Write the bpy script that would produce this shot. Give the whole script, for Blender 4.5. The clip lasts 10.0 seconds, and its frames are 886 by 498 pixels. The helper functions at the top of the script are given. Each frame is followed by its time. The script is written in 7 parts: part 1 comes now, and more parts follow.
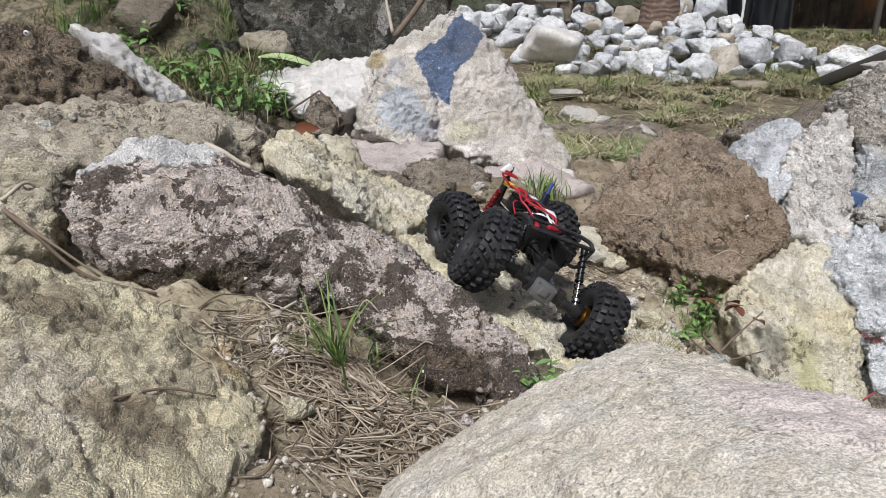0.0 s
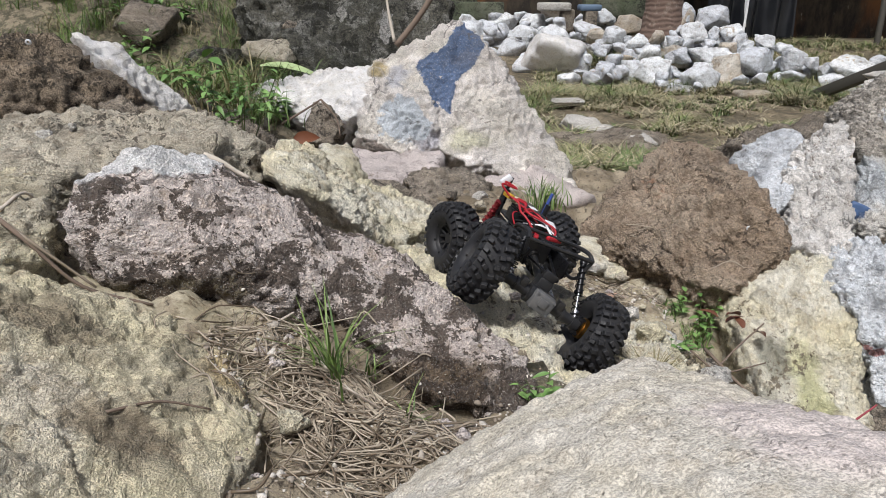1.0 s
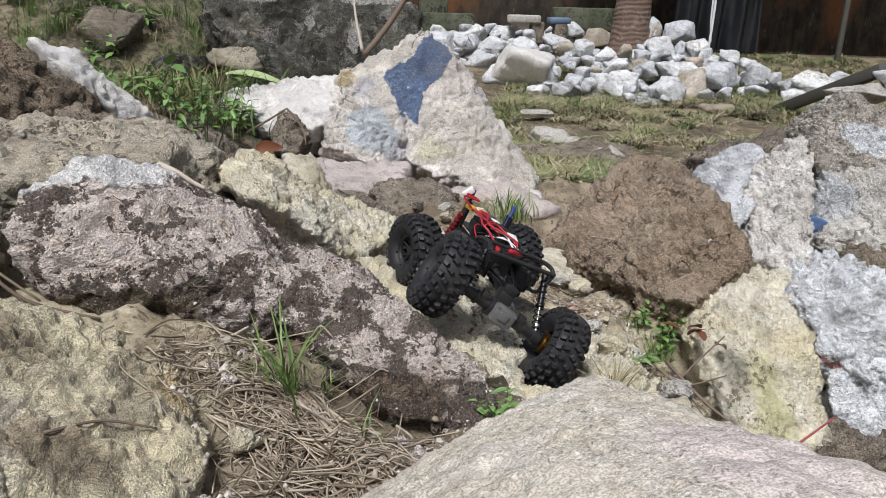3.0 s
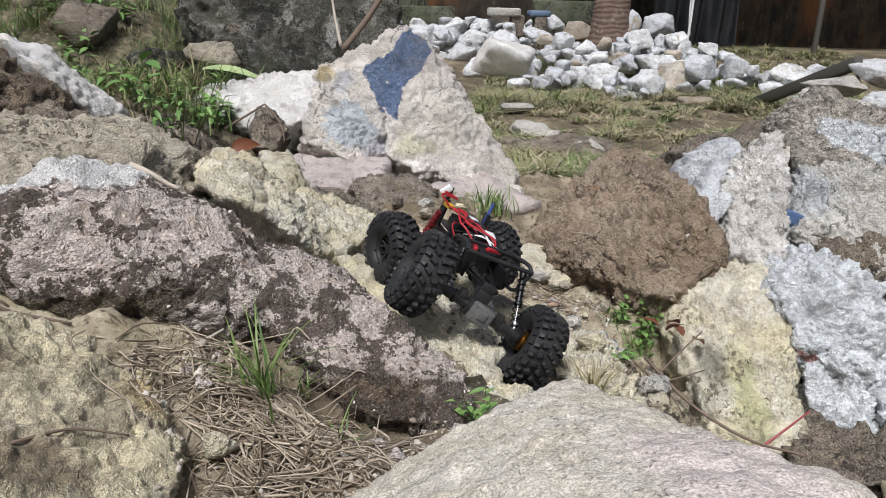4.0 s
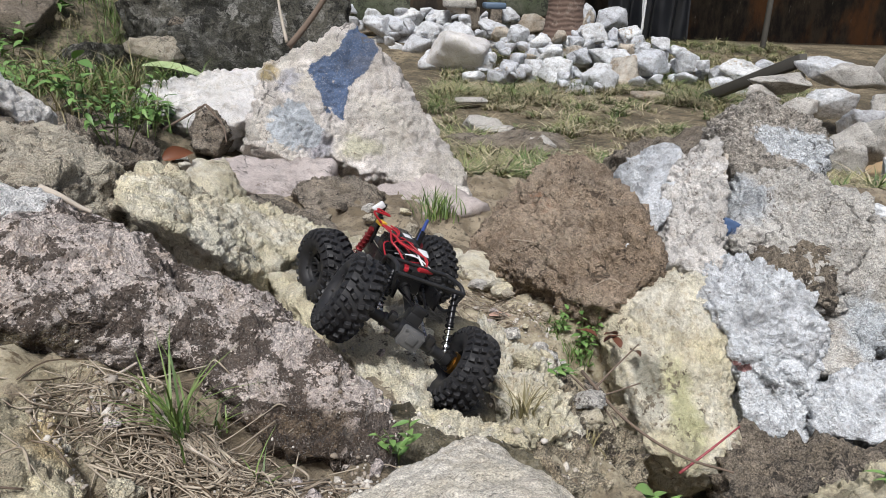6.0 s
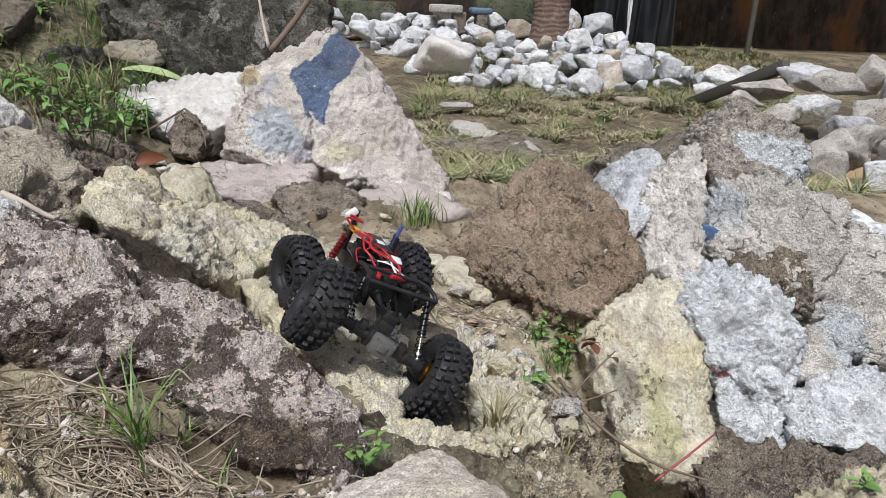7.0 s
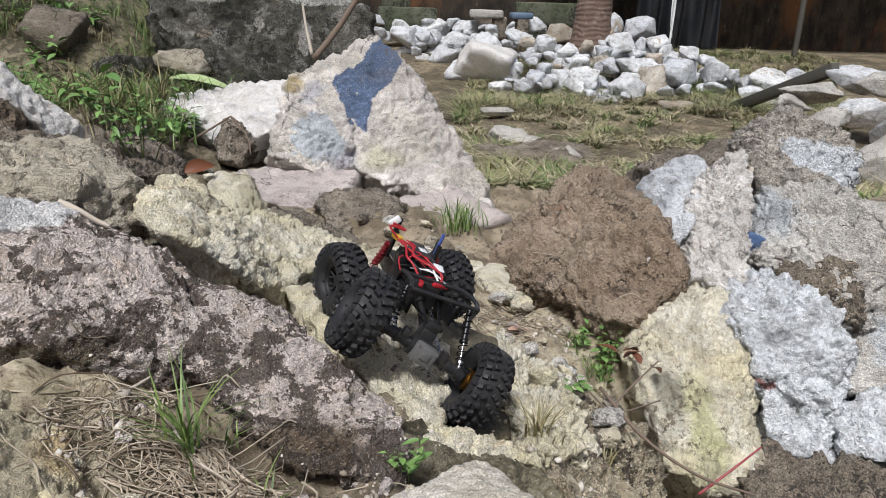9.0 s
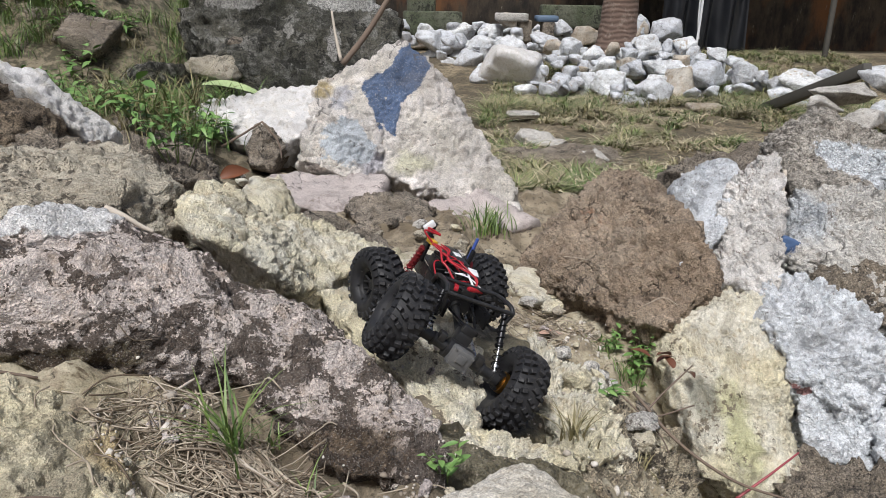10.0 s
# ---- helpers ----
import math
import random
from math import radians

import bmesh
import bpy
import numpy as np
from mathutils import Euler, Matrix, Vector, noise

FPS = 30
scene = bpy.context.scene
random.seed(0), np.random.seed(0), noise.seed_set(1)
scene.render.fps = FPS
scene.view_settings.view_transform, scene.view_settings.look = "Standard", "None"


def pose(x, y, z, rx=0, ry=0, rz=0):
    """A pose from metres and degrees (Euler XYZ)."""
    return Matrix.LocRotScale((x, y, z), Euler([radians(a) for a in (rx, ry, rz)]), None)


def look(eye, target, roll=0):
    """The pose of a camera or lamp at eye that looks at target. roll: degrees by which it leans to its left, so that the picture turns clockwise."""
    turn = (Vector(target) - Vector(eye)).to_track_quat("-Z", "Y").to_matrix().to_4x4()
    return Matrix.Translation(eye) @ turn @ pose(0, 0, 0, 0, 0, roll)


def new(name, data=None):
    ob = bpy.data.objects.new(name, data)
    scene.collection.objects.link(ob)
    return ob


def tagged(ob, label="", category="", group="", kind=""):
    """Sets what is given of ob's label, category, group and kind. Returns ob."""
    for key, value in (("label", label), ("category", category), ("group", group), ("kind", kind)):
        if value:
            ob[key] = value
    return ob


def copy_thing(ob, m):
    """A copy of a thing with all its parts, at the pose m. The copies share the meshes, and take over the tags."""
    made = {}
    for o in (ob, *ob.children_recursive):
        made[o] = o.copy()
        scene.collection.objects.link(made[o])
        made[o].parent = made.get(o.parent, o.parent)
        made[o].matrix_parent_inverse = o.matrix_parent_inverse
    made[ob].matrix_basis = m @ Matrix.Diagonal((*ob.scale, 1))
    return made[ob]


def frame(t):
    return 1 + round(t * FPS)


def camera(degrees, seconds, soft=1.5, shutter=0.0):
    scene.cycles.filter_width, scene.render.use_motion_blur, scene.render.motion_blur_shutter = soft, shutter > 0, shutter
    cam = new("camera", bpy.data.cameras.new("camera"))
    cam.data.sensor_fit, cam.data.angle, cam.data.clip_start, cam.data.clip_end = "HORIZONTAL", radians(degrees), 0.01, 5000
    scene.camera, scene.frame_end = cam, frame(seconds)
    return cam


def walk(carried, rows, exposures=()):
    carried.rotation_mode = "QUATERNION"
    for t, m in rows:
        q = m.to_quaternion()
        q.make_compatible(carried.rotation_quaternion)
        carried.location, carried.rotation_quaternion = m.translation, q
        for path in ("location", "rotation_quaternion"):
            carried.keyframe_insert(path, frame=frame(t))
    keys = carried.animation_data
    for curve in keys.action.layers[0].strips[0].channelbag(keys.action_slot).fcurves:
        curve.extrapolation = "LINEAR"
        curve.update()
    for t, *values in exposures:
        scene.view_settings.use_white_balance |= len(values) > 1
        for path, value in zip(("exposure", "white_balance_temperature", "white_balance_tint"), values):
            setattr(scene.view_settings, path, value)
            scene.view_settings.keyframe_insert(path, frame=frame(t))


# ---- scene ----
from mathutils.bvhtree import BVHTree

cam = camera(62.27, 10.0, soft=0.55)
PATH = [
    (0, (-0.0069, 0.0140, 1.1743), (-0.0006, 1.8942, 0.4924), 0.15),
    (0.5, (-0.0041, 0.0171, 1.1764), (-0.0038, 1.9008, 0.5043), 0.09),
    (1, (-0.0007, 0.0207, 1.1786), (-0.0003, 1.9078, 0.5161), 0.29),
    (1.5, (-0.0010, 0.0186, 1.1744), (0.0077, 1.9087, 0.5206), 0.60),
    (2, (-0.0027, 0.0183, 1.1691), (0.0230, 1.9112, 0.5239), 0.97),
    (2.5, (0.0082, 0.0304, 1.1756), (0.0610, 1.9263, 0.5411), 1.23),
    (4, (0.0275, 0.0459, 1.1872), (0.1551, 1.9320, 0.5344), 1.31),
    (4.5, (0.0384, 0.0658, 1.2299), (0.1893, 1.9458, 0.5645), 1.38),
    (5, (0.0631, 0.0677, 1.2292), (0.2422, 1.9409, 0.5516), 1.57),
    (5.5, (0.0708, 0.0774, 1.2353), (0.2786, 1.9464, 0.5543), 1.83),
    (7, (0.1149, 0.0964, 1.2357), (0.3834, 1.9637, 0.5713), 2.41),
    (7.5, (0.1162, 0.1007, 1.2360), (0.3744, 1.9708, 0.5757), 2.39),
    (8, (0.1117, 0.0999, 1.2370), (0.3429, 1.9742, 0.5786), 2.23),
    (8.5, (0.1092, 0.0959, 1.2453), (0.3061, 1.9742, 0.5871), 1.93),
    (9, (0.1080, 0.0935, 1.2447), (0.2710, 1.9756, 0.5882), 1.65),
    (9.5, (0.0959, 0.0926, 1.2524), (0.2228, 1.9788, 0.5997), 1.30),
    (10, (0.0858, 0.0836, 1.2510), (0.1838, 1.9725, 0.6010), 0.99),
]
walk(cam, [(t, look(eye, target, roll)) for t, eye, target, roll in PATH])

# ---- light ----
SUN_UP, SUN_TURN = 61.0, 200.0   # elevation, compass turn of the veiled sun
world = bpy.data.worlds.new("overcast_sky")
scene.world = world
world.use_nodes = True
wn = world.node_tree
sky = wn.nodes.new("ShaderNodeTexSky")
sky.sky_type = "NISHITA"
sky.sun_disc = False
sky.sun_elevation, sky.sun_rotation = radians(SUN_UP), radians(SUN_TURN)
sky.air_density, sky.dust_density, sky.ozone_density = 1.0, 6.0, 1.0
wn.links.new(sky.outputs[0], wn.nodes["Background"].inputs[0])
wn.nodes["Background"].inputs[1].default_value = 0.082
sun = new("sun", bpy.data.lights.new("sun", "SUN"))
sun.data.energy, sun.data.angle, sun.data.color = 3.3, radians(13), (0.96, 0.985, 1.02)
sun.matrix_world = look((0, 0, 0), (-math.sin(radians(SUN_TURN)) * math.cos(radians(SUN_UP)),
                                    -math.cos(radians(SUN_TURN)) * math.cos(radians(SUN_UP)), -math.sin(radians(SUN_UP))))


# ---- numbers and noise ----
def lattice(ix, iy, iz, seed):
    h = (ix * 374761393 + iy * 668265263 + iz * 2147483647 + seed * 1274126177) & 0xFFFFFFFF
    h = ((h ^ (h >> 13)) * 1274126177) & 0xFFFFFFFF
    h = ((h ^ (h >> 16)) * 2246822519) & 0xFFFFFFFF
    return ((h ^ (h >> 15)) & 0xFFFFFF) / float(0xFFFFFF)


def vnoise(p, seed=0):
    """Smooth value noise in -1..1 at the rows of p."""
    f = np.floor(p)
    i = f.astype(np.int64)
    w = p - f
    w = w * w * w * (w * (w * 6 - 15) + 10)
    out = 0.0
    for a in (0, 1):
        for b in (0, 1):
            for c in (0, 1):
                k = (w[:, 0] if a else 1 - w[:, 0]) * (w[:, 1] if b else 1 - w[:, 1]) * (w[:, 2] if c else 1 - w[:, 2])
                out = out + k * lattice(i[:, 0] + a, i[:, 1] + b, i[:, 2] + c, seed)
    return out * 2 - 1


def fbm(p, octaves=4, seed=0, gain=0.5):
    out, amp, q = 0.0, 1.0, np.array(p, dtype=float)
    for o in range(octaves):
        out = out + amp * vnoise(q + 17.3 * o, seed + o)
        amp, q = amp * gain, q * 2.03
    return out


def ridged(p, octaves=3, seed=0):
    out, amp, q = 0.0, 1.0, np.array(p, dtype=float)
    for o in range(octaves):
        out = out + amp * (1 - np.abs(vnoise(q + 9.1 * o, seed + o))) ** 3
        amp, q = amp * 0.5, q * 2.1
    return out


def cells(p, seed=0):
    """Broken plates: for the rows of p a number for each plate, and the distance from its rim."""
    f = np.floor(p).astype(np.int64)
    first, second, who = np.full(len(p), 9.0), np.full(len(p), 9.0), np.zeros(len(p))
    for a in (-1, 0, 1):
        for b in (-1, 0, 1):
            for c in (-1, 0, 1):
                ix, iy, iz = f[:, 0] + a, f[:, 1] + b, f[:, 2] + c
                d = (ix + lattice(ix, iy, iz, seed) - p[:, 0]) ** 2 + (iy + lattice(ix, iy, iz, seed + 1) - p[:, 1]) ** 2 + (iz + lattice(ix, iy, iz, seed + 2) - p[:, 2]) ** 2
                near_ = d < first
                second = np.where(near_, first, np.minimum(second, d))
                who = np.where(near_, lattice(ix, iy, iz, seed + 3), who)
                first = np.where(near_, d, first)
    return who, np.sqrt(second) - np.sqrt(first)


def smooth(a, b, v):
    w = np.clip((v - a) / (b - a), 0, 1)
    return w * w * (3 - 2 * w)


# ---- mesh helpers ----
def mesh_from(name, verts, faces, shade=True):
    me = bpy.data.meshes.new(name)
    me.from_pydata([tuple(v) for v in verts], [], faces)
    if shade:
        me.shade_smooth()
    me.update()
    return me


def mesh_np(name, verts, faces, shade=True):
    """A mesh from arrays; all faces have the same number of corners."""
    verts, faces = np.asarray(verts, dtype=np.float32), np.asarray(faces, dtype=np.int32)
    me = bpy.data.meshes.new(name)
    n, k = faces.shape
    me.vertices.add(len(verts))
    me.vertices.foreach_set("co", verts.ravel())
    me.loops.add(n * k)
    me.loops.foreach_set("vertex_index", faces.ravel())
    me.polygons.add(n)
    me.polygons.foreach_set("loop_start", np.arange(0, n * k, k, dtype=np.int32))
    me.update(calc_edges=True)
    me.validate()
    if shade:
        me.shade_smooth()
    return me


def thing(name, label, category, group="", kind="", at=(0, 0, 0)):
    ob = new(name)
    ob.empty_display_size = 0.05
    ob.location = at
    return tagged(ob, label, category, group, kind)


def part(name, bm, material, parent=None, label="", shade=True):
    """Links a bmesh (or a mesh) as one mesh object under a thing or a part."""
    if isinstance(bm, bpy.types.Mesh):
        me = bm
    else:
        me = bpy.data.meshes.new(name)
        bm.normal_update()
        bm.to_mesh(me)
        bm.free()
        if shade:
            me.shade_smooth()
    if material is not None and not me.materials:
        me.materials.append(material)
    ob = new(name, me)
    ob.parent = parent
    if label:
        ob["label"] = label
    return ob


ICO = {}


def ico(level):
    if level not in ICO:
        bm = bmesh.new()
        bmesh.ops.create_icosphere(bm, subdivisions=level, radius=1)
        bm.verts.index_update()
        ICO[level] = (np.array([v.co[:] for v in bm.verts]), np.array([[v.index for v in f.verts] for f in bm.faces]))
        bm.free()
    return ICO[level]


def hull_planes(pts):
    """Outward planes of the convex body round the corners: normals and distances from their middle."""
    bm = bmesh.new()
    for p in pts:
        bm.verts.new(p)
    bmesh.ops.convex_hull(bm, input=bm.verts[:])
    used = np.array([v.co[:] for v in bm.verts if v.link_faces])
    mid = (used.min(0) + used.max(0)) / 2 * 0.5 + used.mean(0) * 0.5
    normals, dists = [], []
    for f in bm.faces:
        n = np.array(f.normal[:])
        d = float(n @ (np.array(f.verts[0].co[:]) - mid))
        if d < 0:
            n, d = -n, -d
        if d < 1e-5 or f.calc_area() < 1e-9:
            continue
        if any(float(n @ m) > 0.995 for m in normals):
            continue
        normals.append(n)
        dists.append(d)
    ext = (used.max(0) - used.min(0)) / 2
    bm.free()
    return mid, np.array(normals), np.array(dists), ext


def boulder_arrays(corners, back=(0, 0.3, -0.3), level=6, edge=18, bumps=0.035, size=None, seed=1, crag=0.0, strata=0.0, fine=0.0045, tilt=(0.2, 0.1, 1.0), bedding=1.4, grow=1.035, pop=0.0, plates=0.0, plate=0.10):
    pts = [tuple(c) for c in corners]
    if back is not None:
        pts += [(c[0] + back[0], c[1] + back[1], c[2] + back[2]) for c in pts]
    mid, nor, dist, ext = hull_planes(pts)
    dirs, faces = ico(level)
    v = dirs * np.maximum(ext, ext.max() * 0.25)
    u = v / np.linalg.norm(v, axis=1)[:, None]
    k = np.maximum(u @ nor.T, 0) / dist
    r = grow / (k ** edge).sum(1) ** (1 / edge)
    p = mid + u * r[:, None]
    # outward direction, smoothed over the planes
    w = (k / k.max(1)[:, None]) ** 8
    out = w @ nor
    out /= np.linalg.norm(out, axis=1)[:, None]
    s = size or float(np.median(ext))
    a = bumps * s
    d = a * fbm(p / (s * 0.8), 5, seed, 0.55)
    d += 0.75 * a * fbm(p / (s * 0.2), 5, seed + 20, 0.65)
    d -= 1.0 * a * np.maximum(ridged(p / (s * 0.42) + 0.25 * fbm(p / (s * 0.2), 2, seed)[:, None], 3, seed + 33) - 0.7, 0)
    if crag:
        d -= crag * s * np.maximum(ridged(p / (s * 0.55), 3, seed + 40) - 0.85, 0)
    if strata:
        t = np.array(tilt) / np.linalg.norm(tilt)
        h = (p @ t) / (s * 0.22) + 0.6 * fbm(p / s, 3, seed + 60)
        d += strata * s * (np.abs((h % 1) - 0.5) - 0.25)
    bed = np.array(tilt) / np.linalg.norm(tilt)
    q = p + bedding * bed * (p @ bed)[:, None]
    q = q + 0.02 * fbm(p / 0.09, 2, seed + 70)[:, None]
    d += fine * (fbm(q / 0.03, 5, seed + 80, 0.7) - 1.3 * np.maximum(ridged(q / 0.07, 3, seed + 90) - 0.8, 0))
    if plates:
        q = p + 0.22 * plate * np.stack([fbm(p / (plate * 0.5), 3, seed + 51), fbm(p / (plate * 0.5), 3, seed + 54), fbm(p / (plate * 0.5), 3, seed + 57)], 1)
        for wide, high in ((plate, plates), (plate * 0.38, plates * 0.45)):
            who, rim = cells((q + 0.6 * bed * (q @ bed)[:, None]) / wide, seed + int(wide * 1000))
            d += high * (1.5 * (who - 0.55) * smooth(0.0, 0.16, rim) - 0.8 * (1 - smooth(0.0, 0.11, rim)))
    if pop:
        d += pop * ((1 - np.abs(vnoise(p / 0.028, seed + 95))) ** 2 + 0.6 * (1 - np.abs(vnoise(p / 0.013, seed + 96))) ** 2)
    p = p + out * d[:, None]
    return p, faces


def boulder(name, lobes, material, label, category="rock", group="", seed=1, level=6, back=(0, 0.3, -0.3), **how):
    """A stone of one mesh: each lobe a blunt convex body, worn, cracked and pitted."""
    allp, allf, n = [], [], 0
    for j, corners in enumerate(lobes):
        p, f = boulder_arrays(corners, back=back, level=level, seed=seed + 7 * j, **how)
        allp.append(p)
        allf.append(f + n)
        n += len(p)
    p, f = np.concatenate(allp), np.concatenate(allf)
    at = np.array([p[:, 0].mean(), p[:, 1].mean(), p[:, 2].min()])
    me = mesh_np(name, p - at, f)
    me.materials.append(material)
    ob = new(name, me)
    ob.location = at
    return tagged(ob, label, category, group)


# ---- materials ----
class Nodes:
    def __init__(self, name):
        self.mat = bpy.data.materials.new(name)
        self.mat.use_nodes = True
        self.t = self.mat.node_tree
        self.bsdf = self.t.nodes["Principled BSDF"]
        self.pos = self.t.nodes.new("ShaderNodeNewGeometry").outputs["Position"]

    def put(self, node, key, value):
        if isinstance(value, bpy.types.NodeSocket):
            self.t.links.new(value, node.inputs[key])
        else:
            node.inputs[key].default_value = value

    def noise(self, scale, detail=5.0, rough=0.6, vector=None, warp=0.0):
        n = self.t.nodes.new("ShaderNodeTexNoise")
        self.put(n, "Vector", vector or self.pos)
        self.put(n, "Scale", scale)
        self.put(n, "Detail", detail)
        self.put(n, "Roughness", rough)
        self.put(n, "Distortion", warp)
        return n.outputs["Fac"]

    def voronoi(self, scale, feature="F1", vector=None):
        n = self.t.nodes.new("ShaderNodeTexVoronoi")
        n.feature = feature
        self.put(n, "Vector", vector or self.pos)
        self.put(n, "Scale", scale)
        return n.outputs["Distance"]

    def ramp(self, fac, lo, hi, a=0.0, b=1.0):
        n = self.t.nodes.new("ShaderNodeMapRange")
        n.interpolation_type = "SMOOTHSTEP"
        for k, v in (("Value", fac), ("From Min", lo), ("From Max", hi), ("To Min", a), ("To Max", b)):
            self.put(n, k, v)
        return n.outputs["Result"]

    def math(self, op, a, b=0.0):
        n = self.t.nodes.new("ShaderNodeMath")
        n.operation = op
        self.put(n, 0, a)
        self.put(n, 1, b)
        return n.outputs[0]

    def vec(self, op, a, b=(0, 0, 0)):
        n = self.t.nodes.new("ShaderNodeVectorMath")
        n.operation = op
        self.put(n, 0, a)
        self.put(n, 1, b)
        return n.outputs["Value"] if op in ("LENGTH", "DISTANCE", "DOT_PRODUCT") else n.outputs[0]

    def mix(self, fac, a, b, how="MIX"):
        n = self.t.nodes.new("ShaderNodeMix")
        n.data_type = "RGBA"
        n.blend_type = how
        self.put(n, 0, fac)
        for i, c in ((6, a), (7, b)):
            if isinstance(c, tuple):
                c = (*c, 1.0) if len(c) == 3 else c
            self.put(n, i, c)
        return n.outputs[2]

    def bump(self, height, strength=0.5, depth=0.01, normal=None):
        n = self.t.nodes.new("ShaderNodeBump")
        self.put(n, "Height", height)
        self.put(n, "Strength", strength)
        self.put(n, "Distance", depth)
        if normal is not None:
            self.put(n, "Normal", normal)
        return n.outputs[0]

    def done(self, color, rough=0.9, normal=None, metal=0.0, **more):
        if isinstance(color, tuple):
            color = (*color, 1.0)
        self.put(self.bsdf, "Base Color", color)
        self.put(self.bsdf, "Roughness", rough)
        self.put(self.bsdf, "Metallic", metal)
        for k, v in more.items():
            self.put(self.bsdf, k.replace("_", " "), v)
        if normal is not None:
            self.put(self.bsdf, "Normal", normal)
        return self.mat


def patch(m, middle, radii, wobble=0.5, scale=9.0, edge=0.12):
    """A field of colour in its own shape: a ragged blob round a place."""
    off = m.vec("DIVIDE", m.vec("SUBTRACT", m.pos, middle), radii)
    size = m.vec("LENGTH", off)
    n = m.math("MULTIPLY", m.math("SUBTRACT", m.noise(scale, 5, 0.65), 0.5), wobble * 2)
    return m.ramp(m.math("ADD", size, n), 1.0, 1.0 - edge)


def flat_patch(m, corners):
    """A painted field with straight, slightly ragged sides; corners as (x, z), clockwise from the front."""
    split = m.t.nodes.new("ShaderNodeSeparateXYZ")
    m.put(split, 0, m.pos)
    x, z = split.outputs[0], split.outputs[2]
    rag = m.math("MULTIPLY", m.math("SUBTRACT", m.noise(16, 6, 0.7), 0.5), 0.07)
    out = None
    for (x0, z0), (x1, z1) in zip(corners, corners[1:] + corners[:1]):
        nx_, nz_ = z1 - z0, -(x1 - x0)
        n = math.hypot(nx_, nz_)
        d = m.math("ADD", m.math("MULTIPLY", m.math("SUBTRACT", x, x0), nx_ / n), m.math("MULTIPLY", m.math("SUBTRACT", z, z0), nz_ / n))
        side = m.ramp(m.math("ADD", d, rag), -0.004, 0.004)
        out = side if out is None else m.math("MULTIPLY", out, side)
    return out


def rock_mat(name, a, b, c, lichen=0.3, lichen_scale=16.0, lichen_color=(0.035, 0.03, 0.026), grain=0.35, patches=(), rough=0.92,
             relief=1.0, tone_scale=4.0, cracks=6.0, fine_scale=260.0, late=(), stain=0.45, poly=(), veins=0.0, layers=(1.0, 1.0, 1.9), cluster=0.40,
             speck=0.5, vary=0.0, grains=190.0):
    """Weathered stone: two tones at large scale, a third in streaks, dark lichen, grit, cracks; patches: (place, radii, colour)."""
    m = Nodes(name)
    tone = m.ramp(m.noise(tone_scale, 8, 0.62, warp=0.6), 0.38, 0.62)
    col = m.mix(tone, a, b)
    mid = m.noise(tone_scale * 5.5, 8, 0.68)
    col = m.mix(m.ramp(mid, 0.47, 0.68), col, c)
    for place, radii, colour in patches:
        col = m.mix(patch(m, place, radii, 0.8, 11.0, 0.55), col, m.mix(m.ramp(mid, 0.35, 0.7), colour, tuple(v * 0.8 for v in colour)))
    big = m.noise(lichen_scale * 0.2, 3, 0.5)
    lich = m.noise(lichen_scale, 12, 0.67, warp=0.5)
    fleck = m.noise(lichen_scale * 3.8, 7, 0.64, warp=0.3)
    cover = m.math("ADD", m.math("MULTIPLY", lich, 0.5), m.math("MULTIPLY", fleck, 0.5))
    cover = m.math("ADD", cover, m.math("MULTIPLY", m.math("SUBTRACT", big, 0.5), cluster))
    if veins:
        wv = m.t.nodes.new("ShaderNodeVectorMath")
        wv.operation = "MULTIPLY_ADD"
        nv = m.t.nodes.new("ShaderNodeTexNoise")
        m.put(nv, "Vector", m.pos)
        m.put(nv, "Scale", 11.0)
        m.put(nv, "Detail", 6.0)
        m.put(wv, 0, nv.outputs["Color"])
        m.put(wv, 1, (0.2, 0.2, 0.2))
        m.put(wv, 2, m.pos)
        cover = m.math("ADD", cover, m.ramp(m.voronoi(veins, "DISTANCE_TO_EDGE", wv.outputs[0]), 0.0, 0.16, 0.085, -0.02))
    crumb = m.noise(fine_scale * 0.62, 3, 0.7)
    cover = m.math("ADD", cover, m.math("MULTIPLY", m.math("SUBTRACT", crumb, 0.5), 0.17))
    edge_at = 0.64 - 0.28 * lichen
    spot = m.ramp(cover, edge_at, edge_at + 0.03)
    if lichen > 0:
        col = m.mix(m.math("MULTIPLY", spot, 0.9), col, m.mix(fleck, lichen_color, tuple(v * 2.2 for v in lichen_color)))
    for corners, colour in poly:
        col = m.mix(flat_patch(m, corners), col, m.mix(m.ramp(m.noise(22, 5, 0.6), 0.66, 0.70), m.mix(tone, colour, tuple(v * 0.8 for v in colour)), (0.55, 0.5, 0.42)))
    grit = m.noise(fine_scale, 2, 0.6)
    layer = m.vec("MULTIPLY", m.pos, layers)
    grain_mid = m.noise(fine_scale * 0.36, 4, 0.66, layer, 0.4)
    thread = m.math("ABSOLUTE", m.math("SUBTRACT", m.noise(fine_scale * 0.03, 9, 0.64, layer, 0.5), 0.5))
    zone = m.ramp(m.noise(tone_scale * 1.3, 5, 0.65), 0.40, 0.60, 0.3, 1.0)
    wash = m.ramp(m.noise(tone_scale * 0.8, 9, 0.70, layer, 0.6), 0.52, 0.62, 0.0, 0.8)
    if stain:
        col = m.mix(m.math("MULTIPLY", wash, stain), col, tuple(v * 0.42 for v in c))
    col = m.mix(m.math("MULTIPLY", zone, m.ramp(grain_mid, 0.58, 0.65, 0.0, min(2.2 * grain, 0.92))), col, tuple(v * 0.2 for v in c))
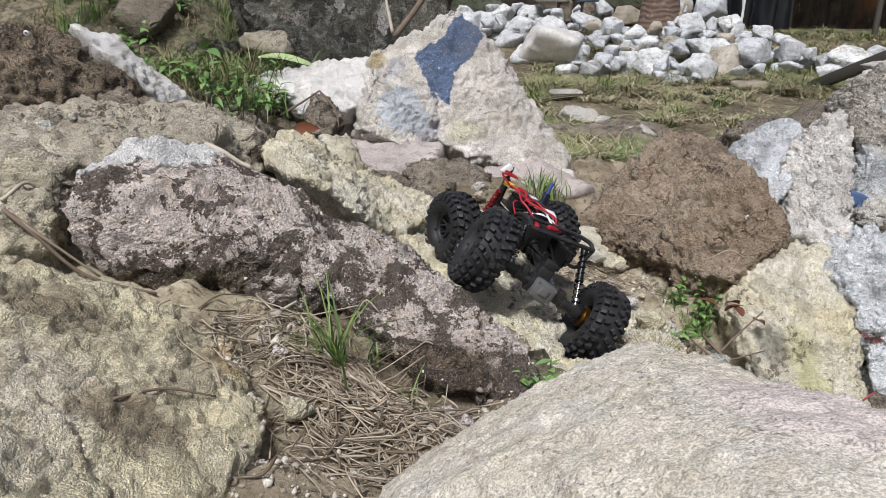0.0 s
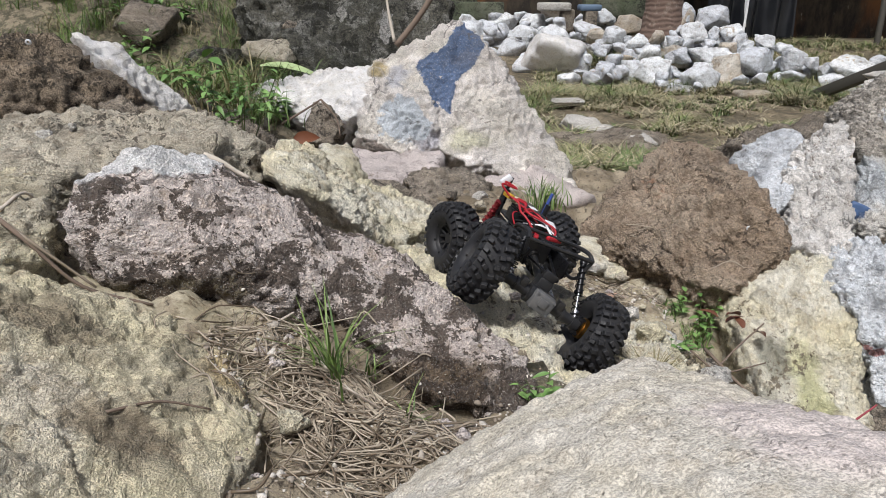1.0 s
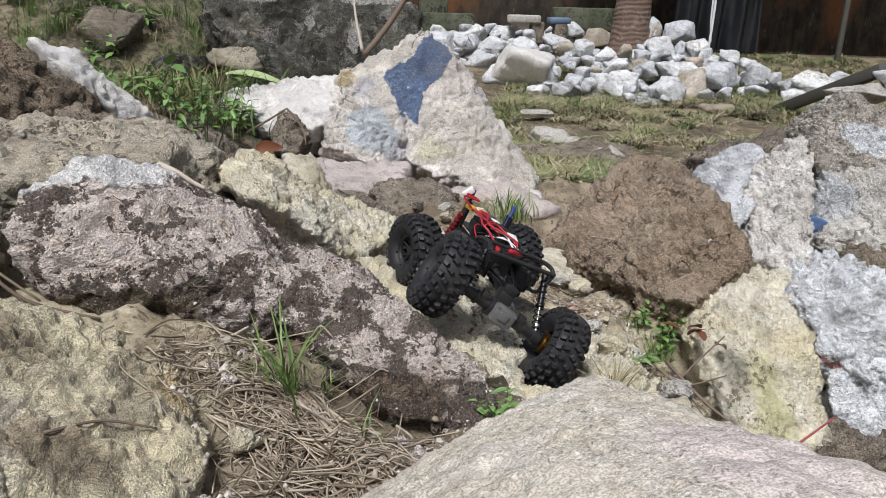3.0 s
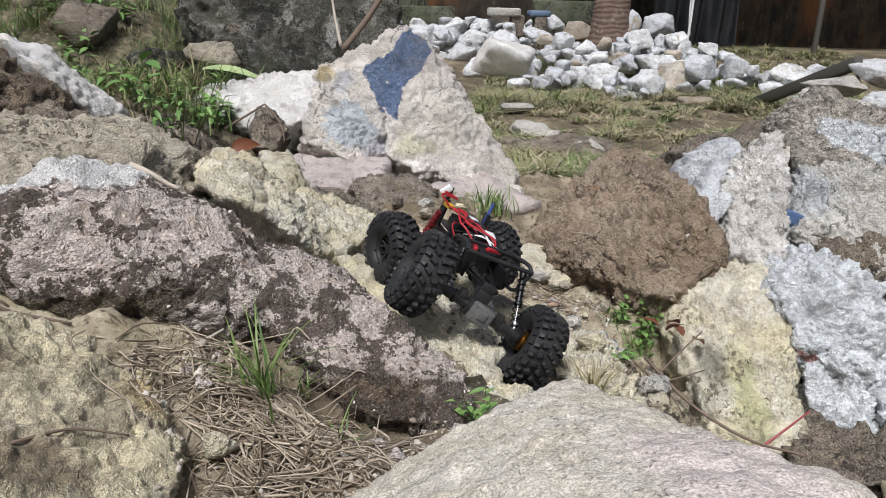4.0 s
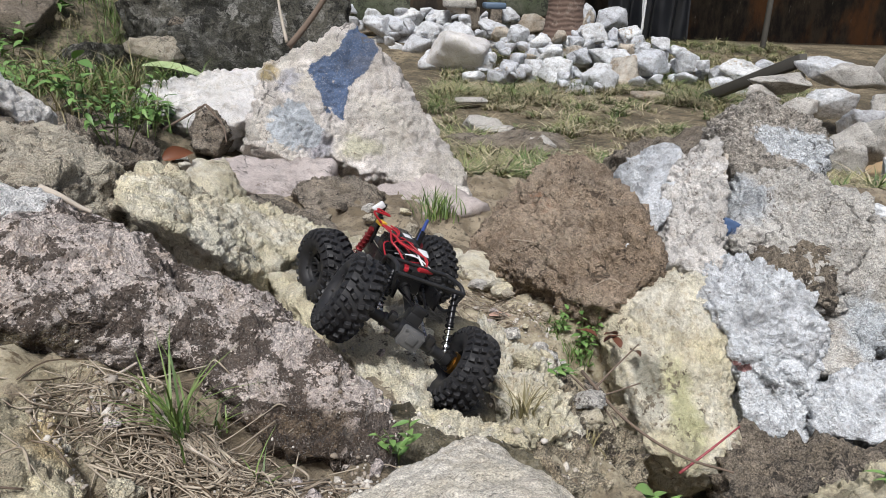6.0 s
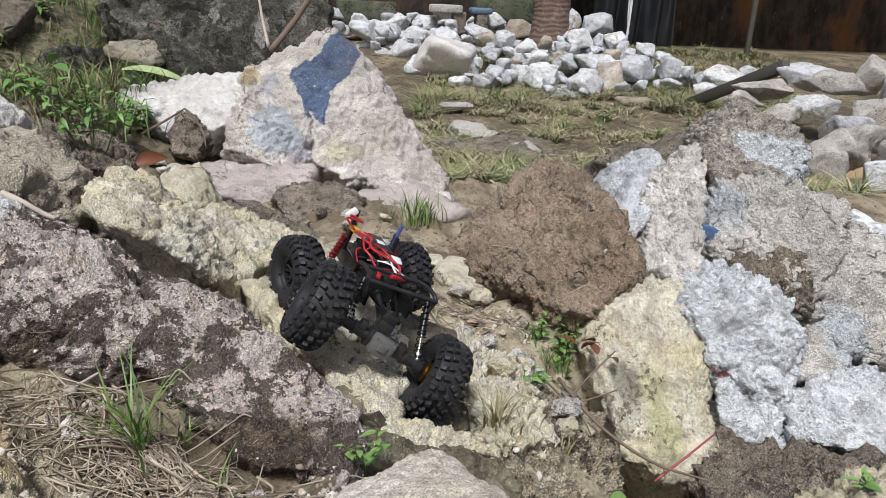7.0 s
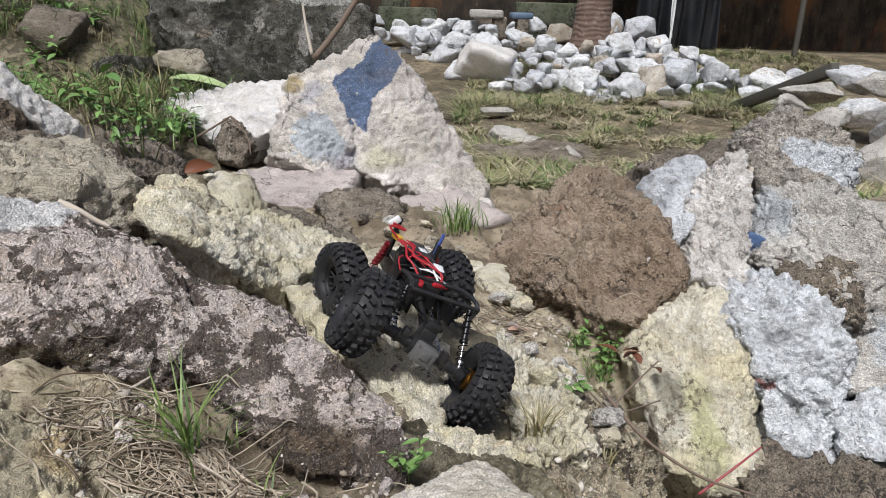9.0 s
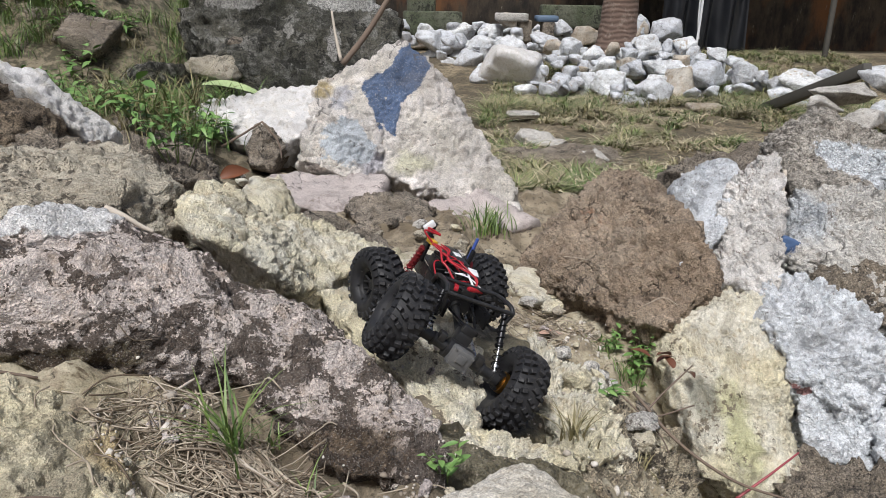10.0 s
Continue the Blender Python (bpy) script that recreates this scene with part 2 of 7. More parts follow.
    col = m.mix(m.math("MULTIPLY", zone, m.ramp(grain_mid, 0.42, 0.34, 0.0, min(0.8 * grain, 0.5))), col, tuple(min(v * 1.2, 0.84) for v in b))
    col = m.mix(m.math("MULTIPLY", zone, m.ramp(thread, 0.007, 0.001, 0.0, min(0.9 * grain, 0.4))), col, tuple(v * 0.16 for v in c))
    for place, radii, colour in late:
        col = m.mix(patch(m, place, radii, 0.75, 18.0, 0.16), col, m.mix(m.ramp(mid, 0.45, 0.75), colour, tuple(v * 0.85 for v in colour)))
    col = m.mix(1.0, col, m.mix(m.ramp(grit, 0.40, 0.60), (1 - grain, 1 - grain, 1 - grain), (1 + grain * 0.4, 1 + grain * 0.4, 1 + grain * 0.4)), "MULTIPLY")
    if speck:
        fleckle = m.noise(fine_scale * 0.8, 2, 0.55)
        col = m.mix(m.math("MULTIPLY", m.ramp(m.noise(tone_scale * 2.2, 5, 0.7), 0.34, 0.62, 0.25, 1.0), m.ramp(fleckle, 0.60, 0.65, 0.0, speck)), col, tuple(v * 0.2 for v in c))
        col = m.mix(m.ramp(fleckle, 0.40, 0.34, 0.0, speck * 0.5), col, tuple(min(v * 1.25, 0.86) for v in a))
    if vary:
        rnd = m.t.nodes.new("ShaderNodeObjectInfo").outputs["Random"]
        col = m.mix(1.0, col, m.mix(rnd, (1 - vary, 1 - vary, 1 - vary * 0.9), (1.08, 1.06, 1.02)), "MULTIPLY")
    pits = m.ramp(m.voronoi(fine_scale * 0.5), 0.0, 0.35)
    h = m.math("ADD", m.math("MULTIPLY", m.noise(tone_scale * 6, 9, 0.62, layer), 0.75), m.math("MULTIPLY", grit, 0.22))
    h = m.math("SUBTRACT", h, m.math("MULTIPLY", m.math("MULTIPLY", zone, m.ramp(grain_mid, 0.54, 0.68)), 0.35))
    h = m.math("ADD", h, m.math("MULTIPLY", pits, 0.16))
    h = m.math("SUBTRACT", h, m.math("MULTIPLY", m.ramp(thread, 0.010, 0.0), 0.12))
    if grains:
        lumps = m.ramp(m.voronoi(grains), 0.75, 0.1)
        crumbs = m.ramp(m.voronoi(grains * 2.3), 0.75, 0.1)
        where = m.ramp(m.noise(tone_scale * 1.7, 4, 0.6), 0.35, 0.55, 0.35, 1.0)
        h = m.math("ADD", h, m.math("MULTIPLY", where, m.math("ADD", m.math("MULTIPLY", lumps, 0.30), m.math("MULTIPLY", crumbs, 0.16))))
        # tiny shade in the gaps between grains, put into the colour as well
        col = m.mix(m.math("MULTIPLY", where, m.ramp(lumps, 0.30, 0.0, 0.0, 0.16)), col, tuple(v * 0.4 for v in c))
    if cracks:
        warp = m.t.nodes.new("ShaderNodeVectorMath")
        warp.operation = "MULTIPLY_ADD"
        nn = m.t.nodes.new("ShaderNodeTexNoise")
        m.put(nn, "Vector", m.pos)
        m.put(nn, "Scale", 9.0)
        m.put(nn, "Detail", 5.0)
        m.put(warp, 0, nn.outputs["Color"])
        m.put(warp, 1, (0.16, 0.16, 0.16))
        m.put(warp, 2, m.pos)
        line = m.ramp(m.voronoi(cracks, "DISTANCE_TO_EDGE", warp.outputs[0]), 0.0, 0.035)
        gate = m.ramp(m.noise(cracks * 0.9, 3, 0.5), 0.40, 0.48)
        line = m.math("MAXIMUM", line, gate)
        h = m.math("ADD", h, m.math("MULTIPLY", line, 0.5))
        col = m.mix(m.ramp(line, 0.5, 0.0, 0.0, 0.75), col, tuple(v * 0.18 for v in a))
    return m.done(col, rough, m.bump(h, 0.9, 0.0105 * relief))


near_mat = rock_mat("near_boulder_stone", (0.64, 0.60, 0.53), (0.58, 0.53, 0.43), (0.49, 0.44, 0.36), 0.03, 60, (0.25, 0.22, 0.18), 0.30, relief=0.20, tone_scale=9, fine_scale=560, cracks=0.0, stain=0.2, speck=0.4,
                    patches=[((0.22, 0.42, 0.94), (0.09, 0.12, 0.06), (0.68, 0.60, 0.565))])
# brown lichen at the foot and the lower face's darkening, put into the colour
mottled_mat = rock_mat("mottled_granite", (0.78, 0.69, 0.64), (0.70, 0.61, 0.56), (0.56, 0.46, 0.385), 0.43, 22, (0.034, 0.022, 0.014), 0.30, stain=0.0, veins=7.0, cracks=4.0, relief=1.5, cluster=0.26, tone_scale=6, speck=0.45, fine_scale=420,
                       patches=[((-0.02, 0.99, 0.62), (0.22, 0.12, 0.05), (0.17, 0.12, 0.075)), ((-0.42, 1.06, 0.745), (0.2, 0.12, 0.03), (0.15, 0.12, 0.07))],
                       late=[((-0.52, 1.22, 0.95), (0.12, 0.17, 0.045), (0.84, 0.83, 0.82)), ((-0.45, 1.28, 0.915), (0.10, 0.14, 0.035), (0.84, 0.83, 0.82)), ((-0.55, 1.13, 0.935), (0.06, 0.1, 0.035), (0.82, 0.80, 0.79))])
brown_mat = rock_mat("brown_crusted_rock", (0.29, 0.22, 0.15), (0.38, 0.30, 0.215), (0.17, 0.13, 0.09), 0.25, 20, (0.035, 0.028, 0.02), 0.5, relief=1.6)
mound_mat = rock_mat("brown_gritty_rock", (0.41, 0.31, 0.22), (0.51, 0.41, 0.31), (0.28, 0.205, 0.145), 0.20, 26, (0.055, 0.04, 0.03), 0.45, relief=1.8, grains=125, speck=0.6, fine_scale=380,
                     patches=[((0.71, 2.40, 0.56), (0.06, 0.12, 0.03), (0.42, 0.24, 0.15))])
band_mat = rock_mat("pale_band_stone", (0.84, 0.81, 0.78), (0.78, 0.745, 0.70), (0.56, 0.51, 0.46), 0.12, 18, (0.16, 0.13, 0.11), 0.18, relief=1.2, stain=0.25)
white_mat = rock_mat("white_rock", (0.82, 0.80, 0.79), (0.77, 0.75, 0.72), (0.66, 0.62, 0.56), 0.08, 20, (0.25, 0.21, 0.17), 0.13, relief=0.9, stain=0.2, cracks=0.0)
ledge_mat = rock_mat("grey_brown_bedrock", (0.66, 0.60, 0.48), (0.58, 0.52, 0.41), (0.40, 0.335, 0.25), 0.24, 13, (0.05, 0.04, 0.03), 0.30, relief=1.3, stain=0.8, layers=(0.7, 1.0, 2.6), fine_scale=420, speck=0.45, tone_scale=5)
yellow_mat = rock_mat("yellow_crusted_rock", (0.76, 0.69, 0.485), (0.83, 0.79, 0.675), (0.60, 0.515, 0.365), 0.15, 16, (0.10, 0.08, 0.055), 0.22, relief=1.0, stain=0.55, fine_scale=480, tone_scale=5.5, speck=0.4, cracks=4.0, layers=(1.5, 1.0, 0.8),
                      patches=[((0.85, 1.52, 0.30), (0.06, 0.2, 0.13), (0.72, 0.70, 0.42)), ((0.79, 1.58, 0.35), (0.05, 0.15, 0.06), (0.38, 0.37, 0.30))])
# dark brown in the slab's hollow and beside its lump, ochre at the rim
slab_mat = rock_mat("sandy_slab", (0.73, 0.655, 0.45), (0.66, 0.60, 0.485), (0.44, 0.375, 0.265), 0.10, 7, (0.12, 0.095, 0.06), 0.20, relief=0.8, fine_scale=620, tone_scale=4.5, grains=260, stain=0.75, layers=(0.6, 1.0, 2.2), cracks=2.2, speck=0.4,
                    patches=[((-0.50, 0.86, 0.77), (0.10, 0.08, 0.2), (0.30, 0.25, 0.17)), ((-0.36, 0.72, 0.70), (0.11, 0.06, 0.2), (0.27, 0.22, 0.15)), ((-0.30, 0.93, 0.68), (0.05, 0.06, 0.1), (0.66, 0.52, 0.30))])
BLUE, CEMENT = (0.13, 0.20, 0.35), (0.60, 0.64, 0.68)
block_mat = rock_mat("pale_block_stone", (0.83, 0.775, 0.735), (0.80, 0.75, 0.67), (0.60, 0.54, 0.48), 0.10, 15, (0.14, 0.115, 0.09), 0.20, relief=1.6, tone_scale=3.0, cracks=3.4, stain=0.35, speck=0.4, fine_scale=150,
                     patches=[((-0.33, 3.80, 0.81), (0.07, 0.3, 0.05), (0.50, 0.40, 0.22)), ((-0.08, 3.32, 0.55), (0.09, 0.3, 0.08), (0.62, 0.60, 0.64)), ((0.11, 3.43, 0.54), (0.12, 0.3, 0.06), (0.72, 0.69, 0.52)),
                              ((-0.22, 3.6, 0.80), (0.08, 0.3, 0.06), (0.58, 0.57, 0.60))],
                     late=[((-0.19, 3.36, 0.64), (0.115, 0.3, 0.095), CEMENT), ((-0.11, 3.34, 0.60), (0.06, 0.3, 0.055), CEMENT)],
                     poly=[([(0.055, 1.01), (0.13, 1.05), (0.205, 0.93), (0.15, 0.85), (0.036, 0.765), (-0.06, 0.80), (0.0, 0.93)], BLUE),
                           ([(-0.095, 0.872), (0.03, 0.935), (0.06, 0.79), (0.03, 0.645), (-0.049, 0.69), (-0.14, 0.828)], BLUE)])
plinth_mat = rock_mat("mauve_plinth_stone", (0.63, 0.56, 0.53), (0.57, 0.50, 0.475), (0.42, 0.36, 0.34), 0.12, 15, (0.15, 0.12, 0.1), 0.18, relief=0.9)
spray_mat = rock_mat("grey_sprayed_cement", (0.76, 0.79, 0.82), (0.68, 0.70, 0.73), (0.45, 0.455, 0.465), 0.14, 14, (0.14, 0.13, 0.12), 0.20, relief=1.3, fine_scale=300, stain=0.3, cracks=0.0, grains=90,
                     late=[((1.05, 1.64, 0.36), (0.022, 0.06, 0.017), (0.50, 0.27, 0.26)), ((1.03, 1.65, 0.37), (0.015, 0.05, 0.012), (0.55, 0.28, 0.28))])
dome_mat = rock_mat("dark_grey_dome_rock", (0.39, 0.355, 0.31), (0.49, 0.455, 0.405), (0.22, 0.195, 0.165), 0.30, 20, (0.09, 0.08, 0.07), 0.38, relief=1.5,
                    late=[((1.47, 2.17, 0.80), (0.12, 0.2, 0.045), (0.66, 0.69, 0.72)), ((1.40, 2.2, 0.82), (0.06, 0.2, 0.04), (0.66, 0.69, 0.72)), ((1.53, 2.17, 0.76), (0.06, 0.2, 0.05), (0.66, 0.69, 0.72))], grains=90)
tan_mat = rock_mat("tan_grey_rock", (0.64, 0.61, 0.56), (0.70, 0.675, 0.63), (0.44, 0.405, 0.36), 0.14, 20, (0.12, 0.1, 0.085), 0.34, relief=1.5, grains=120, speck=0.5, fine_scale=340,
                   patches=[((1.23, 2.13, 0.67), (0.12, 0.2, 0.1), (0.62, 0.65, 0.68)), ((1.38, 1.65, 0.46), (0.08, 0.2, 0.1), (0.64, 0.68, 0.71))],
                   late=[((1.14, 2.04, 0.60), (0.055, 0.1, 0.03), (0.075, 0.125, 0.245))])
bank_mat = rock_mat("crumbling_brown_bank", (0.60, 0.53, 0.39), (0.46, 0.39, 0.28), (0.27, 0.21, 0.14), 0.30, 14, (0.04, 0.032, 0.024), 0.45, relief=1.6, stain=0.8, rough=0.6)
dark_mat = rock_mat("dark_weathered_rock", (0.29, 0.24, 0.18), (0.42, 0.36, 0.29), (0.17, 0.14, 0.11), 0.34, 18, (0.035, 0.03, 0.025), 0.45, relief=1.5)
mossy_mat = rock_mat("mossy_black_boulder", (0.055, 0.055, 0.036), (0.17, 0.16, 0.125), (0.46, 0.45, 0.41), 0.40, 5, (0.016, 0.015, 0.011), 0.45, relief=4.5, fine_scale=100, tone_scale=1.6, stain=0.3, speck=0.6,
                     late=[((-1.00, 4.72, 1.22), (0.22, 0.6, 0.07), (0.62, 0.60, 0.57)), ((-0.25, 4.80, 1.25), (0.34, 0.6, 0.10), (0.64, 0.63, 0.60)), ((-0.62, 4.50, 1.05), (0.05, 0.5, 0.05), (0.52, 0.50, 0.46)), ((-0.35, 4.50, 0.98), (0.045, 0.5, 0.10), (0.55, 0.53, 0.50)), ((-0.20, 4.45, 0.80), (0.16, 0.5, 0.035), (0.60, 0.58, 0.54))])
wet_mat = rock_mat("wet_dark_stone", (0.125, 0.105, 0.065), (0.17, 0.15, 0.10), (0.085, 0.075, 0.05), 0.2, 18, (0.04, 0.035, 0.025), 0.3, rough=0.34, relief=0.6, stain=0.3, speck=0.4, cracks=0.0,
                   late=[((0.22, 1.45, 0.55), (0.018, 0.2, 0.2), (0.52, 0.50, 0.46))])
chalk_mat = rock_mat("white_quarry_stone", (0.74, 0.77, 0.80), (0.64, 0.66, 0.685), (0.38, 0.375, 0.37), 0.06, 6, (0.22, 0.18, 0.13), 0.16, tone_scale=2.5, fine_scale=70, relief=2.2, cracks=0.0, stain=0.45, speck=0.3, vary=0.22, grains=0.0)
ochre_mat = rock_mat("ochre_quarry_stone", (0.58, 0.50, 0.40), (0.68, 0.64, 0.57), (0.42, 0.32, 0.22), 0.10, 6, (0.2, 0.15, 0.1), 0.12, tone_scale=1.5, fine_scale=60, relief=2.0, cracks=0.0)


# ---- ground ----
def ground_z(x, y):
    z = 0.68 - 0.12 * smooth(1.1, 1.4, y) - 0.05 * smooth(0.02, 0.2, x) * (1 - smooth(1.2, 1.5, y)) - 0.10 * smooth(1.2, 1.8, y) - 0.10 * smooth(2.2, 3.1, y) - 0.36 * smooth(3.3, 4.7, y)
    z = z - 0.16 * smooth(0.15, 0.6, x) * (1 - smooth(2.6, 3.6, y))
    z = z + 0.10 * np.exp(-((x - 0.66) / 0.2) ** 2 - ((y - 1.88) / 0.2) ** 2)
    z = z - 0.065 * np.exp(-((x - 0.02) / 0.15) ** 2 - ((y - 0.95) / 0.13) ** 2)
    z = z - 0.02 * np.exp(-((x - 0.75) / 0.28) ** 2 - ((y - 1.42) / 0.3) ** 2)
    along, off = (x - 0.44) * 0.27 + (y - 1.38) * 0.963, (x - 0.44) * 0.963 - (y - 1.38) * 0.27
    z = z + 0.10 * np.exp(-(along / 0.30) ** 2 - (off / 0.11) ** 2) + 0.08 * np.exp(-((x - 0.64) / 0.14) ** 2 - ((y - 1.42) / 0.2) ** 2)
    z = z + (0.12 + 0.3 * smooth(2.6, 4.2, y)) * smooth(-0.15, -1.0, x) * (1 - smooth(5.5, 9.0, y))
    z = z + 0.055 * smooth(-0.12, -0.5, x) * smooth(0.85, 1.05, y) * (1 - smooth(1.25, 1.8, y)) - 0.1 * smooth(-0.15, -0.4, x) * (1 - smooth(0.85, 1.0, y))
    z = z - 0.36 * smooth(0.5, 0.95, x) * (1 - smooth(1.55, 2.1, y)) - 0.06 * smooth(0.08, 0.25, x) * (1 - smooth(1.5, 1.8, y))
    z = z + 1.1 * smooth(-0.7, -2.4, x) * smooth(3.8, 6.5, y)
    z = z - 0.075 * np.exp(-((x + 0.1) / 0.18) ** 2 - ((y - 0.70) / 0.15) ** 2) - 0.05 * np.exp(-((x - 0.26) / 0.13) ** 2 - ((y - 1.04) / 0.09) ** 2)
    z = z + 0.35 * smooth(9.5, 13.5, y)
    z = z - 0.5 * smooth(1.6, 3.0, x) * (1 - smooth(2.5, 4.5, y)) * 0.5
    return z


def grid_lines(dense_lo, dense_hi, step, far):
    lines = list(np.arange(dense_lo, dense_hi, step))
    s, v = step, dense_hi
    while v < far:
        lines.append(v)
        s *= 1.09
        v += s
    lines.append(far)
    s, v = step, dense_lo - step
    low = []
    while v > -far:
        low.append(v)
        s *= 1.09
        v -= s
    return np.array(sorted(low + [-far]) + lines)


gx, gy = grid_lines(-1.2, 2.2, 0.014, 400.0), grid_lines(0.5, 3.6, 0.014, 400.0)
X, Y = np.meshgrid(gx, gy)
P = np.stack([X.ravel(), Y.ravel(), np.zeros(X.size)], 1)
near = np.exp(-(np.hypot(P[:, 0] - 0.4, P[:, 1] - 2) / 9) ** 2)
P[:, 2] = ground_z(P[:, 0], P[:, 1]) + near * (0.03 * fbm(P / 0.22, 5, 5, 0.6) + 0.012 * fbm(P / 0.045, 4, 9, 0.65) - 0.02 * np.maximum(ridged(P / 0.2, 3, 21) - 0.8, 0)) + 0.03 * fbm(P / 1.3, 3, 11) * near
close = (P[:, 0] > -1.25) & (P[:, 0] < 2.2) & (P[:, 1] > 0.5) & (P[:, 1] < 3.7)
who, rim = cells((P[close] + 0.02 * fbm(P[close] / 0.05, 3, 61)[:, None]) / np.array([0.09, 0.12, 0.2]), 63)
P[close, 2] += 0.018 * (who - 0.5) * smooth(0.0, 0.2, rim) - 0.008 * (1 - smooth(0.0, 0.12, rim))
nx, ny = len(gx), len(gy)
I = np.arange(nx * ny).reshape(ny, nx)
Fq = np.stack([I[:-1, :-1].ravel(), I[:-1, 1:].ravel(), I[1:, 1:].ravel(), I[1:, :-1].ravel()], 1)


def ground_material():
    m = Nodes("dirt_and_grass_ground")
    dirt = m.mix(m.ramp(m.noise(6, 8, 0.7), 0.4, 0.6), (0.19, 0.15, 0.10), (0.40, 0.335, 0.24))
    dirt = m.mix(m.ramp(m.noise(48, 8, 0.76), 0.50, 0.64), dirt, (0.075, 0.057, 0.04))
    yard = m.mix(m.ramp(m.noise(1.6, 6, 0.7), 0.42, 0.6), (0.11, 0.088, 0.055), (0.28, 0.225, 0.145))
    yard = m.mix(m.ramp(m.noise(26, 7, 0.74), 0.48, 0.62), yard, (0.05, 0.042, 0.028))
    yard = m.mix(patch(m, (4.1, 5.0, 0.0), (1.6, 0.9, 0.6), 0.4, 2.0, 0.3), yard, (0.42, 0.30, 0.17))
    split = m.t.nodes.new("ShaderNodeSeparateXYZ")
    m.put(split, 0, m.pos)
    sand = m.mix(m.ramp(m.noise(9, 7, 0.7), 0.4, 0.6), (0.40, 0.34, 0.225), (0.60, 0.535, 0.395))
    sand = m.mix(m.ramp(m.noise(34, 9, 0.72, m.vec("MULTIPLY", m.pos, (0.5, 1.2, 1.0))), 0.53, 0.64), sand, (0.17, 0.125, 0.075))
    sandy = m.math("MULTIPLY", patch(m, (0.5, 1.65, 0.35), (0.72, 0.62, 0.9), 0.35, 5.0, 0.3), m.ramp(m.noise(14, 8, 0.72), 0.36, 0.54))
    apron = m.math("MULTIPLY", patch(m, (-0.55, 0.95, 0.74), (0.42, 0.22, 0.4), 0.4, 7.0, 0.3), m.ramp(m.noise(20, 6, 0.7), 0.36, 0.5))
    dirt = m.mix(m.math("MAXIMUM", sandy, apron), dirt, sand)
    litter = m.mix(m.ramp(m.noise(18, 8, 0.74), 0.44, 0.58), (0.09, 0.08, 0.05), (0.27, 0.225, 0.155))
    dirt = m.mix(m.math("MULTIPLY", m.ramp(split.outputs[1], 2.6, 3.2), m.ramp(split.outputs[0], -0.4, -0.8)), dirt, litter)
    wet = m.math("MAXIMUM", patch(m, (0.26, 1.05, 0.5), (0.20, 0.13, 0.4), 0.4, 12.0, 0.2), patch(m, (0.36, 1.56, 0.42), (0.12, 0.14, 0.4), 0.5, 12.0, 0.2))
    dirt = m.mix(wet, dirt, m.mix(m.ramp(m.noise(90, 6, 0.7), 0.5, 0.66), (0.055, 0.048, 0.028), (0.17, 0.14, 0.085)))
    col = m.mix(m.math("MULTIPLY", m.ramp(split.outputs[1], 3.6, 4.6), m.ramp(split.outputs[0], -0.6, 0.3)), dirt, yard)
    grit = m.noise(220, 4, 0.7)
    col = m.mix(1.0, col, m.mix(grit, (0.6, 0.6, 0.6), (1.35, 1.35, 1.35)), "MULTIPLY")
    h = m.math("ADD", m.noise(45, 8, 0.7), m.math("MULTIPLY", m.noise(170, 5, 0.7), 0.45))
    return m.done(col, m.ramp(wet, 0.0, 1.0, 0.92, 0.3), m.bump(h, 0.9, 0.014))


ground = new("ground", mesh_np("ground", P, Fq))
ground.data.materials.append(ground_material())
tagged(ground, "brown earth gully and thin grass yard", "ground", kind="structure")

def plain_blue():
    m = Nodes("chipped_blue_paint")
    col = m.mix(m.ramp(m.noise(40, 6, 0.7), 0.60, 0.66), m.mix(m.noise(12, 4, 0.6), (0.05, 0.10, 0.22), (0.09, 0.15, 0.28)), (0.45, 0.43, 0.38))
    return m.done(col, 0.55, m.bump(m.noise(120, 5, 0.7), 0.5, 0.004))


# ---- the rocks ----
boulder("boulder", [[(0.003, 0.563, 0.808), (0.109, 0.614, 0.832), (0.179, 0.632, 0.847), (0.216, 0.558, 0.878), (0.249, 0.482, 0.902), (0.275, 0.415, 0.925), (0.061, 0.603, 0.813), (0.165, 0.640, 0.862), (0.192, 0.668, 0.842), (0.155, 0.44, 0.925), (0.199, 0.387, 0.944), (-0.06, 0.54, 0.76), (0.22, 0.3, 0.965), (0.29, 0.36, 0.945), (0.1, 0.36, 0.93), (0.02, 0.42, 0.88), (-0.05, 0.45, 0.82), (0.16, 0.24, 0.965)]], near_mat, "large smooth sandy boulder with a pale worn top", seed=3, level=7, back=(0.05, 0.06, -0.45), bumps=0.03, fine=0.0007, edge=20, size=0.12, grow=1.045)
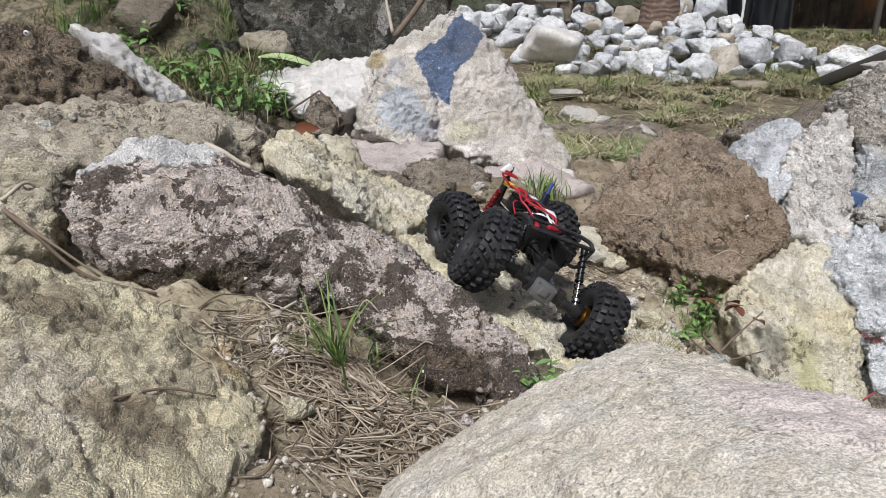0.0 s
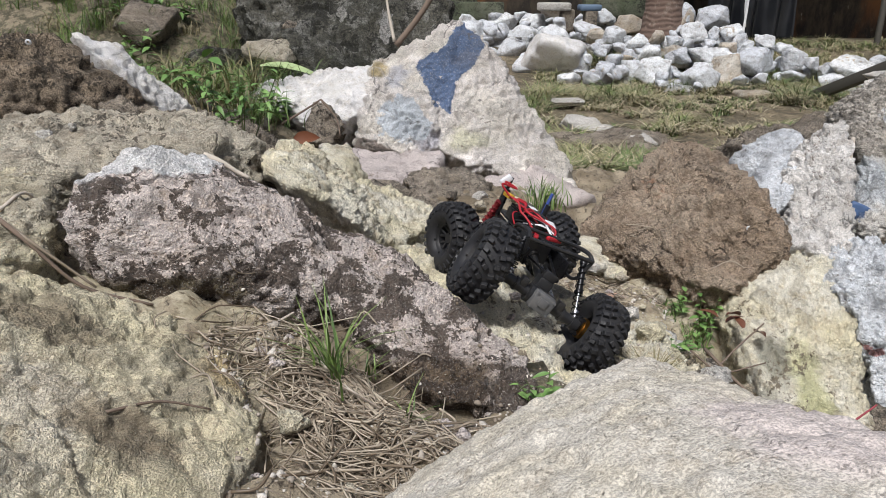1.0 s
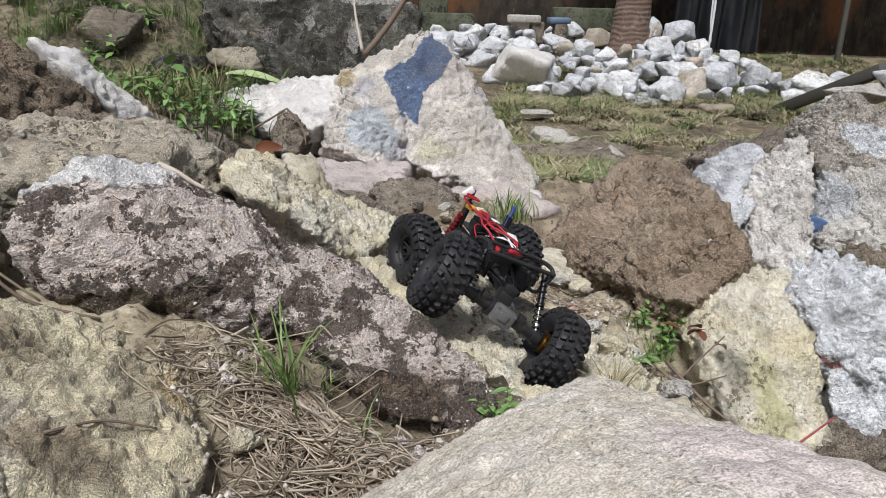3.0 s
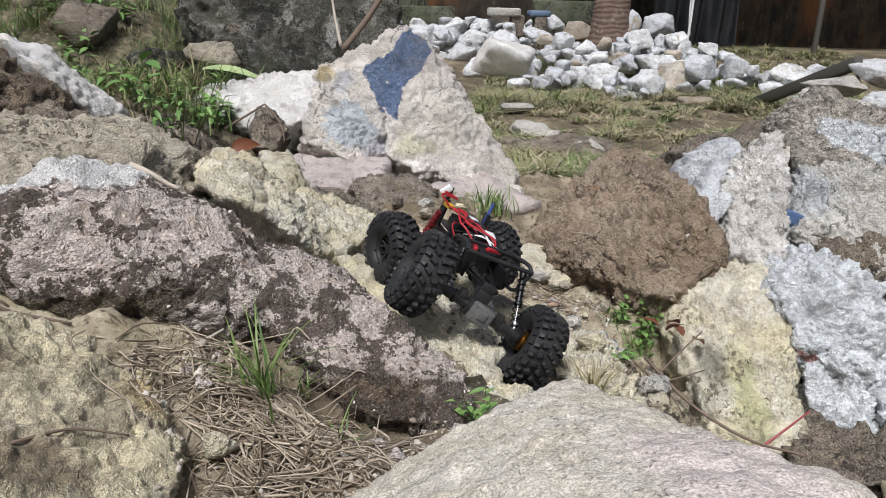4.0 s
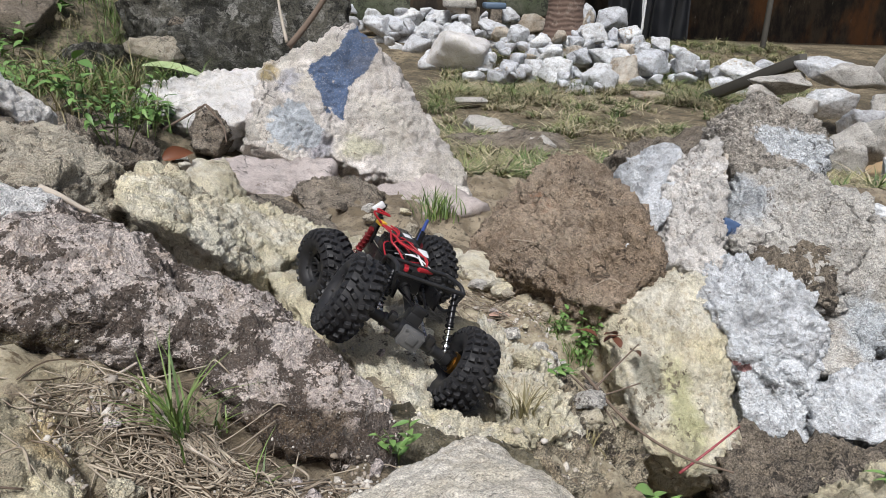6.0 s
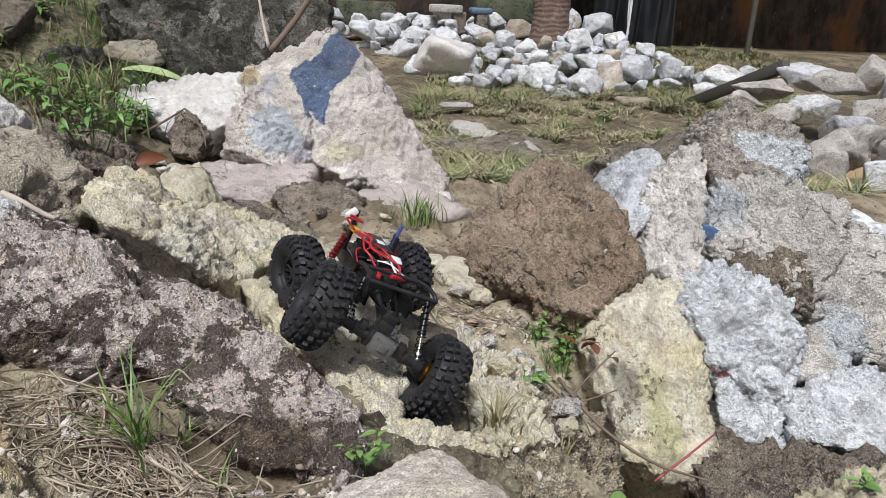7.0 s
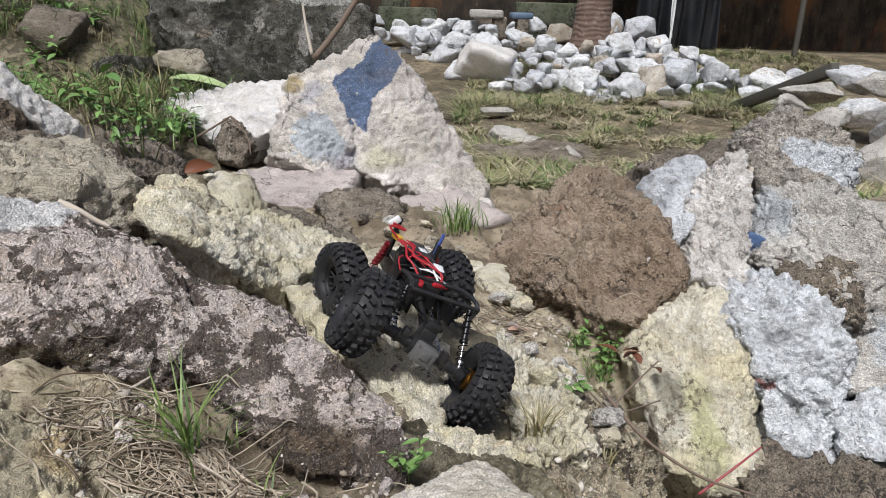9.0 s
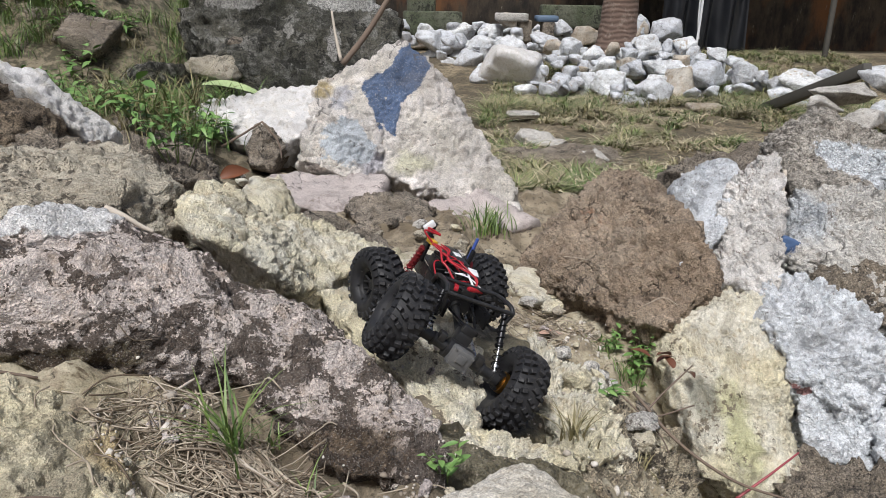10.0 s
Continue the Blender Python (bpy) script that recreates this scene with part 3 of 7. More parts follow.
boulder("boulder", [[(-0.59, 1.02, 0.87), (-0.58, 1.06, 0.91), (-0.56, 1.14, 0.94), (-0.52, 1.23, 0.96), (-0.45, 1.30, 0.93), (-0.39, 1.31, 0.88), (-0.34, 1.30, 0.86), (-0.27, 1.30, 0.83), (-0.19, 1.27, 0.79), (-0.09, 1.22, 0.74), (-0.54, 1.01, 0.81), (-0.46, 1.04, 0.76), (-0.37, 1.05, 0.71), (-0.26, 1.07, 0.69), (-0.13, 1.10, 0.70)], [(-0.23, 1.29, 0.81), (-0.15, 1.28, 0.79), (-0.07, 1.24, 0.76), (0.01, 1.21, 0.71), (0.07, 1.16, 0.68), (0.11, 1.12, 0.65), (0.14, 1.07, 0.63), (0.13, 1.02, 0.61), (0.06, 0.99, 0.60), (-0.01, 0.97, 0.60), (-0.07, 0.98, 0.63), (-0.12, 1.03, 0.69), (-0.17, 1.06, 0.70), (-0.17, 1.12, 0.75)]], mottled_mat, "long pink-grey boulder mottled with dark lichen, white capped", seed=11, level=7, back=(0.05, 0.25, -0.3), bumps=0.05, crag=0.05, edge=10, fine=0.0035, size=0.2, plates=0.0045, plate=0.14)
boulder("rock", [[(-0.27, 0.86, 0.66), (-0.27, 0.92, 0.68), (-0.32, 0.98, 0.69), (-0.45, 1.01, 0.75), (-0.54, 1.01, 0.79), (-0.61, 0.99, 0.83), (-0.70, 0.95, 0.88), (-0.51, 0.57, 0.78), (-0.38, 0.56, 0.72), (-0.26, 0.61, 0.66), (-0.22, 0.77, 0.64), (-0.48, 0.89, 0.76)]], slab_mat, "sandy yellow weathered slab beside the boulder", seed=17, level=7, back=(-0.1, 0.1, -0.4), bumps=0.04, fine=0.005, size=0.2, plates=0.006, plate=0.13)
boulder("rock", [[(-0.50, 0.66, 0.79), (-0.47, 0.69, 0.78), (-0.43, 0.71, 0.76), (-0.38, 0.68, 0.74), (-0.34, 0.63, 0.71), (-0.30, 0.56, 0.70), (-0.38, 0.46, 0.79), (-0.40, 0.62, 0.75)]], slab_mat, "low rounded yellow lump on the slab", seed=19, back=(-0.05, 0.1, -0.3), bumps=0.05, size=0.15, plates=0.004, plate=0.12)
boulder("rock", [[(-1.24, 2.13, 1.07), (-1.19, 2.22, 1.09), (-1.13, 2.30, 1.07), (-1.11, 2.36, 1.01), (-1.02, 2.45, 0.91), (-0.96, 2.49, 0.84), (-0.91, 2.47, 0.76), (-1.08, 2.24, 0.80), (-1.20, 2.01, 0.85), (-1.37, 1.99, 1.05), (-1.33, 1.87, 0.88)]], brown_mat, "dark brown crusted rock on the bank", seed=23, back=(-0.3, 0.4, -0.4), bumps=0.06, crag=0.05, size=0.35, plates=0.016, plate=0.14)
boulder("rock", [[(-1.17, 2.43, 1.03), (-1.09, 2.54, 1.00), (-1.03, 2.55, 0.93), (-0.98, 2.60, 0.85), (-0.91, 2.64, 0.81), (-0.91, 2.58, 0.78), (-0.95, 2.51, 0.77), (-1.03, 2.48, 0.89), (-1.10, 2.42, 0.98)]], white_mat, "white and yellow crest of stone behind the brown rock", seed=29, back=(-0.1, 0.2, -0.3), bumps=0.05, fine=0.002, size=0.2, grow=1.14, plates=0.008, plate=0.14)
boulder("rock", [[(-1.14, 1.52, 0.93), (-0.95, 1.59, 0.92), (-0.97, 1.91, 0.87), (-0.79, 2.15, 0.82), (-0.63, 2.10, 0.83), (-0.47, 1.82, 0.82), (-0.39, 1.64, 0.85), (-0.41, 1.47, 0.84), (-0.47, 1.41, 0.90), (-0.62, 1.26, 0.88), (-0.70, 1.14, 0.885), (-0.84, 1.08, 0.90), (-0.74, 1.41, 0.90)]], ledge_mat, "grey-brown layered bedrock ledge", seed=31, level=7, back=(0, 0.3, -0.5), bumps=0.05, strata=0.05, size=0.3, plates=0.016, plate=0.16)
boulder("rock", [[(-0.390, 1.540, 0.840), (-0.400, 1.670, 0.850), (-0.380, 1.720, 0.850), (-0.330, 1.760, 0.840), (-0.290, 1.730, 0.820), (-0.240, 1.690, 0.770), (-0.200, 1.650, 0.710), (-0.130, 1.620, 0.670), (-0.110, 1.580, 0.640), (-0.160, 1.450, 0.720), (-0.230, 1.420, 0.800), (-0.290, 1.370, 0.840), (-0.350, 1.430, 0.840)]], yellow_mat, "yellow crusted rock beside the mottled boulder", seed=37, back=(0.1, 0.25, -0.3), bumps=0.06, crag=0.05, size=0.15, grow=1.08, fine=0.0018, plates=0.011, plate=0.1, level=7)
boulder("rock", [[(-0.370, 2.060, 0.720), (-0.370, 2.180, 0.750), (-0.300, 2.240, 0.740), (-0.250, 2.190, 0.710), (-0.240, 2.130, 0.650), (-0.270, 1.950, 0.610), (-0.300, 1.910, 0.690)]], yellow_mat, "small yellow crusted hump", seed=41, level=5, back=(0.05, 0.15, -0.3), bumps=0.05, size=0.12, grow=1.08, fine=0.0018, plates=0.011, plate=0.09)
boulder("rock", [[(-0.350, 1.970, 0.710), (-0.290, 2.080, 0.670), (-0.230, 2.280, 0.610), (-0.110, 2.260, 0.530), (0.030, 2.210, 0.500), (0.130, 2.100, 0.510), (0.060, 1.960, 0.490), (-0.110, 1.680, 0.590), (-0.180, 1.620, 0.660), (-0.250, 1.720, 0.680)]], yellow_mat, "yellow streaked rock sloping into the gully", seed=43, back=(0, 0.2, -0.4), bumps=0.07, crag=0.08, strata=0.08, size=0.2, grow=1.08, fine=0.0018, plates=0.013, plate=0.11, level=7)
boulder("rock", [[(-0.24, 2.29, 0.63), (-0.19, 2.39, 0.59), (-0.10, 2.48, 0.50), (0.04, 2.37, 0.47), (0.03, 2.27, 0.47), (-0.10, 2.18, 0.54), (-0.21, 2.13, 0.61)]], dark_mat, "dark flat stone lying on the slope", seed=47, level=5, back=(0.05, 0.15, -0.12), bumps=0.06, size=0.15, grow=1.08, plates=0.01, plate=0.08)
boulder("rock", [[(-0.15, 2.88, 0.47), (-0.07, 3.00, 0.50), (0.08, 3.05, 0.48), (0.18, 3.00, 0.45), (0.17, 2.82, 0.37), (0.08, 2.76, 0.36), (-0.08, 2.71, 0.40)]], dark_mat, "brown stone wedged under the pale block", seed=53, level=5, back=(0, 0.25, -0.1), bumps=0.06, size=0.2, grow=1.08, plates=0.014, plate=0.12)
boulder("rock", [[(-0.51, 3.26, 0.51), (-0.16, 3.31, 0.50), (-0.00, 3.27, 0.50), (-0.05, 3.09, 0.43), (-0.18, 2.94, 0.38), (-0.43, 3.00, 0.46)]], plinth_mat, "smooth mauve stone at the foot of the block", seed=59, level=5, back=(0, 0.3, -0.3), bumps=0.04, size=0.3, grow=1.08, plates=0.01, plate=0.14)
boulder("rock", [[(0.17, 3.19, 0.40), (0.33, 3.27, 0.43), (0.48, 3.29, 0.40), (0.57, 3.21, 0.34), (0.66, 3.12, 0.33), (0.41, 3.00, 0.25), (0.22, 2.97, 0.29)]], plinth_mat, "smooth mauve stone under the pale block", seed=61, level=5, back=(0, 0.3, -0.3), bumps=0.04, size=0.3, grow=1.08, plates=0.01, plate=0.14)
boulder("boulder", [[(0.09, 3.82, 1.045), (0.19, 3.79, 0.99), (0.26, 3.75, 0.92), (0.33, 3.73, 0.81), (0.41, 3.72, 0.68), (0.49, 3.61, 0.52), (0.54, 3.48, 0.44), (0.62, 3.35, 0.36), (0.65, 3.22, 0.30), (0.48, 3.27, 0.38), (0.31, 3.29, 0.41), (0.13, 3.28, 0.43), (0.01, 3.55, 0.65), (-0.02, 3.33, 0.50), (-0.33, 3.51, 0.56), (-0.38, 3.90, 0.86), (-0.17, 3.93, 0.94)], [(-0.35, 3.75, 0.84), (-0.34, 3.45, 0.70), (-0.30, 3.46, 0.75), (-0.17, 3.51, 0.76), (-0.03, 3.45, 0.70), (-0.05, 3.34, 0.62), (-0.02, 3.30, 0.51), (-0.16, 3.22, 0.50), (-0.25, 3.25, 0.55), (-0.40, 3.29, 0.57)]], block_mat, "large pale pointed block with a patch of blue paint", seed=67, level=7, back=(0.05, 0.5, -0.4), bumps=0.05, crag=0.11, edge=34, size=0.3, fine=0.003, plates=0.016, plate=0.22)
boulder("rock", [[(-0.99, 3.80, 0.72), (-0.93, 3.88, 0.74), (-0.73, 3.95, 0.76), (-0.43, 3.96, 0.83), (-0.34, 3.92, 0.84), (-0.33, 3.48, 0.69), (-0.48, 3.37, 0.60), (-0.66, 3.42, 0.60), (-0.76, 3.57, 0.69), (-0.94, 3.70, 0.60)]], white_mat, "white slab leaning on the pale block", seed=71, back=(0, 0.4, -0.4), crag=0.04, edge=20, size=0.3, fine=0.002, bumps=0.035, plates=0.011, plate=0.24, level=7)
boulder("rock", [[(-0.63, 3.36, 0.62), (-0.59, 3.41, 0.70), (-0.52, 3.39, 0.68), (-0.46, 3.34, 0.60), (-0.51, 3.26, 0.52), (-0.61, 3.27, 0.55)]], dark_mat, "small dark mossy stone", seed=79, level=5, back=(0, 0.15, -0.05), bumps=0.06, size=0.12, plates=0.012, plate=0.1)
boulder("boulder", [[(-1.35, 4.88, 1.11), (-1.06, 4.62, 0.73), (-0.79, 4.47, 0.66), (-0.31, 4.45, 0.76), (0.12, 4.59, 0.90), (0.00, 4.80, 1.15), (-0.27, 4.98, 1.45), (-0.94, 5.08, 1.55), (-1.27, 5.01, 1.34)]], mossy_mat, "huge dark mossy boulder with pale lichen", seed=83, level=6, back=(-0.2, 1.0, -0.6), bumps=0.06, crag=0.06, size=0.9, plates=0.05, plate=0.35)
boulder("rock", [[(0.39, 2.28, 0.41), (0.46, 2.33, 0.43), (0.56, 2.29, 0.42), (0.59, 2.22, 0.39), (0.56, 2.16, 0.37), (0.46, 2.12, 0.39), (0.39, 2.15, 0.42)]], yellow_mat, "rounded yellow stone in the gully", seed=89, level=5, back=(0.02, 0.1, -0.15), bumps=0.03, fine=0.0015, edge=8, size=0.1)
boulder("rock", [[(0.00, 2.12, 0.53), (0.21, 2.25, 0.50), (0.37, 2.28, 0.47), (0.36, 2.11, 0.45), (0.23, 1.98, 0.46), (0.09, 1.90, 0.51), (0.02, 1.96, 0.53)]], yellow_mat, "flat yellow slab in the gully", seed=97, level=5, back=(0, 0.1, -0.2), bumps=0.04, fine=0.002, size=0.15, grow=1.08, plates=0.006, plate=0.1)
boulder("boulder", [[(0.42, 2.37, 0.43), (0.55, 2.48, 0.52), (0.70, 2.63, 0.59), (0.80, 2.73, 0.66), (0.89, 2.76, 0.68), (0.96, 2.63, 0.67), (0.95, 2.34, 0.62), (0.95, 2.06, 0.62), (0.90, 1.86, 0.53), (0.72, 1.80, 0.44), (0.67, 1.87, 0.44), (0.58, 2.06, 0.43), (0.50, 2.25, 0.43), (0.915, 2.53, 0.69), (0.78, 2.31, 0.645)], [(0.69, 2.14, 0.57), (0.80, 2.12, 0.63), (0.90, 2.03, 0.64), (0.92, 1.90, 0.60), (0.90, 1.84, 0.54), (0.75, 1.81, 0.43), (0.64, 1.88, 0.44), (0.63, 2.02, 0.50)]], mound_mat, "brown gritty mound of rock", seed=101, level=7, back=(0.15, 0.35, -0.5), bumps=0.08, crag=0.05, edge=12, size=0.25, grow=1.06, plates=0.013, plate=0.16)
boulder("rock", [[(1.23, 2.35, 0.77), (1.26, 2.40, 0.86), (1.34, 2.43, 0.92), (1.41, 2.39, 0.94), (1.49, 2.29, 0.93), (1.58, 2.22, 0.86), (1.56, 2.15, 0.77), (1.52, 2.10, 0.72), (1.35, 2.16, 0.72), (1.23, 2.22, 0.70)]], dome_mat, "domed grey-brown rock with cement on its side", seed=103, back=(0.1, 0.4, -0.4), bumps=0.07, strata=0.04, crag=0.05, edge=10, size=0.2, grow=1.085, plates=0.012, plate=0.16, level=7)
boulder("rock", [[(1.21, 2.16, 0.67), (1.29, 2.20, 0.75), (1.37, 2.15, 0.77), (1.49, 2.07, 0.74), (1.55, 1.95, 0.72), (1.50, 1.85, 0.68), (1.39, 1.79, 0.64), (1.33, 1.69, 0.58), (1.29, 1.64, 0.51), (1.19, 1.75, 0.52), (1.16, 1.84, 0.55), (1.17, 1.98, 0.59), (1.14, 2.10, 0.60)]], tan_mat, "bulging tan-grey rock coated with cement", seed=107, back=(0.1, 0.3, -0.35), bumps=0.07, crag=0.06, edge=10, size=0.2, grow=1.085, plates=0.012, plate=0.15, level=7)
boulder("rock", [[(1.14, 2.33, 0.74), (1.26, 2.32, 0.82), (1.23, 2.21, 0.72), (1.13, 2.10, 0.64), (1.08, 1.94, 0.57), (1.06, 1.81, 0.53), (1.00, 1.88, 0.53), (0.95, 1.95, 0.53), (1.01, 2.10, 0.60), (1.07, 2.23, 0.67)]], band_mat, "white upright band of stone", seed=109, back=(0.05, 0.3, -0.25), bumps=0.06, crag=0.06, size=0.2, grow=1.085, fine=0.0035, plates=0.013, plate=0.1, level=7)
boulder("rock", [[(1.07, 2.71, 0.61), (1.19, 2.71, 0.67), (1.19, 2.41, 0.74), (1.09, 2.25, 0.67), (1.03, 2.11, 0.60), (0.98, 2.12, 0.55), (0.98, 2.35, 0.58)]], spray_mat, "rough grey cement-sprayed rock shoulder", seed=113, level=5, back=(0.05, 0.3, -0.35), bumps=0.07, size=0.2, grow=1.085, pop=0.006, fine=0.003, plates=0.01, plate=0.1)
boulder("rock", [[(1.06, 2.83, 0.64), (1.19, 2.85, 0.69), (1.33, 2.58, 0.76), (1.29, 2.38, 0.78), (1.18, 2.41, 0.72), (1.09, 2.68, 0.61)]], dark_mat, "low dark ridge of rock", seed=127, level=5, back=(0.0, 0.2, -0.35), bumps=0.07, size=0.2, grow=1.085, plates=0.014, plate=0.1)
boulder("rock", [[(1.03, 1.87, 0.54), (1.14, 1.85, 0.59), (1.16, 1.73, 0.53), (1.25, 1.65, 0.50), (1.28, 1.63, 0.42), (1.22, 1.57, 0.35), (1.10, 1.57, 0.34), (1.03, 1.63, 0.39), (1.00, 1.72, 0.48)]], spray_mat, "rough grey cement-sprayed rock face", seed=131, level=7, back=(0.1, 0.3, -0.4), bumps=0.09, crag=0.08, size=0.2, grow=1.085, pop=0.006, fine=0.003, plates=0.012, plate=0.09)
boulder("rock", [[(1.04, 1.64, 0.38), (1.22, 1.60, 0.38), (1.18, 1.50, 0.24), (1.15, 1.48, 0.22), (1.03, 1.53, 0.23)]], spray_mat, "grey and white rock foot with dark stains", seed=137, back=(0.1, 0.3, -0.3), bumps=0.08, crag=0.05, size=0.15, grow=1.085, pop=0.006, fine=0.003, plates=0.014, plate=0.09)
boulder("rock", [[(1.26, 1.70, 0.45), (1.35, 1.69, 0.49), (1.40, 1.64, 0.45), (1.36, 1.57, 0.35), (1.23, 1.60, 0.35)]], tan_mat, "smooth grey block of stone", seed=139, level=5, back=(0.1, 0.3, -0.2), bumps=0.03, edge=24, size=0.15, grow=1.085, plates=0.005, plate=0.1)
boulder("rock", [[(1.22, 1.57, 0.33), (1.34, 1.57, 0.38), (1.47, 1.53, 0.36), (1.38, 1.38, 0.26), (1.23, 1.42, 0.27), (1.18, 1.48, 0.25)]], spray_mat, "grey rough rock with dark hollows", seed=149, back=(0.1, 0.3, -0.3), bumps=0.08, crag=0.08, size=0.2, grow=1.085, pop=0.006, fine=0.003, plates=0.014, plate=0.09)
boulder("rock", [[(1.34, 1.69, 0.48), (1.39, 1.77, 0.58), (1.53, 1.89, 0.67), (1.57, 1.85, 0.66), (1.62, 1.72, 0.60), (1.54, 1.54, 0.37), (1.37, 1.62, 0.41)]], tan_mat, "tan rock slope beside the bulging rock", seed=151, back=(0.2, 0.3, -0.3), bumps=0.07, crag=0.06, size=0.2, grow=1.085, plates=0.012, plate=0.12)
boulder("rock", [[(1.61, 2.03, 0.68), (1.65, 1.98, 0.65), (1.75, 1.89, 0.62), (1.72, 1.82, 0.54), (1.56, 1.89, 0.56)]], chalk_mat, "pale bluish stone behind the slope", seed=157, level=5, back=(0.1, 0.3, -0.3), bumps=0.05, size=0.2)
boulder("boulder", [[(0.74, 1.81, 0.42), (0.84, 1.87, 0.50), (0.93, 1.86, 0.54), (1.05, 1.80, 0.53), (1.03, 1.71, 0.48), (0.99, 1.63, 0.38), (1.02, 1.56, 0.31), (0.93, 1.41, 0.23), (0.81, 1.39, 0.24), (0.74, 1.47, 0.30), (0.76, 1.58, 0.35), (0.76, 1.68, 0.40)]], yellow_mat, "tall yellow weathered rock over the gully", seed=163, level=7, back=(0.1, 0.3, -0.35), bumps=0.055, crag=0.05, strata=0.02, edge=10, size=0.2, grow=1.085, fine=0.0018, plates=0.009, plate=0.11)
boulder("rock", [[(0.96, 1.40, 0.22), (1.04, 1.49, 0.23), (1.12, 1.47, 0.23), (1.10, 1.40, 0.22), (0.99, 1.35, 0.22)]], yellow_mat, "small yellow stone at the rock's foot", seed=167, level=5, back=(0.05, 0.12, -0.2), bumps=0.07, size=0.1)
boulder("rock", [[(0.40, 1.82, 0.43), (0.46, 1.60, 0.445), (0.475, 1.46, 0.465), (0.43, 1.34, 0.50), (0.39, 1.14, 0.535), (0.52, 1.69, 0.38), (0.57, 1.50, 0.37), (0.50, 1.25, 0.43), (0.37, 1.62, 0.43), (0.35, 1.38, 0.47), (0.34, 1.18, 0.51)]], yellow_mat, "yellow streaked ridge of rock along the gully", seed=173, level=7, back=(0.03, 0.03, -0.25), bumps=0.09, crag=0.10, strata=0.07, size=0.15, grow=1.05, fine=0.003, tilt=(0.9, -0.25, 0.5), plates=0.013, plate=0.09)
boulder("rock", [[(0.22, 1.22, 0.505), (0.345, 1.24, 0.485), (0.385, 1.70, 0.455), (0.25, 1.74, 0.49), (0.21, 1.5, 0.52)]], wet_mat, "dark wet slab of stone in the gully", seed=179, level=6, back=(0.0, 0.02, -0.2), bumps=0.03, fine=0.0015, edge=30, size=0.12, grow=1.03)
boulder("rock", [[(-0.12, 1.60, 0.635), (-0.02, 1.72, 0.60), (0.14, 1.78, 0.555), (0.25, 1.72, 0.525), (0.20, 1.30, 0.555), (0.22, 1.16, 0.56), (0.14, 1.15, 0.59), (0.09, 1.28, 0.605), (-0.02, 1.45, 0.615)], [(0.12, 1.17, 0.59), (0.24, 1.16, 0.545), (0.37, 1.15, 0.52), (0.38, 1.10, 0.515), (0.24, 1.09, 0.545), (0.13, 1.09, 0.58)]], yellow_mat, "worn sandy rock on the gully floor", seed=181, level=7, back=(0, 0.06, -0.3), bumps=0.05, crag=0.05, size=0.2, fine=0.002, grow=1.04, plates=0.009, plate=0.11)
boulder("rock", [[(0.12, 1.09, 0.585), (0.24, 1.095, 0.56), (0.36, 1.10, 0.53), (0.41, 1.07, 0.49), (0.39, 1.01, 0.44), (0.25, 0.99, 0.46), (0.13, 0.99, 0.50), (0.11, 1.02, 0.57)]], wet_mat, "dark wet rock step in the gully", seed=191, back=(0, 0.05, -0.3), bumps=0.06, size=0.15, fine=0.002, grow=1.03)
boulder("rock", [[(0.50, 1.64, 0.40), (0.60, 1.62, 0.355), (0.68, 1.52, 0.31), (0.72, 1.42, 0.27), (0.68, 1.28, 0.27), (0.55, 1.10, 0.36), (0.43, 1.04, 0.47), (0.38, 1.10, 0.52), (0.43, 1.28, 0.48), (0.50, 1.45, 0.43), (0.59, 1.45, 0.36)]], bank_mat, "crumbling brown bedrock bank of the gully", seed=193, level=7, back=(0.03, 0.05, -0.3), bumps=0.11, crag=0.12, strata=0.10, size=0.2, grow=1.02, fine=0.006, tilt=(0.9, -0.3, 0.4), plates=0.014, plate=0.07)
boulder("rock", [[(0.99, 1.53, 0.24), (1.16, 1.47, 0.25), (1.23, 1.41, 0.27), (1.35, 1.36, 0.29), (1.21, 1.18, 0.30), (0.85, 1.27, 0.25)]], dark_mat, "dark crumbling rock below the cement", seed=197, back=(0.05, 0.1, -0.3), bumps=0.1, crag=0.08, size=0.2, grow=1.08, plates=0.014, plate=0.08)
boulder("rock", [[(1.11, 1.33, 0.27), (1.20, 1.34, 0.30), (1.29, 1.28, 0.32), (1.09, 1.05, 0.39), (0.96, 1.17, 0.30)]], slab_mat, "sandy brown rock at the gully's edge", seed=199, back=(0.1, 0.1, -0.3), bumps=0.08, crag=0.05, size=0.2, plates=0.012, plate=0.09)
boulder("rock", [[(1.19, 1.91, 0.59), (1.30, 1.88, 0.62), (1.35, 1.76, 0.62), (1.31, 1.66, 0.56), (1.28, 1.63, 0.52), (1.21, 1.70, 0.53), (1.16, 1.79, 0.56)]], dark_mat, "dark brown lump under the bulging rock", seed=211, back=(0.05, 0.2, -0.2), bumps=0.07, crag=0.05, edge=9, size=0.15, plates=0.01, plate=0.1)
boulder("rock", [[(-1.300, 3.430, 0.700), (-1.240, 3.790, 0.760), (-1.120, 4.130, 0.630), (-0.830, 3.970, 0.410), (-0.690, 3.580, 0.360), (-0.780, 3.150, 0.450), (-1.010, 3.100, 0.570), (-1.160, 3.150, 0.650)]], dark_mat, "dark layered bedrock under the grass of the bank", seed=229, back=(-0.1, 0.3, -0.4), bumps=0.08, crag=0.06, strata=0.08, size=0.3, plates=0.018, plate=0.15)
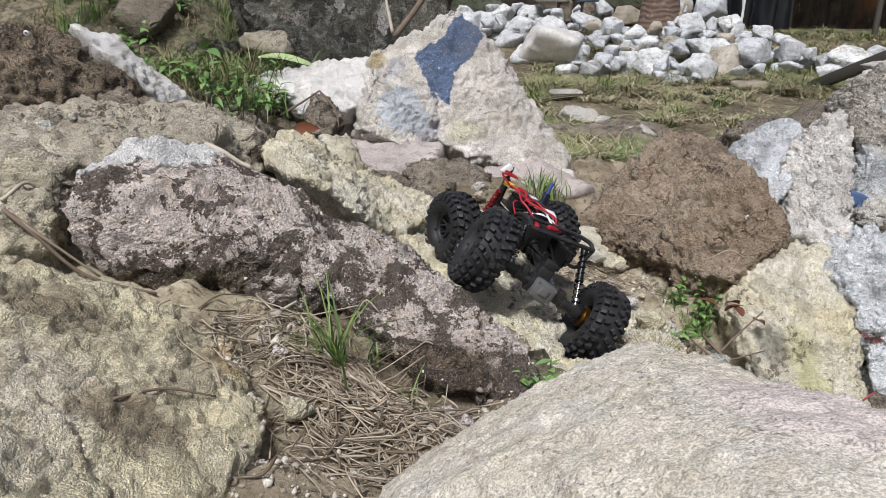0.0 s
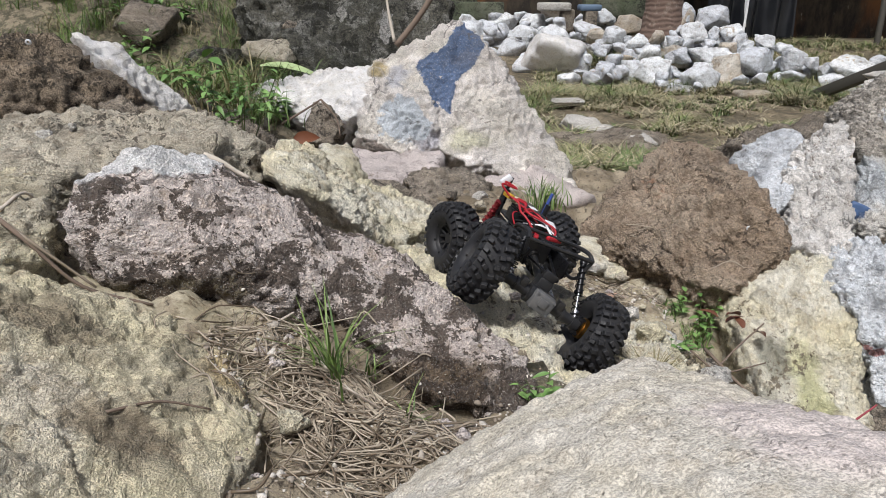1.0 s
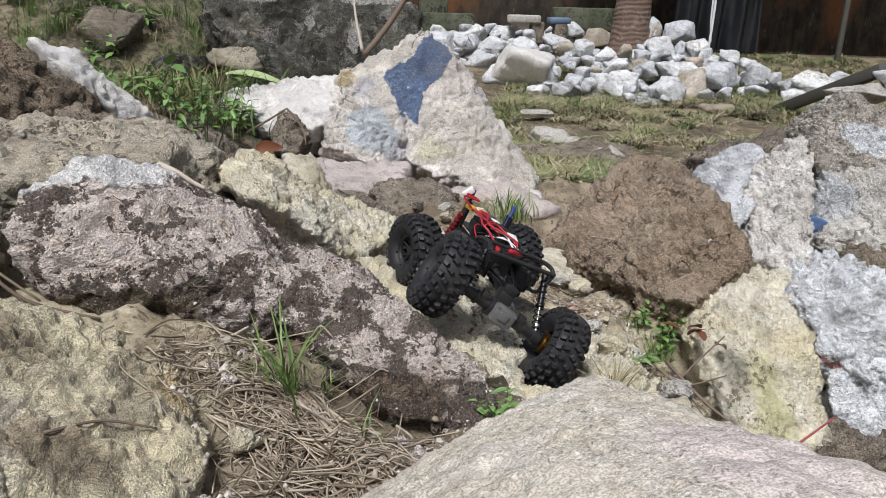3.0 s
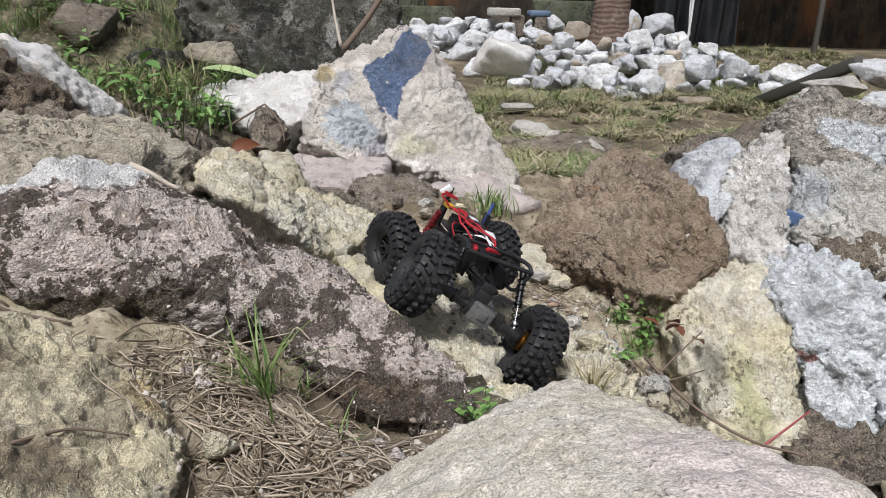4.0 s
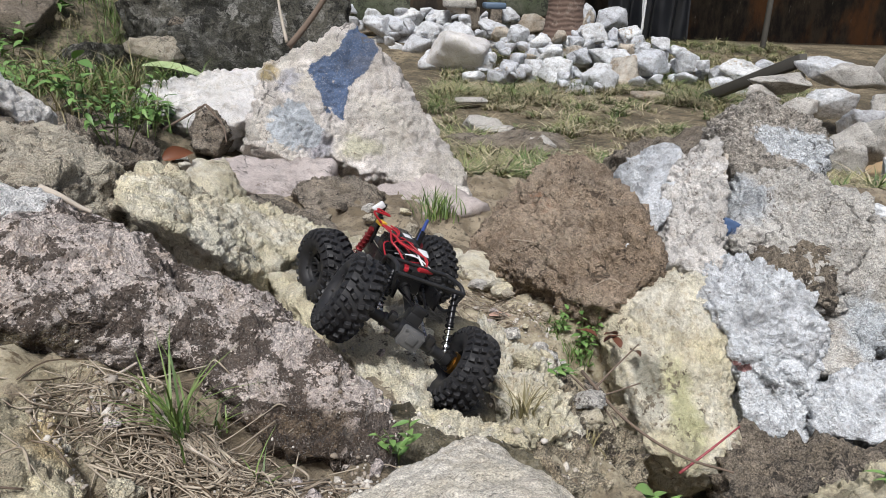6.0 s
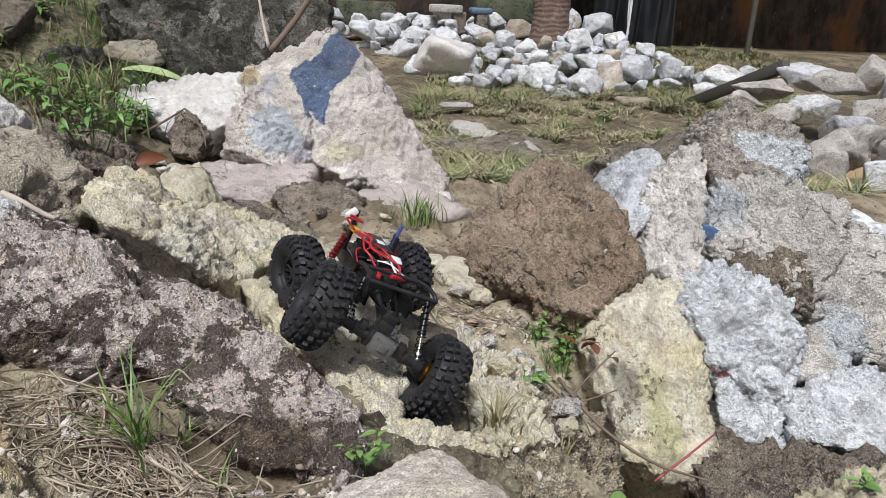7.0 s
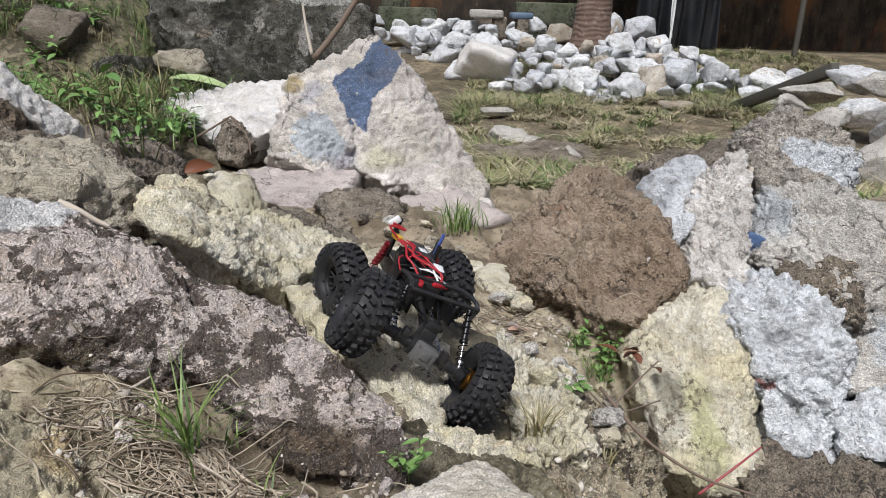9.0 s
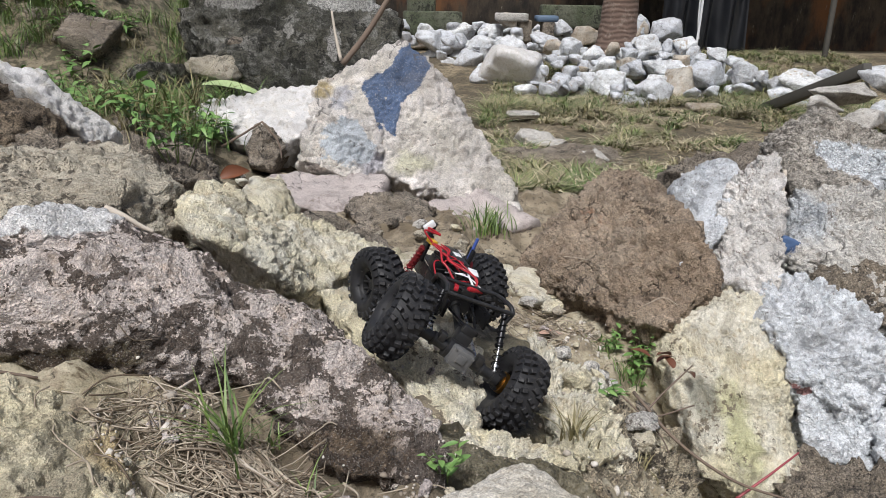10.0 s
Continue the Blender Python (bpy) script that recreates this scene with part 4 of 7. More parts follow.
boulder("rock", [[(-1.13, 3.10, 0.765), (-1.16, 3.37, 0.72), (-0.94, 3.30, 0.675), (-0.80, 3.22, 0.60), (-0.66, 2.95, 0.58), (-0.62, 2.60, 0.64), (-0.80, 2.42, 0.70), (-1.0, 2.45, 0.74)]], dark_mat, "dark streaked bedrock beside the white slab", seed=223, level=7, back=(0.0, 0.2, -0.4), bumps=0.06, crag=0.08, strata=0.10, size=0.25, fine=0.006, tilt=(0.6, -0.3, 0.75), plates=0.018, plate=0.13)
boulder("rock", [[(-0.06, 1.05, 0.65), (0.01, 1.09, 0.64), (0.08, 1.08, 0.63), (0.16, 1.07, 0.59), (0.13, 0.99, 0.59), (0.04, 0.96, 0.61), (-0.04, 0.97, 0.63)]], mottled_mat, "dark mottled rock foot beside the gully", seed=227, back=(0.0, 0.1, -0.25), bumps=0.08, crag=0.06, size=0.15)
boulder("rock", [[(-1.02, 2.22, 0.87), (-0.88, 2.28, 0.855), (-0.78, 2.34, 0.81), (-0.70, 2.22, 0.79), (-0.80, 2.08, 0.81), (-0.95, 2.05, 0.83)]], dark_mat, "dark streaked rock between the ledge and the brown rock", seed=233, back=(0.0, 0.15, -0.3), bumps=0.08, crag=0.06, strata=0.08, size=0.2, grow=1.03, plates=0.014, plate=0.1)
boulder("rock", [[(-0.62, 0.86, 0.83), (-0.57, 1.00, 0.825), (-0.62, 1.14, 0.875), (-0.72, 1.26, 0.895), (-0.86, 1.22, 0.91), (-0.90, 1.02, 0.92), (-0.78, 0.86, 0.90)]], slab_mat, "sandy apron of rock between the slab and the ledge", seed=251, back=(-0.05, 0.05, -0.3), bumps=0.05, size=0.2, fine=0.003, plates=0.006, plate=0.12, level=7)
boulder("painted_chip", [[(1.115, 2.03, 0.625), (1.15, 2.00, 0.632), (1.20, 2.00, 0.610), (1.21, 2.01, 0.592), (1.15, 1.99, 0.586), (1.125, 2.00, 0.600)]], plain_blue(), "flat chip of blue-painted render stuck in the cement", "chip", seed=241, level=4, back=(0.01, 0.05, -0.02), bumps=0.02, fine=0.001, edge=30, size=0.04)


# ---- the yard behind ----
def loose_stone(at, wide, tall, seed, material, label, group, level=4):
    rng = random.Random(seed)
    cor = []
    for _ in range(13):
        v = Vector((rng.uniform(-1, 1), rng.uniform(-1, 1), rng.uniform(-1, 1)))
        v = v.normalized() * rng.uniform(0.8, 1.0)
        cor.append((at[0] + v.x * wide * 0.64, at[1] + v.y * wide * 0.55, at[2] + v.z * tall * 0.66))
    return boulder("stone", [cor], material, label, "stone", group, seed, level, back=None, edge=60, bumps=0.03, fine=0.003, size=wide * 0.5)


PILE = "white stones heaped round the palm"
pile_spots = [
    # place, width, height
    ((2.07, 10.05, 0.14), 0.49, 0.35), ((2.53, 10.16, 0.14), 0.30, 0.42), ((2.82, 9.98, 0.18), 0.59, 0.38),
    ((2.95, 9.40, -0.02), 0.47, 0.21), ((3.24, 9.53, 0.10), 0.55, 0.37), ((3.71, 9.80, 0.19), 0.48, 0.49),
    ((4.08, 9.89, 0.32), 0.51, 0.39), ((4.61, 9.99, 0.34), 0.34, 0.30), ((4.64, 10.42, 0.44), 0.28, 0.24),
    ((5.10, 9.41, 0.31), 0.52, 0.31), ((4.72, 9.14, 0.15), 0.36, 0.20), ((4.82, 9.89, 0.32), 0.24, 0.19),
    ((2.65, 11.81, 0.50), 0.37, 0.39), ((2.86, 11.34, 0.43), 0.38, 0.32), ((3.19, 11.47, 0.49), 0.25, 0.31),
    ((3.58, 10.39, 0.30), 0.64, 0.37), ((2.93, 10.69, 0.28), 0.42, 0.36), ((3.27, 10.60, 0.33), 0.36, 0.32),
    ((3.76, 11.51, 0.59), 0.44, 0.33), ((4.03, 11.43, 0.58), 0.26, 0.29), ((4.27, 11.34, 0.58), 0.39, 0.33),
    ((4.17, 12.02, 0.79), 0.50, 0.47), ((3.82, 12.14, 0.81), 0.25, 0.39), ((4.00, 10.78, 0.38), 0.33, 0.30),
    ((3.67, 11.96, 0.64), 0.23, 0.20), ((4.62, 10.98, 0.52), 0.33, 0.25), ((1.68, 11.57, 0.47), 0.57, 0.54),
    ((1.29, 12.42, 0.48), 0.59, 0.42), ((0.83, 12.86, 0.55), 0.71, 0.41), ((0.45, 12.68, 0.53), 0.50, 0.43),
    ((1.00, 13.46, 0.67), 0.54, 0.35), ((1.55, 13.21, 0.69), 0.45, 0.32), ((1.98, 13.57, 0.89), 0.61, 0.29),
    ((3.06, 12.54, 0.69), 0.53, 0.35), ((2.68, 13.04, 0.78), 0.47, 0.30), ((2.30, 12.49, 0.60), 0.43, 0.33),
    ((1.84, 11.13, 0.31), 0.60, 0.47), ((2.43, 12.06, 0.52), 0.36, 0.32), ((1.06, 12.03, 0.30), 0.50, 0.33),
    ((1.35, 10.98, 0.16), 0.71, 0.39), ((1.93, 10.69, 0.18), 0.53, 0.38), ((2.52, 11.00, 0.27), 0.40, 0.34),
    ((3.44, 11.40, 0.46), 0.27, 0.25), ((4.21, 10.60, 0.43), 0.26, 0.24), ((0.37, 13.49, 0.69), 0.41, 0.28),
    ((5.47, 9.44, 0.35), 0.33, 0.19), ((5.15, 9.03, 0.25), 0.27, 0.17),
]
under = []
for at, w, h in pile_spots:
    z, j = at[2] - h * 0.8, 0
    while z + h * 0.4 > float(ground_z(np.array(at[0]), np.array(at[1]))) and j < 4:
        j += 1
        under.append(((at[0] + 0.1 * math.sin(7 * z + w), at[1] + 0.12 * j, z), w * 1.1, h))
        z -= h * 0.8
rs = random.Random(31)
for at, w, h in pile_spots:
    under.append(((at[0] + rs.uniform(-0.4, 0.4), at[1] + rs.uniform(0.05, 0.4), at[2] - 0.08 + rs.uniform(-0.1, 0.12)), w * rs.uniform(0.45, 0.8), h * rs.uniform(0.6, 0.9)))
pile_spots.append(((1.55, 10.75, 0.20), 1.05, 0.80))
rs = random.Random(57)
fill = []
for k in range(150):
    at, w, h = pile_spots[k % len(pile_spots)]
    s_ = rs.uniform(0.14, 0.30)
    at = (at[0] + rs.uniform(-0.45, 0.45), at[1] + rs.uniform(-0.25, 0.25))
    z = 0.02 + 0.30 * (at[1] - 9.4) * (0.55 if at[1] > 11.5 else 0.62) if at[1] > 9.4 else 0.02
    fill.append(((at[0], at[1], z + rs.uniform(-0.05, 0.14)), s_, s_ * 0.75))
for n, (at, w, h) in enumerate(pile_spots + under):
    ochre = n in (17, 33, 36, 37) or n % 9 == 5
    loose_stone(at, w, h, 500 + n, ochre_mat if ochre else white_mat if w > 1 else chalk_mat,
                "ochre-stained pale quarry stone in the heap" if ochre else "angular bluish-white quarry stone in the heap", PILE)

V, Fc, n = [], [], 0
for k, (at, w, h) in enumerate(fill):
    rs = random.Random(3000 + k)
    cor = [(at[0] + rs.uniform(-0.5, 0.5) * w, at[1] + rs.uniform(-0.5, 0.5) * w, at[2] + rs.uniform(-0.5, 0.5) * h) for _ in range(14)]
    p, f = boulder_arrays(cor, back=None, level=3, seed=3000 + k, edge=60, bumps=0.03, fine=0.003, size=w * 0.5)
    V.append(p)
    Fc.append(f + n)
    n += len(p)
small = new("small_stones", mesh_np("small_stones", np.concatenate(V), np.concatenate(Fc)))
small.data.materials.append(chalk_mat)
tagged(small, "small bluish-white stones filling the heap", "stones", kind="stuff")

RUBBLE = "grey slabs and rubble beside the plank"
rubble_spots = [
    ((4.66, 7.02, 0.58), 0.58, 0.27), ((4.75, 6.59, 0.57), 0.62, 0.22), ((4.23, 6.92, 0.45), 0.55, 0.26),
    ((4.16, 6.00, 0.41), 0.44, 0.29), ((5.05, 6.62, 0.62), 0.38, 0.40), ((4.51, 5.74, 0.41), 0.33, 0.35),
    ((4.11, 5.53, 0.31), 0.42, 0.30), ((3.74, 5.03, 0.23), 0.43, 0.30), ((3.89, 4.93, 0.30), 0.33, 0.30),
    ((3.70, 4.54, 0.19), 0.31, 0.28), ((3.57, 4.89, 0.14), 0.32, 0.29), ((3.98, 6.82, 0.36), 0.36, 0.16),
    ((4.89, 5.97, 0.50), 0.47, 0.49), ((3.87, 5.94, 0.32), 0.49, 0.28), ((4.07, 4.77, 0.26), 0.38, 0.40),
]
for n, (at, w, h) in enumerate(rubble_spots):
    loose_stone(at, w, h, 700 + n, tan_mat if n % 3 else chalk_mat, "flat grey rubble slab heaped beside the plank", RUBBLE)


def box_bm(x0, x1, y0, y1, z0, z1, bevel=0.01):
    bm = bmesh.new()
    bmesh.ops.create_cube(bm, size=1, matrix=Matrix.Translation(((x0 + x1) / 2, (y0 + y1) / 2, (z0 + z1) / 2)) @ Matrix.Diagonal((x1 - x0, y1 - y0, z1 - z0, 1)))
    if bevel:
        bmesh.ops.bevel(bm, geom=bm.edges[:], offset=bevel, segments=2, affect="EDGES", profile=0.5)
    return bm


def wall_material():
    m = Nodes("stained_dark_wall")
    stretch = m.vec("MULTIPLY", m.pos, (1.0, 1.0, 0.4))
    streak = m.noise(3.0, 8, 0.7, stretch)
    col = m.mix(m.ramp(streak, 0.4, 0.62), (0.012, 0.010, 0.008), (0.062, 0.046, 0.031))
    col = m.mix(m.ramp(m.noise(1.1, 6, 0.6, stretch), 0.50, 0.66), col, (0.15, 0.066, 0.024))
    col = m.mix(m.ramp(m.noise(9, 8, 0.75, m.vec("MULTIPLY", m.pos, (1.0, 1.0, 0.25))), 0.60, 0.70), col, (0.26, 0.23, 0.19))
    return m.done(col, 0.85, m.bump(m.noise(25, 6, 0.7), 0.6, 0.02))


wall = new("wall_back")
tagged(wall, "dark rain-stained wall behind the yard", "wall", kind="structure")
part("panel", box_bm(-14, 26, 15.0, 15.3, -0.5, 3.6, 0.02), wall_material(), wall)
# unseen roof, added only to keep the sun off the wall and tarpaulin
roof = new("roof_shed")
tagged(roof, "unseen sheet roof added to shade the back wall", "roof", kind="structure")
rm = Nodes("added_roof_sheet")
part("sheet", box_bm(2.6, 26, 12.9, 15.4, 3.62, 3.68, 0.01), rm.done(rm.mix(rm.ramp(rm.noise(3, 6, 0.7), 0.4, 0.6), (0.18, 0.13, 0.1), (0.28, 0.26, 0.24)), 0.6), roof)


def bark_material():
    m = Nodes("palm_bark")
    ring = m.t.nodes.new("ShaderNodeTexWave")
    ring.bands_direction = "Z"
    m.put(ring, "Vector", m.pos)
    m.put(ring, "Scale", 4.2)
    m.put(ring, "Distortion", 5.0)
    m.put(ring, "Detail", 4.0)
    col = m.mix(ring.outputs["Fac"], (0.12, 0.08, 0.062), (0.17, 0.115, 0.09))
    col = m.mix(m.ramp(m.noise(9, 6, 0.7), 0.5, 0.7), col, (0.28, 0.22, 0.18))
    return m.done(col, 0.9, m.bump(ring.outputs["Fac"], 0.35, 0.02))


palm = thing("palm_tree", "ringed brown palm trunk rising among the stones", "tree", at=(3.46, 12.22, 0.45))
bm = bmesh.new()
rings = []
for k in range(40):
    z = -0.3 + k * 0.11
    r = 0.27 + 0.09 * math.exp(-max(z, 0) / 0.35) + 0.006 * math.sin(k * 2.4)
    rings.append([bm.verts.new((r * math.cos(a * math.tau / 20) + 0.02 * z, r * math.sin(a * math.tau / 20), z)) for a in range(20)])
for a, b in zip(rings, rings[1:]):
    for k in range(20):
        bm.faces.new((a[k], a[(k + 1) % 20], b[(k + 1) % 20], b[k]))
part("trunk", bm, bark_material(), palm)


# ---- tools for thin and small things ----
TREES = []


def drop(x, y, above=3.0):
    """The height of the ground or rock under a place."""
    if not TREES:
        deps = bpy.context.evaluated_depsgraph_get()
        for ob in scene.objects:
            if ob.type == "MESH" and ob.name.split(".")[0] in ("ground", "rock", "boulder"):
                co = np.empty(len(ob.data.vertices) * 3, dtype=np.float32)
                ob.data.vertices.foreach_get("co", co)
                co = co.reshape(-1, 3)
                lo, hi = co.min(0) + ob.location[:], co.max(0) + ob.location[:]
                TREES.append((lo[0], hi[0], lo[1], hi[1], Vector(ob.location), BVHTree.FromObject(ob, deps)))
    best = None
    for x0, x1, y0, y1, at, tree in TREES:
        if x0 <= x <= x1 and y0 <= y <= y1:
            hit = tree.ray_cast(Vector((x, y, above)) - at, Vector((0, 0, -1)))[0]
            if hit is not None and (best is None or hit.z + at.z > best):
                best = hit.z + at.z
    return best if best is not None else float(ground_z(np.array(x), np.array(y)))


def spline(points, steps=6):
    """A smooth line through the points."""
    p = [Vector(q) for q in points]
    p = [p[0] * 2 - p[1]] + p + [p[-1] * 2 - p[-2]]
    out = []
    for a, b, c, d in zip(p, p[1:], p[2:], p[3:]):
        for k in range(steps):
            t = k / steps
            out.append(0.5 * (2 * b + (c - a) * t + (2 * a - 5 * b + 4 * c - d) * t * t + (3 * b - a - 3 * c + d) * t ** 3))
    return out + [p[-2]]


def tube_arrays(points, radius, sides=6, taper=1.0):
    pts = [Vector(p) for p in points]
    n = len(pts)
    verts, faces = [], []
    side = None
    for i, p in enumerate(pts):
        d = (pts[min(i + 1, n - 1)] - pts[max(i - 1, 0)]).normalized()
        if side is None:
            side = d.orthogonal().normalized()
        side = (side - d * side.dot(d)).normalized()
        up = d.cross(side)
        r = radius * (1 + (taper - 1) * i / max(n - 1, 1))
        for k in range(sides):
            a = math.tau * k / sides
            verts.append(p + (side * math.cos(a) + up * math.sin(a)) * r)
    for i in range(n - 1):
        for k in range(sides):
            a, b = i * sides + k, i * sides + (k + 1) % sides
            faces.append((a, b, b + sides, a + sides))
    verts += [pts[0], pts[-1]]
    for k in range(sides):
        faces.append((len(verts) - 2, (k + 1) % sides, k, k))
        m = (n - 1) * sides
        faces.append((len(verts) - 1, m + k, m + (k + 1) % sides, m + (k + 1) % sides))
    return verts, faces


def tube_bm(points, radius, sides=8, taper=1.0, bm=None):
    bm = bm or bmesh.new()
    v, f = tube_arrays(points, radius, sides, taper)
    made = [bm.verts.new(q) for q in v]
    for face in f:
        ids = list(dict.fromkeys(face))
        bm.faces.new([made[i] for i in ids])
    return bm


def add_box(bm, m, size, bevel=0.0):
    made = bmesh.ops.create_cube(bm, size=1, matrix=m @ Matrix.Diagonal((*size, 1)))["verts"]
    if bevel:
        edges = list({e for v in made for e in v.link_edges})
        bmesh.ops.bevel(bm, geom=edges, offset=bevel, segments=2, affect="EDGES", profile=0.5)
    return bm


def add_can(bm, a, b, r0, r1=None, sides=20):
    a, b = Vector(a), Vector(b)
    r1 = r0 if r1 is None else r1
    m = Matrix.Translation((a + b) / 2) @ (b - a).to_track_quat("Z", "Y").to_matrix().to_4x4()
    bmesh.ops.create_cone(bm, cap_ends=True, segments=sides, radius1=r0, radius2=r1, depth=(b - a).length, matrix=m)
    return bm


def revolve(profile, sides=48, bm=None, m=None):
    """Turns (radius, along) pairs round the x axis."""
    bm = bm or bmesh.new()
    m = m or Matrix()
    rings = []
    for k in range(sides):
        a = math.tau * k / sides
        rings.append([bm.verts.new(m @ Vector((x, r * math.cos(a), r * math.sin(a)))) for r, x in profile])
    for a, b in zip(rings, rings[1:] + rings[:1]):
        for i in range(len(profile) - 1):
            bm.faces.new((a[i], b[i], b[i + 1], a[i + 1]))
    return bm


def plain(name, color, rough=0.5, metal=0.0, vary=0.25, scale=60.0, dust=0.0, bump=0.0, coat=0.0):
    m = Nodes(name)
    n = m.noise(scale, 5, 0.65)
    col = m.mix(n, tuple(c * (1 - vary) for c in color), tuple(c * (1 + vary) for c in color))
    if dust:
        col = m.mix(m.ramp(m.noise(scale * 0.35, 6, 0.7), 0.5, 0.75, 0.0, dust), col, (0.30, 0.26, 0.19))
    r = m.ramp(n, 0.3, 0.7, max(rough - 0.1, 0.03), min(rough + 0.1, 1.0))
    return m.done(col, r, m.bump(m.noise(scale * 4, 4, 0.6), 0.5, bump) if bump else None, metal)


rubber = plain("tyre_rubber", (0.016, 0.016, 0.018), 0.6, 0, 0.35, 40, dust=0.04, bump=0.0006)
black_plastic = plain("black_plastic", (0.018, 0.018, 0.019), 0.42, 0, 0.3, 60, dust=0.06)
grey_plastic = plain("grey_plastic", (0.11, 0.11, 0.11), 0.5, 0, 0.2, 80, dust=0.1)
black_metal = plain("black_anodised", (0.02, 0.02, 0.022), 0.35, 0.6, 0.2, 80)
steel = plain("bright_steel", (0.62, 0.62, 0.64), 0.28, 1.0, 0.1, 90)
brass = plain("brass", (0.30, 0.17, 0.05), 0.4, 1.0, 0.15, 90)
red_metal = plain("red_anodised", (0.26, 0.03, 0.035), 0.35, 0.5, 0.2, 90)
red_wire = plain("red_silicone", (0.38, 0.016, 0.025), 0.45, 0, 0.1, 90)
dark_wire = plain("black_silicone", (0.02, 0.02, 0.02), 0.5, 0, 0.1, 90)
white_plastic = plain("white_plastic", (0.75, 0.76, 0.78), 0.4, 0, 0.05, 90)
yellow_plastic = plain("yellow_plastic", (0.70, 0.42, 0.04), 0.4, 0, 0.1, 90)
blue_plastic = plain("blue_plastic", (0.05, 0.09, 0.32), 0.4, 0, 0.1, 90)

# ---- plants, sticks and litter ----
def leaf_material(name, a, b, through_light=0.25):
    m = Nodes(name)
    rnd = m.t.nodes.new("ShaderNodeObjectInfo").outputs["Random"]
    isl = m.t.nodes.new("ShaderNodeNewGeometry").outputs["Random Per Island"]
    f = m.math("FRACT", m.math("ADD", rnd, isl))
    col = m.mix(f, a, b)
    col = m.mix(m.ramp(m.noise(90, 4, 0.6), 0.55, 0.75, 0.0, 0.35), col, (0.16, 0.13, 0.05))
    return m.done(col, 0.5, None, 0.0, Subsurface_Weight=0.0, Transmission_Weight=0.0)


grass_mat = leaf_material("grass_blade", (0.06, 0.115, 0.025), (0.18, 0.26, 0.07))
dry_grass_mat = leaf_material("dry_grass", (0.15, 0.13, 0.055), (0.30, 0.26, 0.14))
weed_mat = leaf_material("weed_leaf", (0.09, 0.19, 0.045), (0.20, 0.34, 0.10))
dead_leaf_mat = leaf_material("dead_leaf", (0.075, 0.027, 0.014), (0.15, 0.055, 0.03))
pink_leaf_mat = leaf_material("faded_leaf", (0.42, 0.26, 0.20), (0.48, 0.32, 0.25))
straw_mat = leaf_material("straw", (0.11, 0.078, 0.05), (0.50, 0.43, 0.335))
wood_mat = plain("grey_brown_wood", (0.17, 0.125, 0.095), 0.85, 0, 0.35, 30, bump=0.002)
pale_wood_mat = plain("bleached_wood", (0.50, 0.44, 0.37), 0.85, 0, 0.3, 40, bump=0.001)
stem_mat = plain("green_stem", (0.10, 0.13, 0.04), 0.6, 0, 0.3, 40)


def blades_mesh(name, roots, heights, widths, lean, seed, segs=4):
    """Bent grass blades, each a narrow folded strip."""
    rng = np.random.RandomState(seed)
    n = len(roots)
    a = rng.uniform(0, math.tau, n)
    bend = rng.uniform(0.3, 1.0, n) * lean
    dirs = np.stack([np.cos(a), np.sin(a), np.zeros(n)], 1)
    side = np.stack([-np.sin(a), np.cos(a), np.zeros(n)], 1)
    V, Fc = [], []
    for k in range(segs + 1):
        f = k / segs
        out = bend * heights * f ** 2
        up = heights * (f - 0.35 * np.minimum(bend, 1.2) * f ** 2)
        mid = roots + dirs * out[:, None] + np.array([0, 0, 1.0]) * up[:, None]
        w = widths * (1 - f) ** 0.7 * (0.7 + 0.6 * f)
        V += [mid - side * w[:, None] / 2, mid + side * w[:, None] / 2]
    V = np.stack(V, 1).reshape(-1, 3)
    base = np.arange(n) * 2 * (segs + 1)
    for k in range(segs):
        Fc.append(np.stack([base + 2 * k, base + 2 * k + 1, base + 2 * k + 3, base + 2 * k + 2], 1))
    return mesh_np(name, V, np.concatenate(Fc))


def grass_tuft(at, count, tall, spread, mat, label, seed, lean=0.8, wide=0.006):
    rng = np.random.RandomState(seed)
    r = np.abs(rng.normal(0, spread, count))
    a = rng.uniform(0, math.tau, count)
    roots = np.stack([r * np.cos(a), r * np.sin(a), np.full(count, -0.01)], 1)
    me = blades_mesh("grass_tuft", roots, tall * rng.uniform(0.45, 1.0, count), np.full(count, wide) * rng.uniform(0.6, 1.2, count), lean, seed)
    me.materials.append(mat)
    ob = new("grass_tuft", me)
    ob.location = (at[0], at[1], drop(at[0], at[1]))
    return tagged(ob, label, "grass")


def leaf_mesh(name, length, width, fold=0.25, droop=0.3, points=7, mat=None):
    verts, faces = [], []
    for k in range(points):
        f = k / (points - 1)
        w = width * math.sin(math.pi * min(f * 0.94 + 0.06, 1.0)) ** 0.8 * (1 - 0.35 * f) / 2
        x, z = length * f, -droop * length * f * f
        verts += [(x, -w, z + fold * w), (x, 0, z), (x, w, z + fold * w)]
    for k in range(points - 1):
        a = 3 * k
        faces += [(a, a + 3, a + 4, a + 1), (a + 1, a + 4, a + 5, a + 2)]
    me = mesh_from(name, verts, faces)
    me.materials.append(mat or weed_mat)
    return me


LEAVES = [leaf_mesh("leaf", 0.06, 0.032, 0.3, 0.25), leaf_mesh("leaf", 0.045, 0.026, 0.2, 0.4), leaf_mesh("leaf", 0.05, 0.018, 0.3, 0.5)]


